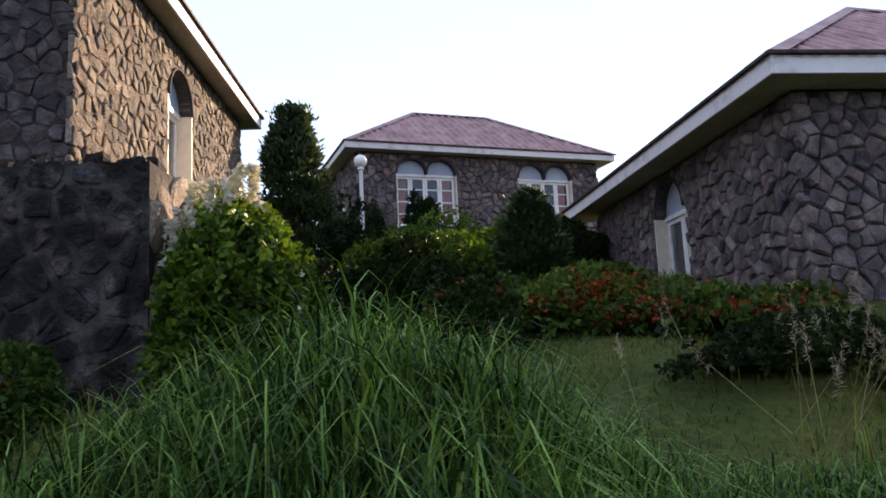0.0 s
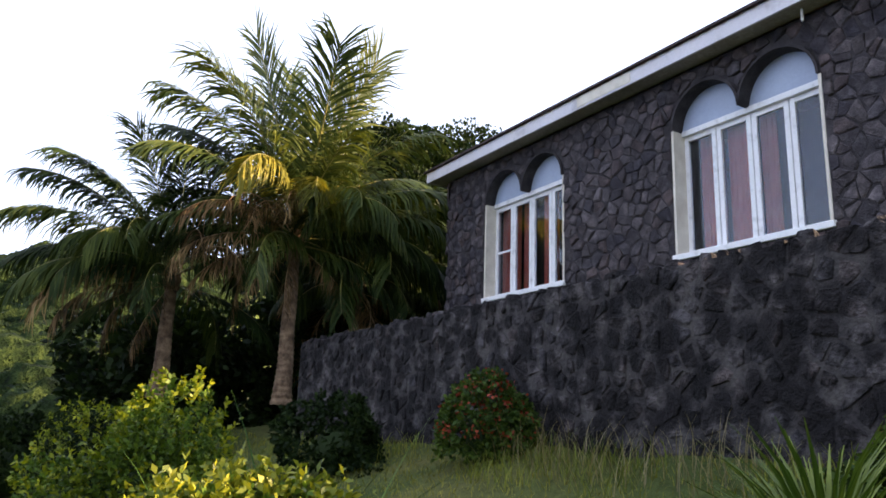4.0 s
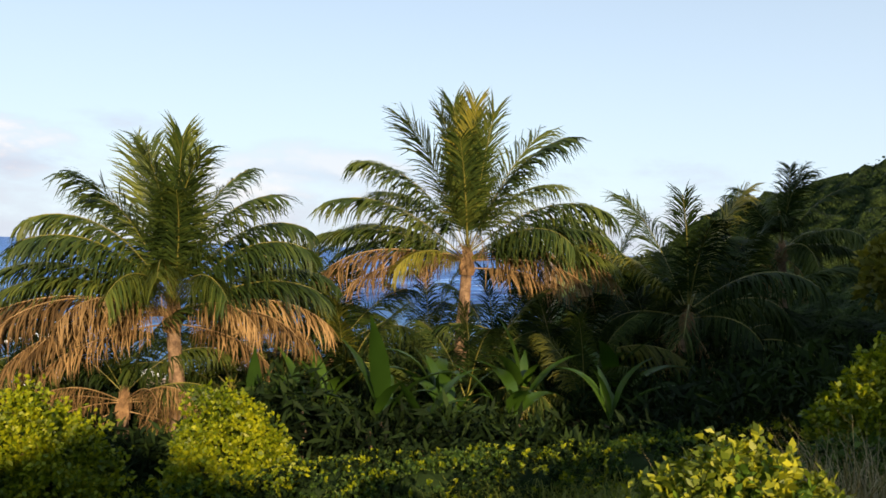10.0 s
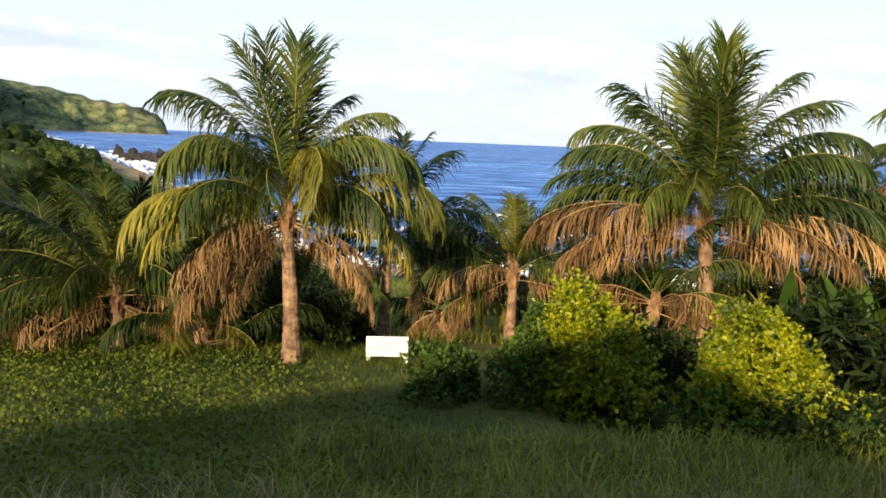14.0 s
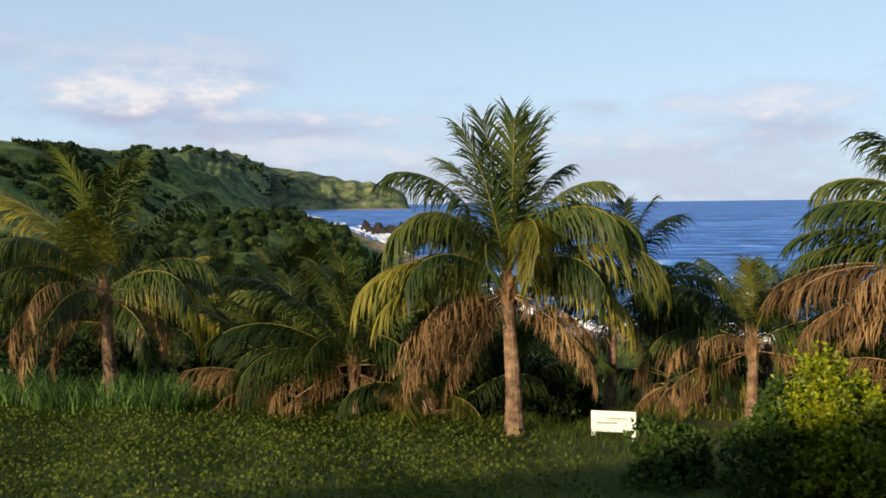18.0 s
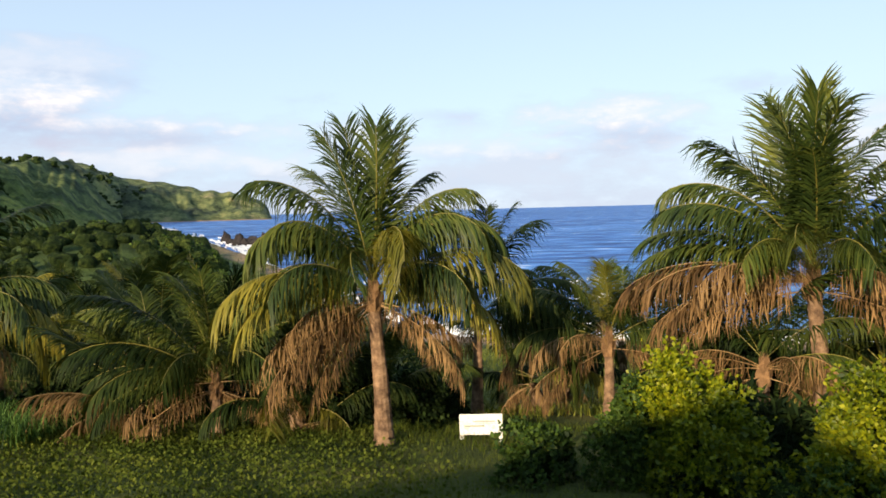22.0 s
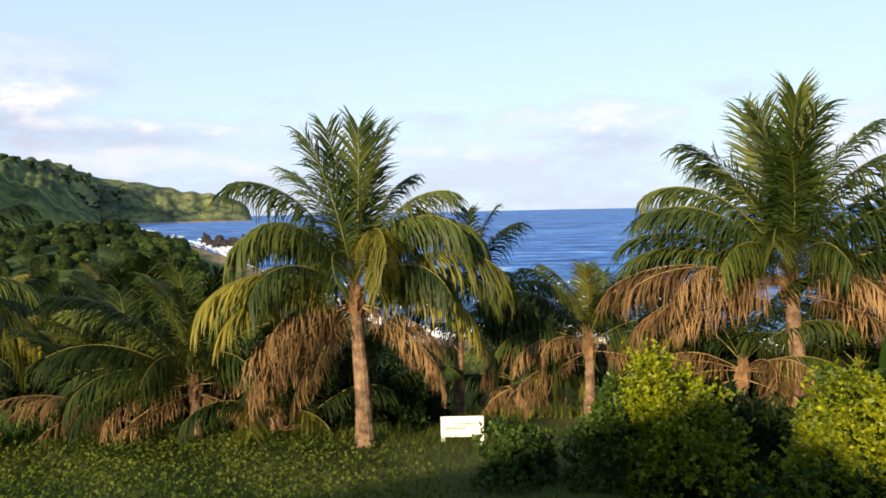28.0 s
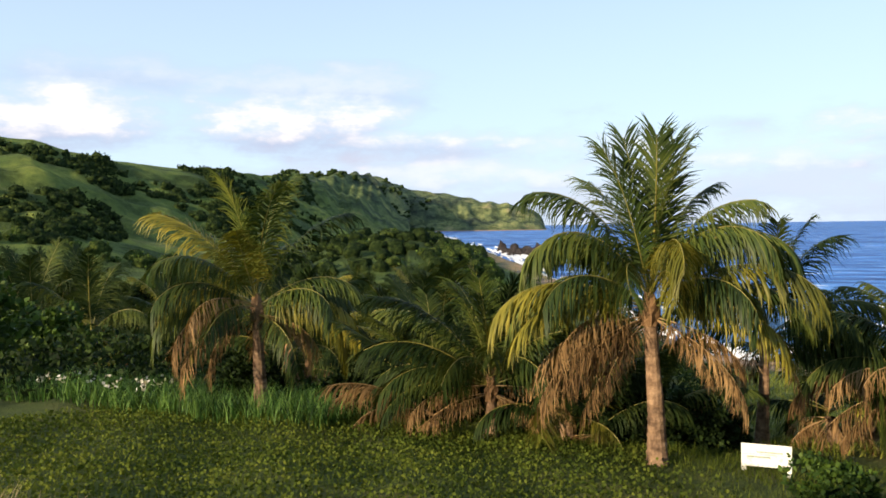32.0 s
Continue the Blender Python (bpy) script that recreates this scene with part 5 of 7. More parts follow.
def near_palms():
    rng = random.Random(7)
    # the middle palm of the row on the edge of the lawn
    palm(-0.01, -11.15, 2.12, view_fronds(-0.01, -11.15, [
        (98, 0.1, 2.1, 20, "g"), (93, -0.1, 2.2, 12, "g"), (90, 0.15, 2.15, 8, "g"), (87, -0.1, 2.15, 12, "g"), (82, 0.0, 2.1, 24, "g"), (76, -0.1, 1.9, 52, "g"), (70, 0.15, 2.0, 72, "g"),
        (111, 0.1, 2.25, 74, "g"), (108, -0.2, 2.0, 38, "g"), (116, 0.2, 2.15, 128, "g"), (121, -0.3, 2.15, 125, "g"), (125, 0.1, 2.2, 128, "g"), (112, -0.6, 2.1, 120, "g"), (80, 0.5, 2.0, 145, "y"),
        (64, 0.2, 2.2, 125, "g"), (60, -0.25, 2.25, 120, "g"), (55, 0.1, 2.3, 120, "g"), (68, -0.6, 2.1, 115, "g"),
        (152, 0.3, 2.32, 85, "y"), (160, -0.1, 2.15, 80, "g"), (140, 0.6, 1.98, 110, "g"), (168, 0.4, 2.06, 70, "y"), (146, -0.5, 2.06, 90, "g"),
        (35, 0.3, 2.41, 100, "y"), (25, 0.0, 2.15, 80, "g"), (42, 0.7, 1.98, 120, "g"), (15, 0.4, 1.98, 80, "y"), (30, -0.5, 2.06, 90, "g"), (100, 0.9, 1.63, 130, "g"), (70, 1.0, 1.55, 130, "y"),
        (185, 0.4, 1.81, 55, "d"), (205, 0.5, 1.46, 45, "d"), (228, 0.4, 1.20, 40, "d"), (325, 0.4, 1.12, 40, "d"), (345, 0.3, 1.46, 55, "d"), (178, 0.7, 1.63, 75, "d"), (215, -0.3, 1.46, 40, "d"), (195, -0.5, 1.81, 50, "d"), (202, 0.5, 2.0, 50, "d"), (214, 0.3, 1.9, 40, "d"), (232, 0.2, 1.6, 25, "d"), (338, 0.3, 1.7, 50, "d")]),
        rng, 0.105, (0.1, 0.0), label="young coconut palm with upright crown and dry skirt of fronds")
    # slim palm just behind it
    palm(-1.25, -13.9, 1.75, view_fronds(-1.25, -13.9, [
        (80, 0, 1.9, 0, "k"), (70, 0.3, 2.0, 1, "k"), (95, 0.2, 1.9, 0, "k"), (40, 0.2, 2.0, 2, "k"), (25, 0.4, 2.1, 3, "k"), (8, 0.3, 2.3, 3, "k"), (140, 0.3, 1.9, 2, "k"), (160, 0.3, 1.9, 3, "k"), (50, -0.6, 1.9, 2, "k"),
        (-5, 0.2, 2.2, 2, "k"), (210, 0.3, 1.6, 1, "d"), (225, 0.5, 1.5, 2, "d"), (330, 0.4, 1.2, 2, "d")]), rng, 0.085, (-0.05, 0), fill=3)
    # leaning palm beside the lime shrub
    palm(-6.2, -11.75, 2.25, view_fronds(-6.2, -11.75, [
        (100, 0.1, 2.45, 26, "g"), (95, -0.2, 2.5, 10, "g"), (92, 0.15, 2.55, 8, "g"), (90, -0.1, 2.5, 8, "g"), (87, 0.05, 2.5, 12, "g"), (82, 0.15, 2.5, 32, "g"), (78, -0.1, 2.5, 46, "g"), (70, 0.2, 2.45, 62, "g"), (106, 0.15, 2.4, 44, "g"), (113, -0.2, 2.4, 60, "g"), (86, -0.5, 2.3, 40, "g"), (93, 0.4, 2.1, 40, "g"),
        (121, 0.1, 2.52, 80, "g"), (129, 0.3, 2.44, 78, "g"), (135, -0.2, 2.44, 62, "g"), (142, 0.15, 2.44, 60, "g"), (150, 0.3, 2.35, 55, "g"), (155, -0.3, 2.35, 50, "g"),
        (60, 0.1, 2.52, 80, "g"), (51, 0.3, 2.44, 78, "g"), (45, -0.2, 2.44, 62, "g"), (38, 0.2, 2.44, 62, "g"), (30, 0.3, 2.35, 58, "g"), (25, -0.2, 2.35, 50, "g"), (90, 0.8, 1.85, 105, "g"), (65, 0.9, 1.85, 110, "g"), (118, 0.9, 1.85, 105, "g"),
        (162, 0.3, 2.70, 55, "d"), (158, 0.5, 2.52, 62, "d"), (168, 0.1, 2.61, 50, "d"), (172, 0.5, 2.16, 55, "d"), (152, 0.8, 1.98, 75, "d"), (178, 0.3, 2.34, 45, "d"), (165, 0.7, 1.89, 65, "d"), (32, 0.7, 1.80, 95, "d"), (20, 0.3, 2.43, 60, "d"), (12, 0.5, 2.16, 60, "d"),
        (25, -0.1, 2.35, 55, "y"), (8, 0.2, 2.16, 50, "d"), (100, 1.2, 1.26, 110, "d"), (185, 0.4, 1.89, 40, "d"), (-5, 0.4, 1.71, 45, "d")]),
        rng, 0.115, (0.18, 0.0), label="coconut palm with a pale leaning trunk and brown drooping fronds")
    # tall palm over the banana thicket
    palm(-10.9, -10.75, 2.95, view_fronds(-10.9, -10.75, [
        (101, 0.1, 2.6, 10, "g"), (96, -0.2, 2.65, 10, "g"), (93, 0.1, 2.7, 8, "g"), (90, -0.1, 2.7, 6, "g"), (87, 0.1, 2.7, 8, "y"), (82, 0.15, 2.6, 14, "g"), (91, 0.35, 2.2, 30, "g"), (110, 0.2, 2.7, 20, "g"), (76, -0.2, 2.6, 30, "g"),
        (120, 0.1, 2.7, 58, "g"), (128, -0.3, 2.6, 55, "g"), (66, 0.1, 2.8, 48, "g"), (60, -0.3, 2.6, 55, "g"), (140, 0.2, 2.8, 58, "g"), (148, -0.2, 2.7, 55, "g"), (156, 0.1, 2.8, 48, "g"), (163, -0.3, 2.6, 45, "g"),
        (45, 0.2, 2.8, 68, "g"), (38, -0.2, 2.8, 65, "g"), (42, 0.6, 2.4, 85, "g"), (30, 0.3, 2.7, 60, "g"), (18, 0.3, 2.6, 50, "g"),
        (168, 0.3, 2.6, 45, "d"), (174, 0.1, 2.7, 40, "d"), (180, 0.4, 2.3, 40, "d"), (160, 0.8, 1.8, 70, "y"), (150, 1.0, 1.5, 95, "d"), (12, 0.1, 2.7, 48, "d"), (6, 0.4, 2.4, 45, "d"), (25, -0.2, 2.7, 50, "d"), (95, 1.2, 1.2, 120, "d"), (80, 1.1, 1.3, 120, "d"), (0, 0.3, 2.0, 40, "d")]),
        rng, 0.12, (-0.1, 0.05), label="tall coconut palm with a full crown above banana plants")
    # short palm with a bare foot, left of the middle one
    palm(2.75, -12.3, 0.85, view_fronds(2.75, -12.3, [
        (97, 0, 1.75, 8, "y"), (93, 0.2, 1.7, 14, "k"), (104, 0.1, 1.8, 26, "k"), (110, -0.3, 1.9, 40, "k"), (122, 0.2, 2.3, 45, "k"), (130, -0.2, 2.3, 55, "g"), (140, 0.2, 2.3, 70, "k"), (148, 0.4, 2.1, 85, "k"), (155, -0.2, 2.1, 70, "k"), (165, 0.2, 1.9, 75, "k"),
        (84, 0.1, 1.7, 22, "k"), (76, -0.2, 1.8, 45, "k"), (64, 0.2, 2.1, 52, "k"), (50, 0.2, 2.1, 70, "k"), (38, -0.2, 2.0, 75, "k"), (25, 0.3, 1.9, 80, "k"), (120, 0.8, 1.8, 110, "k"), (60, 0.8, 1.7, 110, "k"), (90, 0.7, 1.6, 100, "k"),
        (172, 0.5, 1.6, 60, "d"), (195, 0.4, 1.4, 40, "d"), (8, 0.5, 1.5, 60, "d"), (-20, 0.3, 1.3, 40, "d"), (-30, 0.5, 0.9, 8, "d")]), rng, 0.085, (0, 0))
    # two low palms behind the lime shrub, with brown skirts
    palm(-3.45, -13.5, 1.35, view_fronds(-3.45, -13.5, [
        (98, 0.3, 1.35, 30, "y"), (88, -0.3, 1.35, 34, "g"), (74, 0.2, 1.5, 50, "g"), (110, 0.1, 1.55, 50, "g"), (84, 0.6, 1.4, 60, "g"), (118, -0.2, 1.8, 55, "g"), (132, 0.2, 1.9, 75, "g"), (145, -0.1, 1.9, 80, "k"), (155, 0.3, 1.8, 85, "k"), (64, 0.2, 1.8, 50, "g"), (50, -0.2, 1.8, 70, "k"), (35, 0.2, 1.8, 80, "k"), (22, 0.3, 1.7, 75, "k"),
        (165, 0.4, 1.9, 70, "d"), (175, 0.2, 1.9, 60, "d"), (158, 0.7, 1.6, 85, "d"), (190, 0.4, 1.7, 45, "d"), (148, 0.9, 1.4, 110, "d"), (205, 0.3, 1.5, 40, "d"), (15, 0.4, 1.6, 70, "d"), (0, 0.3, 1.5, 55, "d"), (100, 1.1, 1.1, 120, "d")]), rng, 0.085, (0, 0), label="low coconut palm with a brown skirt of dead fronds")
    palm(-5.5, -12.2, 0.95, view_fronds(-5.5, -12.2, [
        (98, 0.1, 1.6, 12, "k"), (86, -0.1, 1.6, 16, "k"), (112, 0.2, 1.7, 45, "k"), (70, 0.1, 1.7, 45, "k"), (130, -0.1, 1.7, 70, "k"), (50, 0.2, 1.7, 75, "k"), (30, 0.3, 1.7, 80, "k"), (145, 0.5, 1.6, 85, "d"), (160, 0.3, 1.6, 70, "d"), (172, 0.6, 1.5, 65, "d"), (38, 0.7, 1.6, 95, "d"), (20, 0.4, 1.7, 70, "d"), (8, 0.6, 1.5, 60, "d"), (60, 1.0, 1.3, 115, "d"), (-10, 0.3, 1.4, 45, "d"), (195, 0.3, 1.4, 45, "d")]), rng, 0.09, (0, 0), label="low coconut palm with a brown skirt of dead fronds")
    # palm at the open end of the lawn
    palm(6.98, -11.95, 1.95, view_fronds(6.98, -11.95, [
        (100, 0.1, 2.28, 0, "g"), (85, 0.3, 2.52, 1, "g"), (75, -0.2, 2.40, 0, "g"), (115, -0.2, 2.40, 1, "y"), (60, 0.2, 2.28, 1, "g"), (130, 0.3, 2.16, 2, "g"), (145, 0.3, 2.16, 3, "g"), (160, 0.2, 2.16, 3, "g"), (35, 0.2, 2.28, 3, "g"), (20, 0.4, 2.28, 3, "y"), (175, 0.5, 2.04, 3, "d"), (5, 0.3, 2.16, 3, "y"),
        (40, 0.7, 2.04, 3, "g"), (150, 0.8, 1.80, 3, "d"), (190, 0.4, 1.92, 2, "d"), (-10, 0.6, 1.44, 2, "d"), (-20, 0.3, 1.44, 2, "d"), (30, -0.5, 2.16, 2, "g"), (150, -0.6, 2.16, 2, "g")]), rng, 0.105, (0.05, 0), fill=12)
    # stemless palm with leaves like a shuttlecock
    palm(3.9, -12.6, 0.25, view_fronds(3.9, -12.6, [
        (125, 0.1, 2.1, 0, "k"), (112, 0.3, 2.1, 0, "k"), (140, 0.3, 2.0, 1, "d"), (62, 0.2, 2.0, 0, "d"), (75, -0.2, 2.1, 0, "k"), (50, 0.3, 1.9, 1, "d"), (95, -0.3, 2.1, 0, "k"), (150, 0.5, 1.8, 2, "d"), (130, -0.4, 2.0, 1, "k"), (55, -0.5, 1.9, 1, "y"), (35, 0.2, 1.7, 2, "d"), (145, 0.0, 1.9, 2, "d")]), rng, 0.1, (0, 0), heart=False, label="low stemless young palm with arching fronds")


def house_palms():
    rng = random.Random(8)
    palm(-13.9, 5.0, 3.05, view_fronds(-13.9, 5.0, [
        (99, 0.1, 4.0, 14, "g"), (94, -0.2, 3.9, 12, "g"), (88, 0.35, 3.7, 22, "g"), (83, -0.1, 3.9, 14, "g"), (78, 0.2, 3.8, 16, "g"), (70, 0.0, 3.9, 16, "g"), (106, -0.2, 3.8, 26, "g"), (112, 0.2, 3.7, 35, "g"),
        (120, 0.1, 3.7, 48, "g"), (127, -0.2, 3.6, 50, "g"), (113, 0.7, 3.0, 115, "y"), (86, 0.8, 2.3, 150, "y"), (135, 0.2, 3.3, 62, "g"), (145, -0.2, 3.2, 60, "k"), (57, 0.2, 3.3, 45, "g"), (50, -0.2, 3.2, 55, "g"),
        (38, 0.2, 3.4, 55, "g"), (30, -0.1, 3.4, 60, "k"), (46, 0.6, 2.7, 110, "k"), (24, 0.3, 3.3, 66, "k"), (60, 0.8, 2.5, 120, "k"), (152, 0.6, 2.5, 75, "d"), (122, 0.9, 1.9, 140, "d"), (135, 0.8, 2.3, 110, "d"), (160, 0.3, 3.0, 70, "k"),
        (168, 0.0, 2.9, 66, "k"), (14, 0.2, 3.1, 66, "k"), (5, -0.2, 3.0, 60, "k"), (178, 0.4, 2.6, 60, "d"), (100, 1.0, 2.0, 130, "d"), (75, 0.9, 2.0, 135, "k"), (190, 0.4, 2.2, 50, "d"), (-10, 0.4, 2.4, 60, "k"), (220, 0.5, 1.7, 40, "d"), (250, 0.4, 1.6, 20, "d"), (320, 0.4, 1.8, 40, "d")], (-0.3, 0)),
        rng, 0.13, (-0.1, 0.05), z=2.15, fill=8, label="tall coconut palm beside the house, some hanging fronds coloured yellow as sunlit")
    palm(-15.2, 3.1, 2.15, view_fronds(-15.2, 3.1, [
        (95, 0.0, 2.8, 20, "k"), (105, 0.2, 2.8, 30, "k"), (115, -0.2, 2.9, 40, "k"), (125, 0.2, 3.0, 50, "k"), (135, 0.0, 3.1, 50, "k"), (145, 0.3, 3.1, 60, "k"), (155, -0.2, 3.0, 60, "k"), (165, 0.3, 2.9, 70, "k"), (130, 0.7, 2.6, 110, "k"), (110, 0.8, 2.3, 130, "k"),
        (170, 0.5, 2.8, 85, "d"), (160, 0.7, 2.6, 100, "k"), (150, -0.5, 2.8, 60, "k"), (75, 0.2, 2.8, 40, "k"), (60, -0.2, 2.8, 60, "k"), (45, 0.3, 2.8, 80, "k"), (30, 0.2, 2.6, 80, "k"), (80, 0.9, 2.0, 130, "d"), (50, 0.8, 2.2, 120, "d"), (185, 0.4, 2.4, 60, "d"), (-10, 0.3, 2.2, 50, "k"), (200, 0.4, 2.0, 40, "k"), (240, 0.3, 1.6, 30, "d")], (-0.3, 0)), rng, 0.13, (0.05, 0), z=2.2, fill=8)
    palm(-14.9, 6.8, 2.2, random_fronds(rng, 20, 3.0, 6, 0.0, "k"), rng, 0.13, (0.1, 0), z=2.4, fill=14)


near_palms()
turned(house_palms)


def far_palms():
    rng = random.Random(19)
    # thicket palms beyond the lawn, by place and height
    for x, y, h, L, n in ((-3.2, -16.5, 0.9, 1.9, 11), (-4.4, -17.5, 1.1, 1.9, 11), (-5.4, -14.6, 0.7, 2.2, 12), (-9.6, -15.0, 1.6, 2.3, 13), (-12.9, -13.9, 1.0, 2.3, 12), (-15.6, -11.2, 1.2, 2.8, 14), (-13.3, -7.8, 1.75, 2.3, 12), (-17.0, -8.9, 0.9, 2.9, 14),
                          (-19.6, -8.7, 3.2, 2.0, 18), (-12.2, -9.4, 0.5, 2.4, 11), (-18.5, -12.6, 1.0, 2.4, 12), (-10.3, -10.0, 0.4, 2.0, 10), (-12.5, -11.3, 0.8, 2.3, 12), (-14.4, -8.7, 0.5, 2.2, 11), (-9.4, -12.9, 1.2, 2.3, 12), (-11.2, -8.3, 0.3, 1.6, 8), (-7.6, -12.6, 0.8, 2.1, 14), (-8.9, -11.6, 0.6, 2.0, 12), (8.2, -14.6, 1.0, 2.1, 13), (6.4, -17.0, 1.1, 2.2, 13), (10.4, -18.5, 1.2, 2.2, 12), (1.2, -14.6, 0.5, 2.0, 12), (0.6, -13.4, 0.4, 1.7, 8), (4.8, -15.0, 0.9, 2.2, 12), (7.0, -21, 2.0, 2.4, 13), (1.5, -12.5, 0.45, 1.7, 10), (0.9, -12.2, 0.3, 1.4, 7), (-2.4, -14.8, 0.7, 1.8, 11)):
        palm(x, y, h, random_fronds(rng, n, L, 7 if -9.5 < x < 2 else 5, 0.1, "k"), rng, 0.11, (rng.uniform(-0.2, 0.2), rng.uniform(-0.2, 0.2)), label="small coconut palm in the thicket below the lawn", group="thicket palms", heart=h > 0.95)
    # grove on the coastal flat
    for i in range(165):
        yaw = radians(rng.uniform(189, 233))
        d = rng.uniform(30, 105)
        x, y = CX - math.sin(yaw) * d, CY + math.cos(yaw) * d
        if d > (np.interp(math.degrees(yaw), YAW, SHORE) - 12 if math.degrees(yaw) > 201 else 48):
            continue
        if math.degrees(yaw) < 202.5 and d > 24 or 70 < d < 130:
            continue
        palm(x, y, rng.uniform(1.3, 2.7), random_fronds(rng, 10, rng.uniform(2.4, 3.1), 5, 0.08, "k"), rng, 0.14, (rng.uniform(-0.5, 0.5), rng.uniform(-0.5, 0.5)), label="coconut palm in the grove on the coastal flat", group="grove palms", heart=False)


far_palms()


# ---------------------------------------------------------------- shrubs, trees, grass
def shell_points(n, radii, rng, lumps=0.22, inner=0.72, flat=-0.35):
    """Points and outward directions on a lumpy rounded body standing on z = 0."""
    d = unit(rng.normal(size=(n * 2, 3)))
    d = d[d[:, 2] > flat][:n]
    own = np.random.default_rng(int(radii[0] * 7919 + radii[2] * 104729))   # one body shape for leaves, tips and blossoms
    k = own.normal(size=(7, 3)) * 2.6
    ph = own.uniform(0, 6, 7)
    lump = 1 + lumps * sum(np.sin(d @ k[i] + ph[i]) for i in range(7)) / 2.6
    r = lump * (inner + (1.04 - inner) * rng.uniform(size=len(d)) ** 0.45)
    P = d * r[:, None] * np.array(radii)
    P[:, 2] += radii[2] * 0.42
    P[:, 2] = np.where(P[:, 2] < 0.02, rng.uniform(0.02, 0.3, len(P)), P[:, 2])
    return P, d


# Dark rounded body added inside a shrub to stand for its inner shade.
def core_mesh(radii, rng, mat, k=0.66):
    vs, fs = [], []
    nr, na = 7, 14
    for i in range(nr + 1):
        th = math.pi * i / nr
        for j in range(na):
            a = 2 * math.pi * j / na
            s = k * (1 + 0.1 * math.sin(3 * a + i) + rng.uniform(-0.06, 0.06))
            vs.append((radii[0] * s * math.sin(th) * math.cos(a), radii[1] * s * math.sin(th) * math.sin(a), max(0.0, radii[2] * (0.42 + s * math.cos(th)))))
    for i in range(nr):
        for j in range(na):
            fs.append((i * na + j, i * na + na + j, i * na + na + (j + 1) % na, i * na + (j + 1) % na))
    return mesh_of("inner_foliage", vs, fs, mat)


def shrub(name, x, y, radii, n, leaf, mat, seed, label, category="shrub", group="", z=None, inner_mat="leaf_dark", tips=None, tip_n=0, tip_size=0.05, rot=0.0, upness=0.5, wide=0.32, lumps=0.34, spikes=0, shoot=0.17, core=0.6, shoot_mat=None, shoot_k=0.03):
    rng = np.random.default_rng(seed)
    z = hz(x, y) - 0.03 if z is None else z
    s = thing(name, pose(x, y, z, 0, 0, rot), label, category, group)
    n, leaf = int(n * 1.5), leaf * 0.86
    # leaves stand in sprigs; the dark core shows in the gaps as painted shade
    P, d = shell_points(n // 9, radii, rng, lumps, 0.66)
    ax = unit(d + rng.normal(size=P.shape) * 0.5 + np.array([0, 0, upness]))
    t = rng.uniform(0, 1, (len(P), 9, 1))
    D = (ax[:, None] * (0.25 + 0.75 * t) + rng.normal(size=(len(P), 9, 3)) * 0.55).reshape(-1, 3)
    P = (P[:, None] + ax[:, None] * t * leaf * 1.5).reshape(-1, 3)
    part("foliage", quads_mesh("foliage", leaf_quads(P, D, leaf, rng, wide), mat), s)
    # shoots standing out of the outline
    S, ds = shell_points(int(n * shoot_k), radii, rng, lumps, 0.95, -0.1)
    ax = unit(ds + np.array([0, 0, 0.9]) + rng.normal(size=ds.shape) * 0.35)
    ln = rng.uniform(0.04, shoot, len(S)) * min(1.0, radii[2] * 1.2)
    tt = rng.uniform(0, 1, (len(S), 12))
    P2 = (S[:, None] + ax[:, None] * (ln[:, None] * tt)[..., None]).reshape(-1, 3)
    D2 = (ax[:, None] * 0.6 + rng.normal(size=(len(S), 12, 3)) * 0.7).reshape(-1, 3)
    part("outer_foliage", quads_mesh("outer_foliage", leaf_quads(P2, D2, leaf * 1.05, rng, wide), shoot_mat or mat), s, "fresh yellow leaf tips" if shoot_mat == "leaf_yellow" else "")
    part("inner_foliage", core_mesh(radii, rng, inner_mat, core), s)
    vs, fs = [], []
    for i in range(5):
        a = rng.uniform(0, 6.28)
        e = np.array([radii[0] * 0.5 * math.cos(a), radii[1] * 0.5 * math.sin(a), radii[2] * 0.7])
        b = len(vs)
        for t, r in ((0.0, 0.03), (1.0, 0.012)):
            for k in range(4):
                vs.append((e[0] * t * 0.8 + r * math.cos(k * 1.57), e[1] * t * 0.8 + r * math.sin(k * 1.57), e[2] * t))
        fs += [(b + k, b + (k + 1) % 4, b + 4 + (k + 1) % 4, b + 4 + k) for k in range(4)]
    part("stem", mesh_of("stem", vs, fs, "bark"), s)
    if tips:
        Q, dq = shell_points(tip_n * 4, radii, rng, lumps, 0.98, 0.05)
        heads = Q[rng.permutation(len(Q))[:tip_n]]
        pts = (heads[:, None, :] + rng.normal(size=(len(heads), 9, 3)) * tip_size * np.array([0.8, 0.8, 0.55])).reshape(-1, 3)
        dd = rng.normal(size=pts.shape) + np.array([0, 0, 0.7])
        part("blossom", quads_mesh("blossom", leaf_quads(pts, dd, tip_size * 0.8, rng, 0.42), tips), s, "clustered blossoms")
    if spikes:
        Q, dq = shell_points(spikes * 10, radii, rng, lumps, 1.0, 0.6)
        for h in Q[:spikes]:
            m = 150
            t = rng.uniform(0, 1, m)
            a = rng.uniform(0, 6.28, m)
            rr = 0.06 * (1 - 0.55 * t)
            pts = np.stack([h[0] + rr * np.cos(a), h[1] + rr * np.sin(a), h[2] + 0.31 * t], -1)
            part("flower_spike", quads_mesh("flower_spike", leaf_quads(pts, np.stack([np.cos(a), np.sin(a), 0.3 + 0 * a], -1), 0.048, rng, 0.45), "flower_white"), s, "upright white flower spike")
    return s


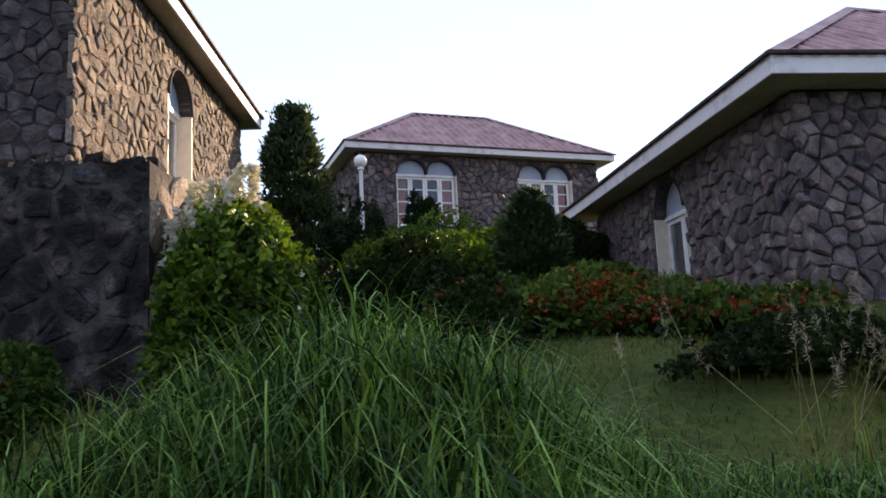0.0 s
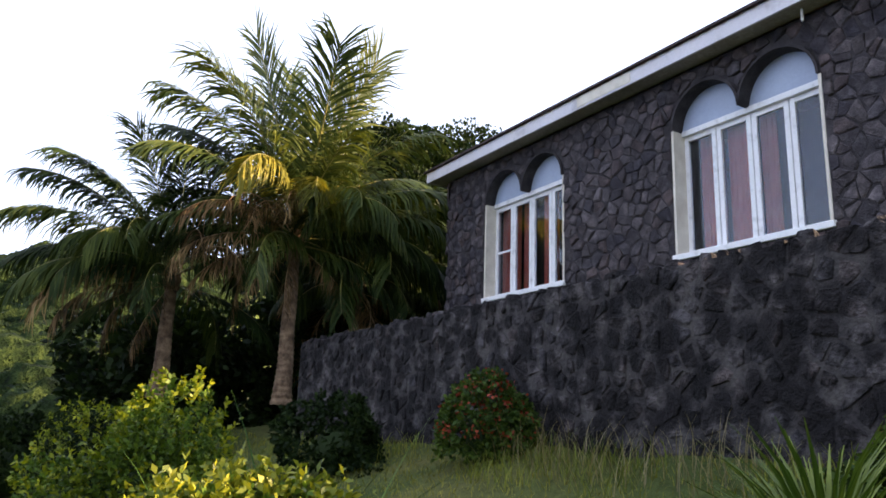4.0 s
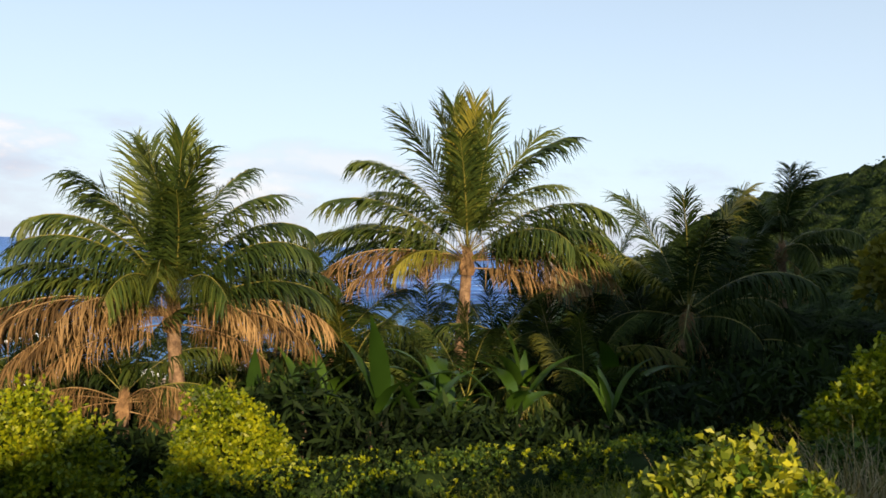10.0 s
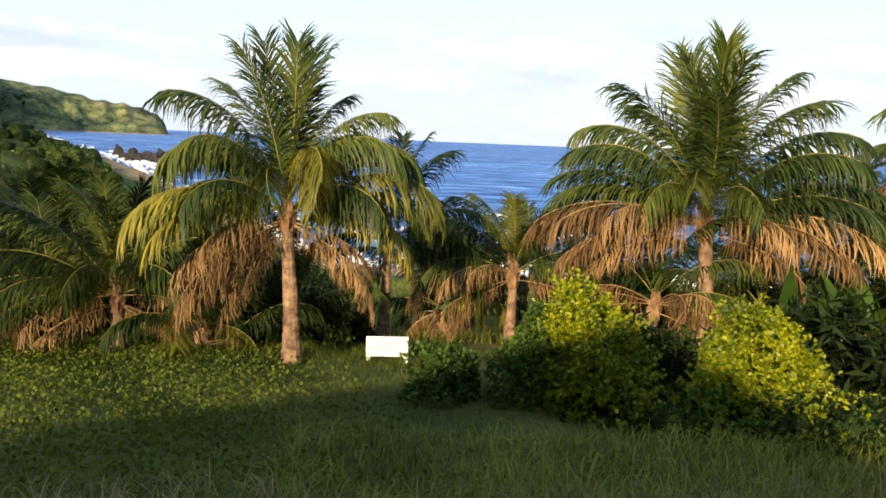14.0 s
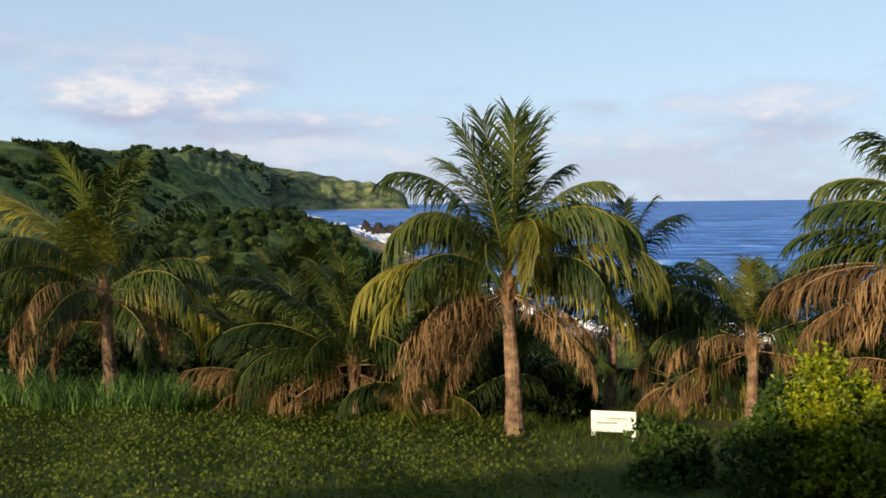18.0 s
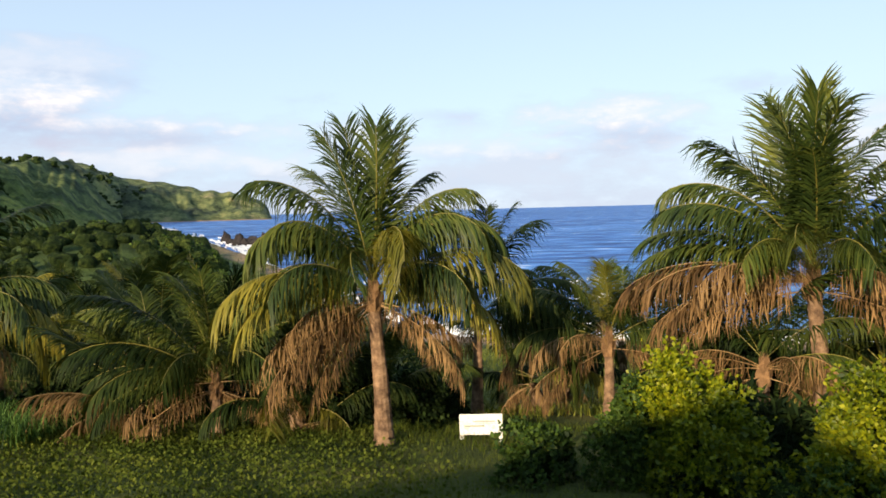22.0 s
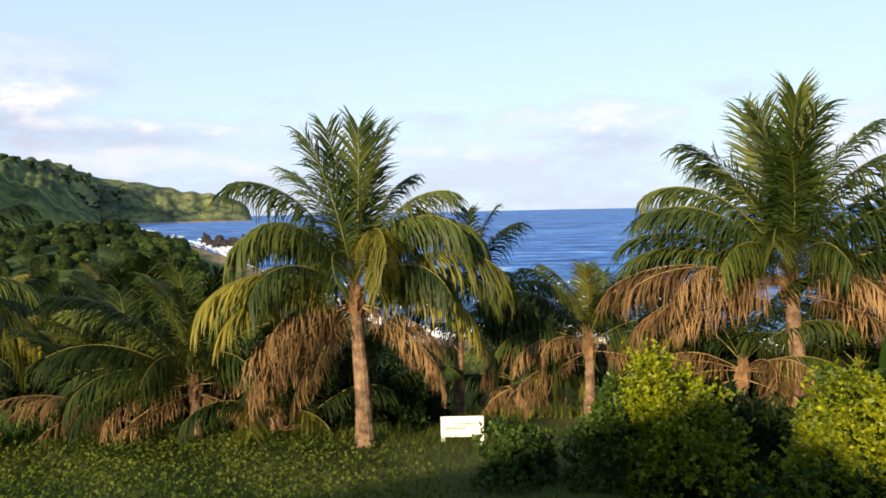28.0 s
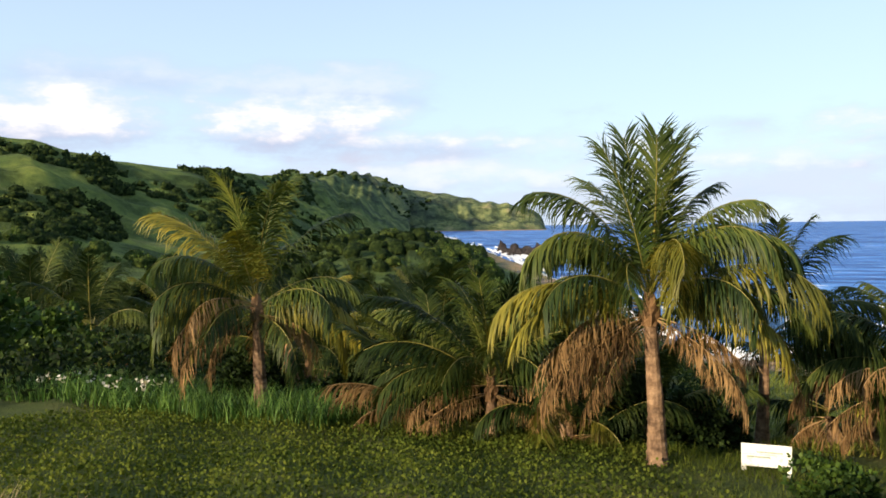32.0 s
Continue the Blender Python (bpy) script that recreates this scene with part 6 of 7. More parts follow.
def conifer(x, y, z, h, r, seed, label):
    rng = np.random.default_rng(seed)
    t = thing("conifer", pose(x, y, z), label, "tree", "conifers")
    part("trunk", trunk_mesh(h * 0.8, 0.09, 0.03, (0.05, 0), random.Random(seed), "bark"), t)
    # sprays: boughs that rise outward, shorter towards the tip, uneven in reach
    nb, per = 210, 120
    u = (rng.uniform(0, 1, nb) ** 0.85)[:, None]
    a = rng.uniform(0, 6.28, (nb, 1))
    reach = r * np.interp(u, [0, 0.15, 0.4, 0.7, 0.9, 1], [0.9, 1.0, 0.84, 0.5, 0.22, 0.04]) * rng.uniform(0.72, 1.12, (nb, 1))
    k = rng.uniform(0.1, 1, (nb, per)) ** 0.7
    wide = 0.16 * r * rng.normal(size=(nb, per))
    rr = reach * k
    P = np.stack([rr * np.cos(a) - wide * np.sin(a), rr * np.sin(a) + wide * np.cos(a), 0.08 + h * 0.9 * u + 0.34 * rr * k + rng.normal(size=(nb, per)) * 0.04], -1).reshape(-1, 3)
    D = (np.stack([np.cos(a) * 0.6, np.sin(a) * 0.6, 0.8 + 0 * a], -1) + rng.normal(size=(nb, per, 3)) * 0.35).reshape(-1, 3)
    part("foliage", quads_mesh("foliage", leaf_quads(P, D, 0.13, rng, 0.16), "leaf_conifer"), t)
    return t


def tree(x, y, z, h, radii, n, leaf, mat, seed, label, group=""):
    """Broadleaf tree: trunk with limbs, crown of leaf clumps with gaps."""
    rng = np.random.default_rng(seed)
    t = thing("tree", pose(x, y, z), label, "tree", group)
    vs, fs = [], []
    limbs = [(np.zeros(3), np.array([0, 0, h]), 0.2, 0.12)]
    for i in range(6):
        a = rng.uniform(0, 6.28)
        limbs.append((np.array([0, 0, h * 0.8]), np.array([radii[0] * 0.6 * math.cos(a), radii[1] * 0.6 * math.sin(a), h + radii[2] * rng.uniform(0.0, 0.6)]), 0.1, 0.03))
    for a_, b_, r0, r1 in limbs:
        b0 = len(vs)
        for q, r in ((a_, r0), ((a_ + b_) / 2 + rng.normal(size=3) * 0.05, (r0 + r1) / 2), (b_, r1)):
            for k in range(6):
                vs.append((q[0] + r * math.cos(k * 1.047), q[1] + r * math.sin(k * 1.047), q[2]))
        for s in range(2):
            fs += [(b0 + s * 6 + k, b0 + s * 6 + (k + 1) % 6, b0 + s * 6 + 6 + (k + 1) % 6, b0 + s * 6 + 6 + k) for k in range(6)]
    part("trunk", mesh_of("trunk", vs, fs, "bark"), t)
    nc = 34 if n < 20000 else 110
    c = unit(rng.normal(size=(nc, 3))) * (rng.uniform(0.35, 1.0, nc) ** 0.5)[:, None] * np.array(radii) * 0.82
    c[:, 2] += h + radii[2] * 0.3
    per = n // nc
    cr = rng.uniform(0.22, 0.4, nc) * min(radii)
    d = unit(rng.normal(size=(nc, per, 3)))
    P = (c[:, None] + d * (cr[:, None] * rng.uniform(0.55, 1.05, (nc, per)))[..., None]).reshape(-1, 3)
    D = (d + rng.normal(size=d.shape) * 0.5 + np.array([0, 0, 0.25])).reshape(-1, 3)
    part("crown", quads_mesh("crown", leaf_quads(P, D, leaf, rng, 0.34), mat), t)
    return t


def blades(P, rng, length, width, bend, seg=4, spread=0.5):
    """Arching grass blades from the points P."""
    n = len(P)
    a = rng.uniform(0, 6.28, n)
    out = np.stack([np.cos(a), np.sin(a), np.zeros(n)], -1)
    side = np.stack([-np.sin(a), np.cos(a), np.zeros(n)], -1)
    L = length * rng.uniform(0.7, 1.12, n)
    b = bend * rng.uniform(0.3, 1.3, n)
    lean = spread * rng.uniform(0, 1, n)
    rings = []
    for k in range(seg):
        t = k / (seg - 1)
        h = L * (t - 0.62 * b * t ** 2.6)
        o = L * (lean * t + 0.62 * b * t ** 2)
        c = P + out * o[:, None] + np.array([0, 0, 1.0]) * h[:, None]
        w = width * (1 - t ** 1.6) * 0.5 + 0.0004
        rings.append(np.stack([c - side * w, c + side * w], 1))
    return np.stack(rings, 1)


def hooked_blades(P, rng, length, width, droop, lean=0.3, seg=10):
    """Grass blades that rise straight and hook over at the tip."""
    n = len(P)
    a = rng.uniform(0, 6.28, n)
    out = np.stack([np.cos(a), np.sin(a), np.zeros(n)], -1)
    side = np.stack([-np.sin(a), np.cos(a), np.zeros(n)], -1)
    L = length * rng.uniform(0.55, 1.12, n)
    b = droop * rng.uniform(0.35, 1.3, n)
    ln = lean * rng.uniform(0, 1, n)
    knee = rng.uniform(0.5, 0.72, n)
    rings = []
    for k in range(seg):
        t = k / (seg - 1)
        u = np.clip((t - knee) / (1 - knee), 0, 1)
        h = L * (np.minimum(t, knee) + (1 - knee) * (u - b * u ** 2))
        o = L * (ln * t ** 1.4 + (1 - knee) * 0.75 * np.minimum(b, 1) * u ** 1.5)
        c = P + out * o[:, None] + np.array([0, 0, 1.0]) * h[:, None]
        w = width * (0.6 + 0.4 * math.sin(min(1, t * 1.6) * math.pi / 2)) * (1 - t ** 3) * 0.5 + 0.0004
        rings.append(np.stack([c - side * w, c + side * w], 1))
    return np.stack(rings, 1)


def grass_stuff(name, P, rng, length, width, bend, mat, label, seg=4, spread=0.5):
    ob = new(name, strips_mesh(name, blades(P, rng, length, width, bend, seg, spread), mat))
    return tagged(ob, label, "grass", kind="stuff")


def scatter(x0, x1, y0, y1, n, rng, keep=None):
    x, y = rng.uniform(x0, x1, n), rng.uniform(y0, y1, n)
    if keep is not None:
        k = keep(x, y)
        x, y = x[k], y[k]
    return np.stack([x, y, height(x, y) - 0.01], -1)


def off_path(x, y):
    if GRID["garden"]:
        return np.abs(y + 0.35) > 1.05
    c = -0.48 + (x - 3.2) * 0.058
    return np.abs(y - c) > 1.0


# ---------------------------------------------------------------- the garden bank
def garden_bank():
    shrub("flowering_shrub", -1.33, 5.0, (0.5, 0.5, 0.88), 19000, 0.058, "leaf", 51, "leafy shrub with white flower spikes beside the terrace wall", tips="flower_white", tip_n=10, tip_size=0.05, spikes=9, z=1.35, lumps=0.2, shoot_mat="leaf_bright", shoot_k=0.05)
    shrub("red_hedge", 1.0, 6.95, (0.9, 0.6, 0.34), 6500, 0.075, "leaf", 52, "dense hedge shrub dotted with orange-red blossoms", group="red-flowered hedges", tips="flower_red", tip_n=1300, tip_size=0.042)
    shrub("red_hedge", 2.2, 6.5, (0.85, 0.55, 0.3), 6000, 0.075, "leaf", 53, "dense hedge shrub dotted with orange-red blossoms", group="red-flowered hedges", tips="flower_red", tip_n=1150, tip_size=0.042)
    shrub("red_hedge", 0.3, 6.2, (0.32, 0.3, 0.42), 1500, 0.08, "leaf_dark", 54, "small hedge shrub with red blossoms", group="red-flowered hedges", tips="flower_red", tip_n=20, tip_size=0.04)
    shrub("red_hedge", -2.48, 4.3, (0.36, 0.27, 0.38), 3400, 0.05, "leaf", 55, "clipped dark shrub with red blossoms by the terrace wall", group="red-flowered hedges", tips="flower_red", tip_n=16, tip_size=0.04)
    shrub("red_hedge", -6.4, 4.25, (0.38, 0.3, 0.46), 3200, 0.06, "leaf", 56, "loose shrub with many red blossoms at the wall's foot", group="red-flowered hedges", tips="flower_red", tip_n=110, tip_size=0.045)
    shrub("box_hedge", -8.9, 3.9, (0.95, 0.45, 0.5), 3500, 0.07, "leaf_dark", 57, "low dark clipped hedge at the wall's foot", group="low hedges")
    conifer(-2.62, 14.6, hz(-2.62, 14.6) - 0.1, 3.6, 0.95, 61, "dark green conical conifer beside the house")
    conifer(1.4, 11.1, hz(1.4, 11.1) - 0.1, 1.45, 0.52, 62, "small dark conifer below the upper house")
    # planting up the slope between the houses
    for i, (x, y, rx, h, mt) in enumerate(((-0.6, 13.4, 0.7, 0.5, "leaf_bright"), (0.4, 14.2, 0.8, 0.4, "leaf_bright"), (-1.7, 15.0, 0.8, 0.75, "leaf_dark"), (1.6, 15.4, 0.9, 0.55, "leaf_bright"), (-0.4, 10.2, 0.6, 0.5, "leaf_dark"),
                                           (0.5, 11.6, 0.55, 0.45, "leaf_bright"), (2.6, 14.2, 0.7, 0.6, "leaf_dark"), (0.6, 8.8, 0.5, 0.2, "leaf"), (-0.7, 8.0, 0.6, 0.4, "leaf_dark"), (0.2, 18.4, 1.2, 0.6, "leaf_bright"), (-1.8, 19.0, 1.0, 0.7, "leaf_dark"), (2.4, 18.8, 1.1, 0.5, "leaf_bright"), (-0.2, 19.6, 0.35, 1.1, "leaf_dark"))):
        shrub("garden_shrub", x, y, (rx, rx * 0.8, h), 3200, 0.075, mt, 70 + i, "leafy garden shrub on the slope between the houses", group="slope shrubs")
    lp = thing("garden_lamp", pose(-1.45, 16.17, hz(-1.45, 16.17)), "white globe lamp on a slim white post", "lamp")
    bm = bmesh.new()
    bmesh.ops.create_cone(bm, cap_ends=True, segments=14, radius1=0.045, radius2=0.04, depth=2.05)
    bmesh.ops.translate(bm, vec=(0, 0, 0.95), verts=bm.verts)
    part("post", bm_mesh("post", bm, "metal_white"), lp)
    bm = bmesh.new()
    bmesh.ops.create_cone(bm, cap_ends=True, segments=14, radius1=0.075, radius2=0.06, depth=0.08)
    bmesh.ops.translate(bm, vec=(0, 0, 2.0), verts=bm.verts)
    part("collar", bm_mesh("collar", bm, "metal_white"), lp)
    bm = bmesh.new()
    bmesh.ops.create_uvsphere(bm, u_segments=24, v_segments=14, radius=0.14)
    bmesh.ops.translate(bm, vec=(0, 0, 2.15), verts=bm.verts)
    for f in bm.faces:
        f.smooth = True
    part("globe", bm_mesh("globe", bm, "globe"), lp, "white opal glass globe")
    # sword-leaved plant on a short stem
    rng = np.random.default_rng(81)
    sp = thing("sword_plant", pose(-1.45, 1.76, hz(-1.45, 1.76)), "spiky rosette plant with long stiff green sword leaves", "plant")
    part("stem", trunk_mesh(0.88, 0.06, 0.05, (0, 0), random.Random(3), "bark"), sp)
    for i in range(240):
        a, e = i * 2.399, radians(89 - 70 * (i / 240) ** 1.25)
        L = 0.56 * rng.uniform(0.85, 1.1)
        vs, fs = [], []
        for k in range(6):
            t = k / 5
            ee = e - radians(18) * t * t
            rr, hh = L * t * math.cos(ee), L * t * math.sin(ee)
            w = 0.012 * (1 - t ** 2.2) + 0.001
            c, s = math.cos(a), math.sin(a)
            fold = 0.006 * (1 - t)
            vs += [(rr * c - w * s * -1, rr * s - w * c, 0.73 + hh + fold), (rr * c, rr * s, 0.73 + hh - fold), (rr * c + w * s * -1, rr * s + w * c, 0.73 + hh + fold)]
        for k in range(5):
            fs += [(3 * k, 3 * k + 1, 3 * k + 4, 3 * k + 3), (3 * k + 1, 3 * k + 2, 3 * k + 5, 3 * k + 4)]
        part("leaf", mesh_of("leaf", vs, fs, "sword_leaf"), sp)
    # tall grass
    rng = np.random.default_rng(82)
    for cx, cy, n, sx, sy in ((-0.4, 2.75, 3000, 0.4, 0.3), (-0.95, 2.7, 1500, 0.28, 0.3), (0.2, 2.45, 1800, 0.3, 0.3), (-0.45, 1.95, 1700, 0.5, 0.22), (0.75, 2.2, 1300, 0.35, 0.3), (1.4, 2.3, 1700, 0.4, 0.35), (2.2, 2.4, 1500, 0.4, 0.35), (1.5, 3.0, 900, 0.5, 0.3), (2.5, 3.2, 900, 0.5, 0.3), (-1.6, 2.9, 500, 0.25, 0.35)):
        n = int(n * 1.7)
        x, y = cx + rng.normal(size=n) * sx, cy + rng.normal(size=n) * sy
        k = off_path(x, y) & (y > 1.6)
        x, y = x[k], y[k]
        z = height(x, y) - 0.02
        crest = np.interp(x, [-2.0, -1.6, -1.3, -0.86, -0.6, -0.35, 0.1, 0.5, 0.9, 1.5, 2.2], [1.1, 1.3, 1.54, 1.68, 1.8, 1.9, 1.74, 1.45, 1.3, 1.28, 1.25]) - np.clip(2.5 - y, 0, 2) * 0.62 - np.clip(y - 3.0, 0, 2) * 0.3
        L = np.clip(crest - z, 0.15, 2) / 0.8
        P = np.stack([x, y, z], -1)
        h = len(P) // 2
        R = np.concatenate([hooked_blades(P[:h], rng, L[:h] * 0.95, 0.009, 0.9, 0.16), hooked_blades(P[h:], rng, L[h:], 0.012, 1.6, 0.2)])
        me = strips_mesh("grass_clump", R, "grass_tall")
        tagged(new("grass_clump", me), "clump of long arching bright green grass blades", "grass", "tall grass clumps", "stuff")
    # weeds and dry grass along the wall's foot
    P = scatter(-11.5, -1.9, 3.7, 4.68, 2300, rng, lambda x, y: np.sin(x * 2.1 + 1) + np.sin(x * 4.7 + y) > 0.5 - 2.0 * (y - 4.2) - 1.3 * np.exp(-((x + 5.2) / 1.2) ** 2))
    grass_stuff("weeds", P, rng, 0.28, 0.008, 0.6, "grass", "tangled green weeds along the wall's foot", 4, 0.5)
    P = scatter(-6.2, -3.4, 4.0, 4.6, 200, rng)
    grass_stuff("dry_grass", P, rng, 0.5, 0.006, 0.6, "grass_dry", "dry straw-coloured grass along the wall's foot", 5, 0.4)
    P = scatter(-16, -0.5, 0.75, 8.0, 34000, rng, lambda x, y: off_path(x, y) & (x < -0.6) & ~((x < -1.7) & (y > 4.7)))
    grass_stuff("lawn_grass", P, rng, 0.10, 0.006, 0.7, "grass_bank_lit", "short uneven grass on the bank", 3, 0.7)
    shrub("weed_patch", 2.05, 4.9, (0.7, 0.45, 0.2), 4200, 0.05, "leaf_dark", 88, "low dark weeds dotted with tiny white seed heads", group="weed patches", tips="flower_white", tip_n=60, tip_size=0.012)
    shrub("weed_patch", 3.1, 4.3, (0.6, 0.5, 0.22), 3600, 0.05, "leaf_dark", 89, "low dark weeds dotted with tiny white seed heads", group="weed patches", tips="flower_white", tip_n=40, tip_size=0.012)
    # grass in the darker creeper colour, which stands for the house's shade here
    P = scatter(-1.5, 4.2, 0.75, 7.6, 20000, rng, off_path)
    grass_stuff("lawn_grass", P, rng, 0.09, 0.006, 0.7, "creeper", "uneven grass and weeds on the lawn below the red hedge", 3, 0.6)
    P = scatter(1.6, 3.6, 3.6, 5.4, 260, rng, lambda x, y: np.sin(x * 3 + 1) + np.sin(y * 4) > -0.4)
    grass_stuff("weeds", P, rng, 0.32, 0.007, 0.5, "grass", "thin seeding weeds in front of the red hedge", 4, 0.4)
    P = scatter(-2.5, 4.0, 7.5, 20.0, 16000, rng)
    grass_stuff("slope_grass", P, rng, 0.25, 0.012, 0.7, "grass", "rough grass between the garden shrubs", 3, 0.6)
    # plumed grass by the red hedge
    n = 34
    pl = thing("plume_grass", pose(2.1, 4.4, hz(2.1, 4.4)), "pinkish feathery grass plumes on thin stalks", "grass")
    vs, quads = [], []
    for i in range(n):
        x, y = rng.normal() * 0.55, rng.normal() * 0.45
        h = rng.uniform(0.2, 0.5)
        lx, ly = rng.normal() * 0.15, rng.normal() * 0.15
        g = hz(2.1 + x, 4.4 + y) - hz(2.1, 4.4)
        st = np.array([[[x - 0.003, y, g], [x + 0.003, y, g], [x + lx + 0.002, y + ly, g + h], [x + lx - 0.002, y + ly, g + h]]])
        quads.append(st)
        t = rng.uniform(0, 1, 60) ** 0.8
        pts = np.stack([x + lx * (1 + 0.25 * t), y + ly * (1 + 0.25 * t), g + h - 0.05 + 0.2 * t], -1)
        d = rng.normal(size=(60, 3)) * 0.6 + np.array([lx, ly, 0.6])
        vs.append(leaf_quads(pts, d, 0.04, rng, 0.035))
    part("stalk", quads_mesh("stalk", np.concatenate(quads), "grass_dry"), pl)
    part("plume", quads_mesh("plume", np.concatenate(vs), "plume"), pl, "pale pink feathery plumes")
    # trees behind the house's far end; the low ones' shade is in their leaf colour
    tree(-18.4, 10.4, 2.9, 3.6, (5.0, 4.6, 2.6), 150000, 0.11, "leaf_dark", 101, "broad dense green tree behind the house", "slope trees")
    tree(-15.2, 9.2, 3.0, 0.5, (2.4, 2.2, 2.6), 14000, 0.19, "leaf_dark", 102, "dark shaded tree behind the palms", "slope trees")
    tree(-17.6, 6.6, 2.2, 0.4, (2.6, 2.4, 2.4), 14000, 0.19, "leaf_dark", 103, "dark shaded tree behind the palms", "slope trees")
    tree(-18.8, 3.6, 1.4, 0.4, (2.6, 2.4, 2.2), 14000, 0.19, "leaf_dark", 104, "dark shaded tree behind the palms", "slope trees")


turned(garden_bank)


def path_side():
    rng = np.random.default_rng(83)
    # shrubs along the path
    shrub("yellow_shrub", -3.4, 0.38, (0.62, 0.5, 0.95), 11000, 0.05, "leaf_bright", 91, "bright green hedge shrub with yellow tips at the path's edge", group="path hedges", wide=0.24, upness=0.9, shoot_mat="leaf_yellow", shoot_k=0.07, shoot=0.16, lumps=0.16)
    # dark leaves paint the hedges' shadowed face, lime shoots their lit tops
    for i, (x, y, rx, ry, h) in enumerate(((-6.85, 0.42, 0.88, 0.66, 1.02), (-8.3, 0.62, 0.85, 0.6, 0.9), (-5.3, 0.85, 0.75, 0.45, 0.55), (-10.0, 0.55, 1.0, 0.6, 0.8), (-11.9, 0.45, 1.1, 0.6, 0.8), (-14.0, 0.35, 1.2, 0.6, 0.8))):
        shrub("path_hedge", x, y, (rx, ry, h), 16000, 0.05, "leaf_dark" if i else "leaf_bright", 920 + i, "tall bright green hedge shrub along the path", group="path hedges", wide=0.27, shoot_mat="leaf_lime", shoot_k=0.03)
    shrub("yellow_shrub", -3.85, -1.85, (0.55, 0.59, 0.69), 15000, 0.044, "leaf_bright", 97, "green shrub with bright yellow tips at the path's edge", group="path hedges", wide=0.24, upness=0.9, shoot_mat="leaf_yellow", shoot_k=0.07, shoot=0.16, lumps=0.16)
    shrub("path_hedge", -8.9, -2.5, (0.98, 0.75, 0.72), 13000, 0.066, "leaf_lime", 98, "rounded bright green hedge shrub beside the path", group="path hedges")
    shrub("path_hedge", -6.9, -2.75, (0.7, 0.55, 0.45), 6000, 0.06, "leaf", 99, "low green hedge shrub beside the dry grass", group="path hedges")
    P = scatter(-15.0, -4.3, -0.7, 0.6, 9000, rng, off_path)
    grass_stuff("weeds", P, rng, 0.34, 0.012, 0.8, "leaf_dark", "dark overhanging weeds between the path and the hedge", 4, 0.6)
    P = np.stack([-5.75 + rng.normal(size=900) * 0.35, -2.2 + rng.normal(size=900) * 0.25, np.zeros(900)], -1)
    P[:, 2] = height(P[:, 0], P[:, 1])
    grass_stuff("dry_grass", P, rng, 0.95, 0.008, 0.6, "grass_dry", "clump of dry yellow grass beside the path", 5, 0.4)
    P = np.stack([-3.9 + rng.normal(size=60) * 0.2, 0.75 + rng.normal(size=60) * 0.12, np.zeros(60)], -1)
    P[:, 2] = height(P[:, 0], P[:, 1])
    grass_stuff("reed_grass", P, rng, 1.7, 0.02, 0.7, "grass_tall", "tall green reed blades rising from the hedge", 7, 0.25)


path_side()


# ---------------------------------------------------------------- the lawn side
def banana(x, y, leaves, seed, h=0.9):
    rng = random.Random(seed)
    b = thing("banana_plant", pose(x, y, hz(x, y)), "banana plant with broad green leaves and dry sheaths", "plant", "banana plants")
    part("stem", trunk_mesh(h * 0.75, 0.055, 0.04, (0.05, 0), rng, "bark"), b)
    for az, el, L, sag in leaves:
        vs, fs = [], []
        n = 14
        x_, z_ = 0.0, h * 0.75 - 0.15
        a = radians(el)
        ca, sa = math.cos(radians(az)), math.sin(radians(az))
        for k in range(n + 1):
            t = k / n
            w = 0.0 if t < 0.14 else 0.135 * (L / 1.4) * math.sin(math.pi * min(1, ((t - 0.14) / 0.86) ** 0.7 * 0.96 + 0.04)) + 0.006
            w = max(w, 0.014)
            e = a - radians(sag) * t ** 1.5
            up_ = 0.35 * w
            jag = rng.uniform(0.86, 1.05)
            vs += [(x_ * ca - w * jag * -sa, x_ * sa - w * jag * ca, z_ + up_), (x_ * ca, x_ * sa, z_), (x_ * ca + w * jag * -sa, x_ * sa + w * jag * ca, z_ + up_)]
            x_ += math.cos(e) * L / n
            z_ += math.sin(e) * L / n
        for k in range(n):
            fs += [(3 * k, 3 * k + 1, 3 * k + 4, 3 * k + 3), (3 * k + 1, 3 * k + 2, 3 * k + 5, 3 * k + 4)]
        part("leaf", mesh_of("leaf", vs, fs, "banana", True), b)
    return b


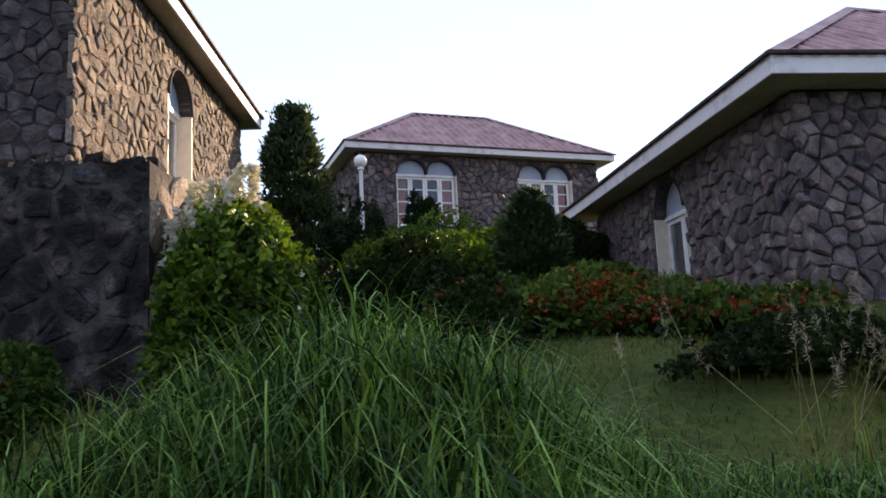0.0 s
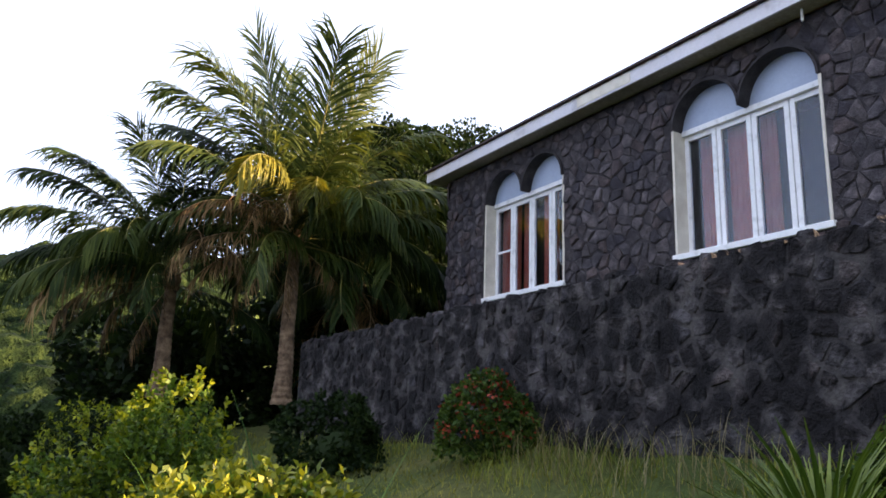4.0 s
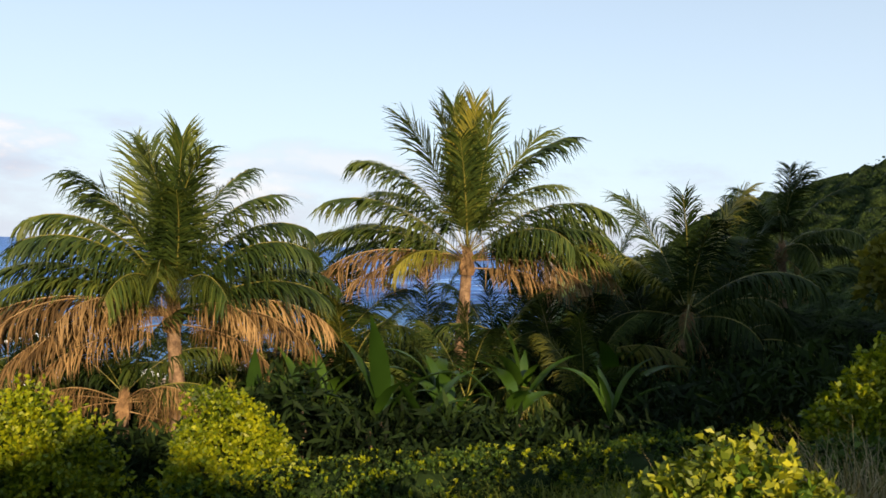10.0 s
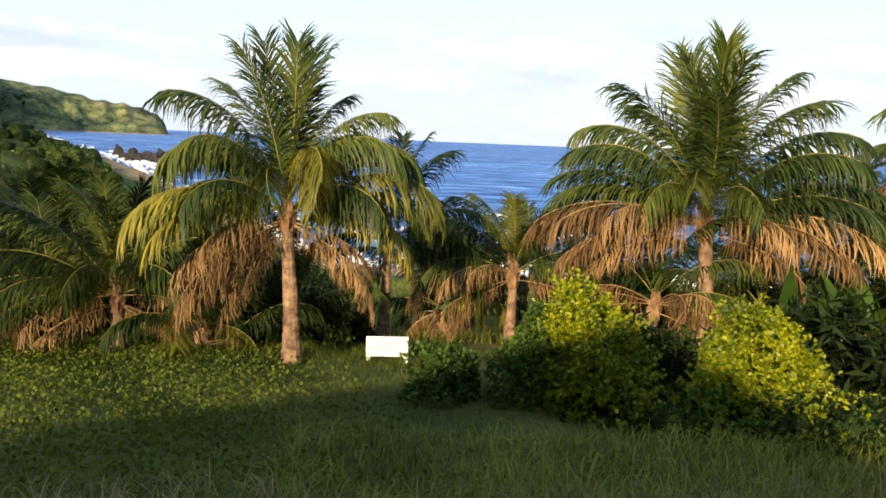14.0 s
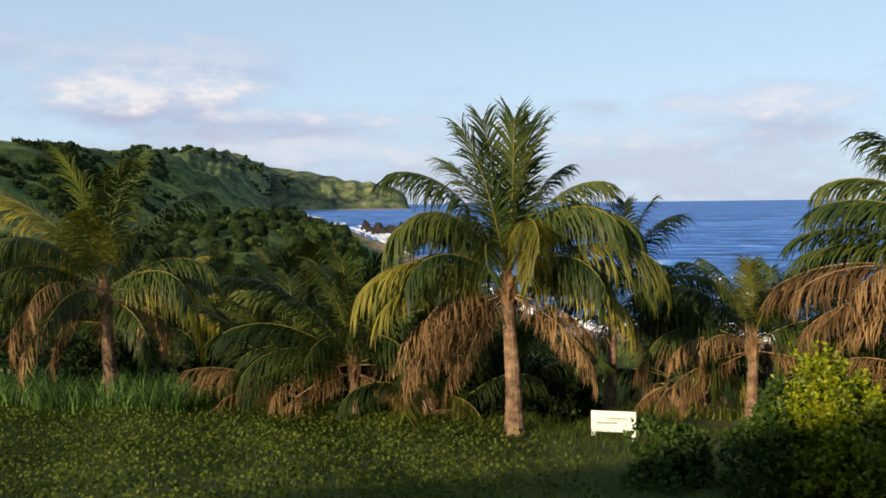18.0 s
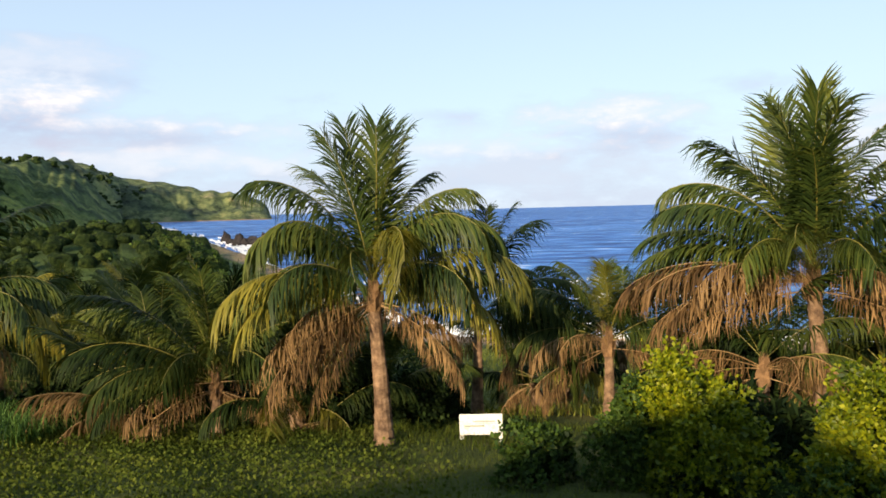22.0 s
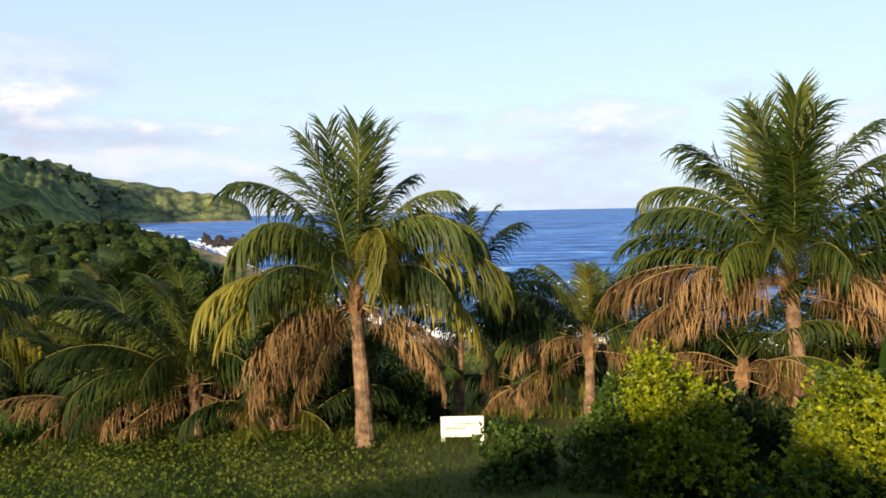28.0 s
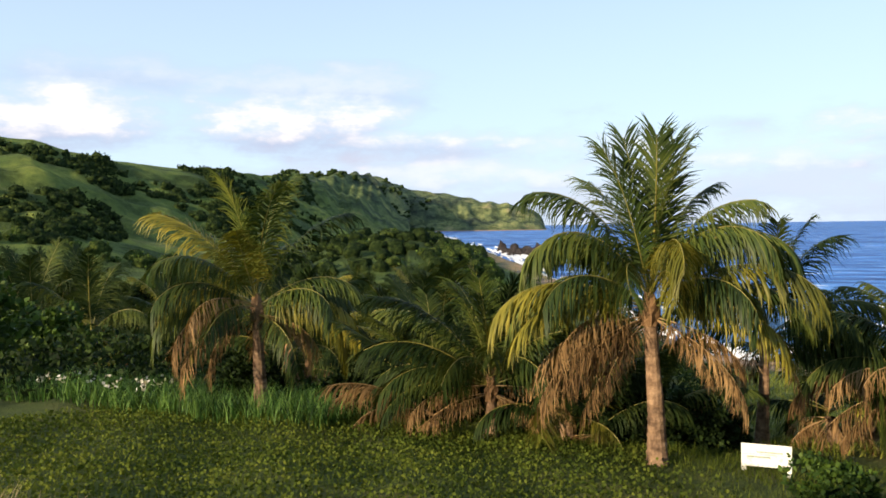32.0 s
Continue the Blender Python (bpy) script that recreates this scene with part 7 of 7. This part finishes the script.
def lawn_side():
    rng = np.random.default_rng(120)
    # low hedge line below the lawn
    for i, (x, y) in enumerate(((-9.6, -4.7), (-8.6, -5.4), (-7.7, -6.0), (-6.8, -6.7), (-6.0, -7.3), (-5.2, -7.6), (-4.3, -8.1), (-10.8, -4.3))):
        shrub("low_hedge", x, y, (0.8, 0.5, 0.34), 3600, 0.05, "leaf" if i % 2 else "leaf_dark", 121 + i, "low rough green hedge below the lawn", group="lower hedges", shoot_mat="leaf_lime", shoot_k=0.025)
    shrub("lime_shrub", -3.5, -8.4, (0.5, 0.46, 1.06), 9500, 0.06, "leaf_lime", 131, "lime-green leafy shrub lit by the low sun", group="lime shrubs", lumps=0.36, shoot=0.3, core=0.5)
    shrub("lime_shrub", -5.05, -8.0, (0.56, 0.46, 0.66), 7600, 0.06, "leaf_lime", 132, "lime-green leafy shrub in front of the leaning palm", group="lime shrubs", lumps=0.36, shoot=0.3, core=0.5)
    # shrubs below the palms, with the palms' shade in their leaf colour
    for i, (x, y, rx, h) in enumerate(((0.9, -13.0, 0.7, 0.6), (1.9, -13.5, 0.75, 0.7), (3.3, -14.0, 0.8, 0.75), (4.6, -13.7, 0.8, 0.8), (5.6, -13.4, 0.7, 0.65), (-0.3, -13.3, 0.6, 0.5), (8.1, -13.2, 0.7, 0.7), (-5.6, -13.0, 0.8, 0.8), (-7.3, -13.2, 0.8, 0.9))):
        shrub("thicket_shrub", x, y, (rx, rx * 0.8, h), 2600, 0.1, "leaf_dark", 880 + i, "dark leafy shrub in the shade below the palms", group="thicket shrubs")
    shrub("dark_shrub", -3.0, -8.6, (0.36, 0.36, 0.62), 6000, 0.055, "leaf", 133, "dark green shrub beside the lime one", group="lower hedges")
    shrub("dark_shrub", -1.95, -8.9, (0.36, 0.36, 0.34), 1500, 0.07, "leaf", 134, "small green shrub near the white board", group="lower hedges")
    for i, (x, y, lv) in enumerate(((-6.45, -10.0, ((60, 82, 1.2, 10), (200, 55, 1.1, 40), (320, 50, 1.1, 50))), (-8.2, -9.4, ((30, 78, 1.7, 20), (120, 60, 1.4, 60), (230, 50, 1.4, 80), (300, 70, 1.4, 30))),
                                    (-9.9, -8.3, ((40, 35, 1.5, 50), (150, 60, 1.3, 50), (250, 45, 1.3, 70))), (-8.9, -7.6, ((60, 55, 1.2, 60), (180, 40, 1.2, 70), (320, 60, 1.2, 40))), (-7.4, -8.6, ((90, 65, 1.1, 60), (210, 40, 1.1, 90), (340, 50, 1.1, 60))), (-11.3, -7.6, ((20, 65, 1.5, 50), (140, 50, 1.4, 70), (260, 60, 1.3, 50))))):
        banana(x, y, lv, 140 + i, 0.8)
    rb = random.Random(149)
    for i, (x, y, h) in enumerate(((-7.2, -9.9, 1.1), (-8.9, -8.7, 0.7), (-9.4, -9.6, 1.0), (-10.6, -8.9, 0.9), (-12.2, -8.4, 0.8), (-8.0, -10.6, 1.0), (-11.6, -9.6, 1.1), (-13.4, -9.6, 0.9), (-10.2, -6.9, 0.6), (-7.9, -8.1, 0.5))):
        banana(x, y, [(rb.uniform(0, 360), rb.uniform(50, 86), rb.uniform(0.8, 1.4), rb.uniform(30, 110)) for _ in range(6)], 150 + i, h)
    for i, (x, y, rx, h) in enumerate(((-18.3, -0.7, 0.9, 0.9), (-18.9, -2.2, 1.1, 0.8), (-20.2, -1.4, 1.4, 1.1), (-19.6, -3.6, 1.2, 0.9))):
        shrub("thicket_shrub", x, y, (rx, rx * 0.9, h), 3000, 0.11, "leaf_dark", 136 + i, "dark leafy shrub where the path runs into the thicket", group="thicket shrubs")
    # board on legs
    bd = thing("notice_board", pose(-1.33, -11.7, -1.63, 0, 0, 182), "white weathered wooden notice board on short legs", "sign")
    boxes("panel", [(-0.31, -0.012, 0.12, 0.31, 0.012, 0.28), (-0.31, -0.012, 0.285, 0.31, 0.012, 0.42)], "board", bd, 0.004)
    boxes("leg", [(-0.31, 0.014, -0.12, -0.24, 0.05, 0.40)], "board", bd, 0.004)
    boxes("leg", [(0.25, 0.014, -0.12, 0.31, 0.05, 0.36)], "board", bd, 0.004)
    boxes("writing_bar", [(-0.24, -0.0165, 0.24, 0.05, -0.0125, 0.262), (-0.12, -0.0165, 0.31, 0.2, -0.0125, 0.325)], "board_ink", bd, 0.0, "faded unreadable writing")
    # lawn, weeds and creepers
    inside = lambda x, y: off_path(x, y) & (y < -1.2)
    P = scatter(-11, 9, -13.0, -1.2, 60000, rng, inside)
    near = P[:, 1] > -6.2 + 0.5 * np.sin(P[:, 0] * 1.7)
    grass_stuff("lawn_grass", P[near], rng, 0.14, 0.007, 0.7, "grass", "uneven green lawn grass", 3, 0.7)
    grass_stuff("lawn_grass", P[~near], rng, 0.12, 0.007, 0.7, "creeper", "uneven green lawn grass", 3, 0.7)
    P = scatter(-6, 5, -5.5, -1.5, 9000, rng, inside)
    grass_stuff("dry_grass", P, rng, 0.36, 0.008, 0.7, "grass_dry", "thin dry grass stalks near the path", 4, 0.5)
    P = scatter(-4, 9.5, -12.8, -5.0, 40000, rng, inside)
    P = P[P[:, 0] > -2.2 - 0.4 * (P[:, 1] + 5) + rng.normal(size=len(P)) * 0.5]
    P[:, 2] += rng.uniform(0.02, 0.12, len(P))
    tagged(new("creeper", quads_mesh("creeper", leaf_quads(P, rng.normal(size=P.shape) + np.array([0, 0, 0.8]), 0.046, rng, 0.42), "creeper")), "low leafy creeper covering the lawn's lower edge", "ground cover", kind="stuff")
    P = scatter(5.0, 12.5, -14.0, -10.6, 5000, rng)
    grass_stuff("tall_grass", P, rng, 0.75, 0.014, 0.8, "grass_tall", "tall bright green grass at the far edge of the lawn", 5, 0.35)
    P = scatter(8.8, 12.0, -12.6, -10.8, 26, rng)
    P = (P[:, None] + rng.normal(size=(26, 5, 3)) * 0.03 + np.array([0, 0, 0.42])).reshape(-1, 3)
    tagged(new("wild_flowers", quads_mesh("wild_flowers", leaf_quads(P, rng.normal(size=P.shape), 0.07, rng, 0.4), "flower_white")), "small white wild flowers among the tall grass", "flowers", kind="stuff")
    P = scatter(-2.4, 10.5, -14.2, -10.9, 6500, rng)
    grass_stuff("tall_grass", P, rng, 0.24, 0.009, 0.8, "creeper", "taller grass at the foot of the palms", 4, 0.6)
    P = scatter(-8.0, -0.5, -7.2, -2.6, 12000, rng, lambda x, y: inside(x, y) & (y > -8.9 + 0.62 * np.abs(x + 3.0)))
    grass_stuff("long_grass", P, rng, 0.34, 0.009, 0.8, "grass", "longer shaded grass between the lawn and the low hedge", 4, 0.45)
    n = 26000
    yaw = np.radians(rng.uniform(165, 186, n))
    d = rng.uniform(13.5, 46, n)
    x, y = CX - np.sin(yaw) * d, CY + np.cos(yaw) * d
    grass_stuff("slope_grass", np.stack([x, y, height(x, y)], -1), rng, 0.3, 0.022, 0.8, "grass", "rough green grass on the slope down to the beach", 3, 0.6)
    # undergrowth of the thicket, its deep shade put into the leaf colour
    n = 90000
    yaw = np.radians(rng.uniform(96, 163, n))
    d = rng.uniform(9.3, 30, n)
    x, y = CX - np.sin(yaw) * d, CY + np.cos(yaw) * d
    k = off_path(x, y) & (y < -3.5)
    x, y, d = x[k], y[k], d[k]
    top = np.clip((d - 7) / 5, 0.3, 1) * 0.5 + 0.55 * np.sin(x * 0.8) * np.sin(y * 0.7 + 1) + 0.4 * np.sin(x * 2.3 + y) * np.sin(y * 1.9) + 0.02 * d
    P = np.stack([x, y, height(x, y) + rng.uniform(0, 1, len(x)) ** 0.6 * top], -1)
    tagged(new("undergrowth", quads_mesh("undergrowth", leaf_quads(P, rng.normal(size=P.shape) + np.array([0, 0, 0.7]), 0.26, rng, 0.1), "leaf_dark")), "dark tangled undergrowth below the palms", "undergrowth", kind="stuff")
    n = 50000
    yaw = np.radians(rng.uniform(162, 236, n))
    d = rng.uniform(15.5, 40, n)
    x, y = CX - np.sin(yaw) * d, CY + np.cos(yaw) * d
    gap = (np.degrees(yaw) > 168) & (np.degrees(yaw) < 182)
    x, y, d = x[~gap], y[~gap], d[~gap]
    P = np.stack([x, y, height(x, y) + rng.uniform(0, 1, len(x)) ** 0.7 * (0.9 + 0.5 * np.sin(x * 0.6 + y * 0.4))], -1)
    # shade on the slope's undergrowth comes from the dark leaf colour too
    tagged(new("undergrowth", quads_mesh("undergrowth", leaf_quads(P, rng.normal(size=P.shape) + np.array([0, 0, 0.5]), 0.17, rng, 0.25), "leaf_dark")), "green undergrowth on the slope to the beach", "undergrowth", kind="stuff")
    # shrub with rusty new leaves, and trees left of the lawn
    tree(-17.4, -5.2, hz(-17.4, -5.2), 1.3 - hz(-17.4, -5.2), (1.2, 1.2, 0.85), 4500, 0.17, "frond_yellow", 151, "shrubby tree with rusty yellow leaves", "thicket trees")
    for i, (yw, dd, r, h) in enumerate(((226.5, 34, 1.5, 0.7), (221, 40, 1.6, 0.9), (231, 26, 1.8, 1.0), (217, 30, 1.6, 0.9), (213, 46, 2.4, 1.4), (228.3, 57, 2.3, 1.0), (223, 74, 2.3, 1.0), (225.5, 60, 1.8, 0.8), (236, 22, 2.0, 1.2), (216, 22, 1.4, 0.7))):
        x, y = CX - math.sin(radians(yw)) * dd, CY + math.cos(radians(yw)) * dd
        tree(x, y, hz(x, y), h, (r, r, r * 0.8), 5000, 0.22 if dd < 40 else 0.3, "leaf_dark" if i % 2 else "leaf", 160 + i, "rounded green tree on the slope below the hills", "slope trees")


lawn_side()


# ---------------------------------------------------------------- hills and rocks
def dome_shape():
    bm = bmesh.new()
    bmesh.ops.create_icosphere(bm, subdivisions=2, radius=1.0)
    v = np.array([q.co[:] for q in bm.verts])
    f = np.array([[q.index for q in g.verts] for g in bm.faces])
    bm.free()
    return v, f


DOME_V, DOME_F = dome_shape()


def scrub_clumps(name, y0, y1, d0, d1, n, per, seed, label, patchy=0.0, size=1.0, reach=0.86, thin=0.0, mat="scrub", leaf="leaf_hill"):
    """Rounded scrub crowns standing close on a slope."""
    rng = np.random.default_rng(seed)
    yaw = np.radians(rng.uniform(y0, y1, n))
    d = np.exp(rng.uniform(math.log(d0), math.log(d1), n))
    x, y = CX - np.sin(yaw) * d, CY + np.cos(yaw) * d
    k = (d < np.where(np.degrees(yaw) < 199.5, 0.5, 1.0) * np.interp(np.degrees(yaw), YAW, SHORE) - 14) & ((y < -3.0) | (y > 1.5) | (d > 24))
    if patchy:
        v = np.sin(x * patchy + 1.3 * np.sin(y * patchy * 0.7)) + np.sin(y * patchy * 1.3 + 1.1 * np.sin(x * patchy * 0.9 + 2)) + 0.7 * np.sin((x + y) * patchy * 2.3)
        k &= v > thin
    k &= d < reach * np.interp(np.degrees(yaw), YAW, SKY_D) + 400 * (np.degrees(yaw) < 135)
    # open meadows
    dg = np.degrees(yaw)
    k &= ~((dg > 218) & (d > 92) & (d < 142)) & ~((dg > 224) & (d > 37) & (d < 51)) & ~((dg > 202) & (dg < 217) & (d > 72) & (d < 132) & (rng.uniform(0, 1, n) < 0.75)) & ~((dg > 206) & (dg < 215.5) & (d > 235) & (d < 380))
    x, y, d = x[k], y[k], d[k]
    rr = (0.6 + 0.014 * np.minimum(d, 110) + 0.0018 * np.maximum(d - 110, 0)) * rng.uniform(0.5, 1.5, len(x)) ** 1.4 * size
    c = np.stack([x, y, height(x, y) + rr * 0.2], -1)
    # leafy crown bodies: lumpy domes
    nv, nf = len(DOME_V), len(DOME_F)
    ph = rng.uniform(0, 6.28, (len(x), 3))
    lump = 1 + 0.2 * np.sin(DOME_V[None, :, 0] * 3.1 + ph[:, None, 0]) + 0.17 * np.sin(DOME_V[None, :, 1] * 4.3 + ph[:, None, 1]) + 0.13 * np.sin(DOME_V[None, :, 2] * 5.0 + ph[:, None, 2]) + 0.1 * rng.uniform(-1, 1, (len(x), nv))
    V = c[:, None] + DOME_V[None] * (0.86 * lump * rr[:, None])[..., None] * np.array([1, 1, 0.85])
    F = (DOME_F[None] + (np.arange(len(x)) * nv)[:, None, None]).reshape(-1, 3)
    me = bpy.data.meshes.new("crowns")
    me.vertices.add(len(x) * nv)
    me.vertices.foreach_set("co", V.astype(np.float32).reshape(-1))
    me.loops.add(len(F) * 3)
    me.loops.foreach_set("vertex_index", F.astype(np.int32).reshape(-1))
    me.polygons.add(len(F))
    me.polygons.foreach_set("loop_start", np.arange(0, len(F) * 3, 3, dtype=np.int32))
    me.polygons.foreach_set("use_smooth", [True] * len(F))
    me.update(calc_edges=True)
    me.materials.append(M[mat])
    body = tagged(new(name, me), label, "woods", kind="stuff")
    if not per:
        return
    dr = unit(rng.normal(size=(len(x), per, 3)) + np.array([0, 0, 0.45]))
    P = c[:, None] + dr * (rr[:, None] * rng.uniform(0.8, 1.04, (len(x), per)))[..., None] * np.array([1, 1, 0.85])
    ls = np.repeat(0.04 + 0.0026 * d, per) * rng.uniform(0.7, 1.3, len(x) * per)
    P = P.reshape(-1, 3)
    Q = leaf_quads(P, dr.reshape(-1, 3) + rng.normal(size=P.shape) * 0.7, 1.0, rng, 0.4)
    Q = P[:, None] + (Q - P[:, None]) * ls[:, None, None]
    part("foliage", quads_mesh("foliage", Q, leaf), body)


scrub_clumps("hillside_scrub", 80, 131, 19, 122, 6000, 95, 201, "dense green scrub covering the steep hillside")
scrub_clumps("hill_woods", 203, 250, 90, 430, 9000, 16, 202, "patches of dark trees on the green hills", 0.045, 0.5, 0.97, 0.45)
scrub_clumps("ridge_woods", 212, 240, 210, 560, 3600, 10, 205, "woods along the ridge of the green hills", 0.03, 0.5, 0.9, 0.75)
scrub_clumps("far_woods", 193, 222, 420, 1480, 8000, 0, 203, "woods on the far headland", 0.014, 0.7, 0.97)
scrub_clumps("coast_woods", 200.5, 220, 135, 430, 3600, 14, 206, "dense trees and scrub on the coastal plain", 0.05, 0.6, 0.9, -0.6)
scrub_clumps("coast_scrub", 188, 242, 30, 150, 2400, 44, 204, "green scrub on the coastal flat", 0.0, 0.62, mat="scrub_coast", leaf="leaf")


def rocks():
    rng = np.random.default_rng(210)
    for yaw, d, w, h in ((194.9, 262, 3.6, 3.4), (195.5, 258, 4.0, 4.2), (196.1, 262, 3.6, 4.4), (196.6, 258, 3.4, 3.6), (197.0, 264, 3.0, 4.2), (197.5, 262, 2.6, 3.4), (197.9, 272, 2.4, 5.2), (198.5, 278, 2.6, 3.0), (198.9, 300, 2.2, 5.0), (196.0, 206, 2.4, 2.8), (195.7, 210, 1.6, 1.8), (198.2, 262, 1.6, 1.6)):
        x, y = CX - math.sin(radians(yaw)) * d, CY + math.cos(radians(yaw)) * d
        bm = bmesh.new()
        bmesh.ops.create_icosphere(bm, subdivisions=3, radius=1.0)
        o = Vector(rng.uniform(-50, 50, 3))
        for v in bm.verts:
            k = 1 + 0.45 * noise.noise(v.co * 1.4 + o) + 0.25 * noise.noise(v.co * 3.3 + o)
            v.co = Vector((v.co.x * w * k * 0.8, v.co.y * w * k * 0.6, v.co.z * h * k * 0.75))
        me = bm_mesh("sea_rock", bm, "rock")
        ob = new("sea_rock", me)
        ob.location = (x, y, SEA)
        tagged(ob, "jagged dark rock standing in the surf", "rock", "sea rocks")


rocks()
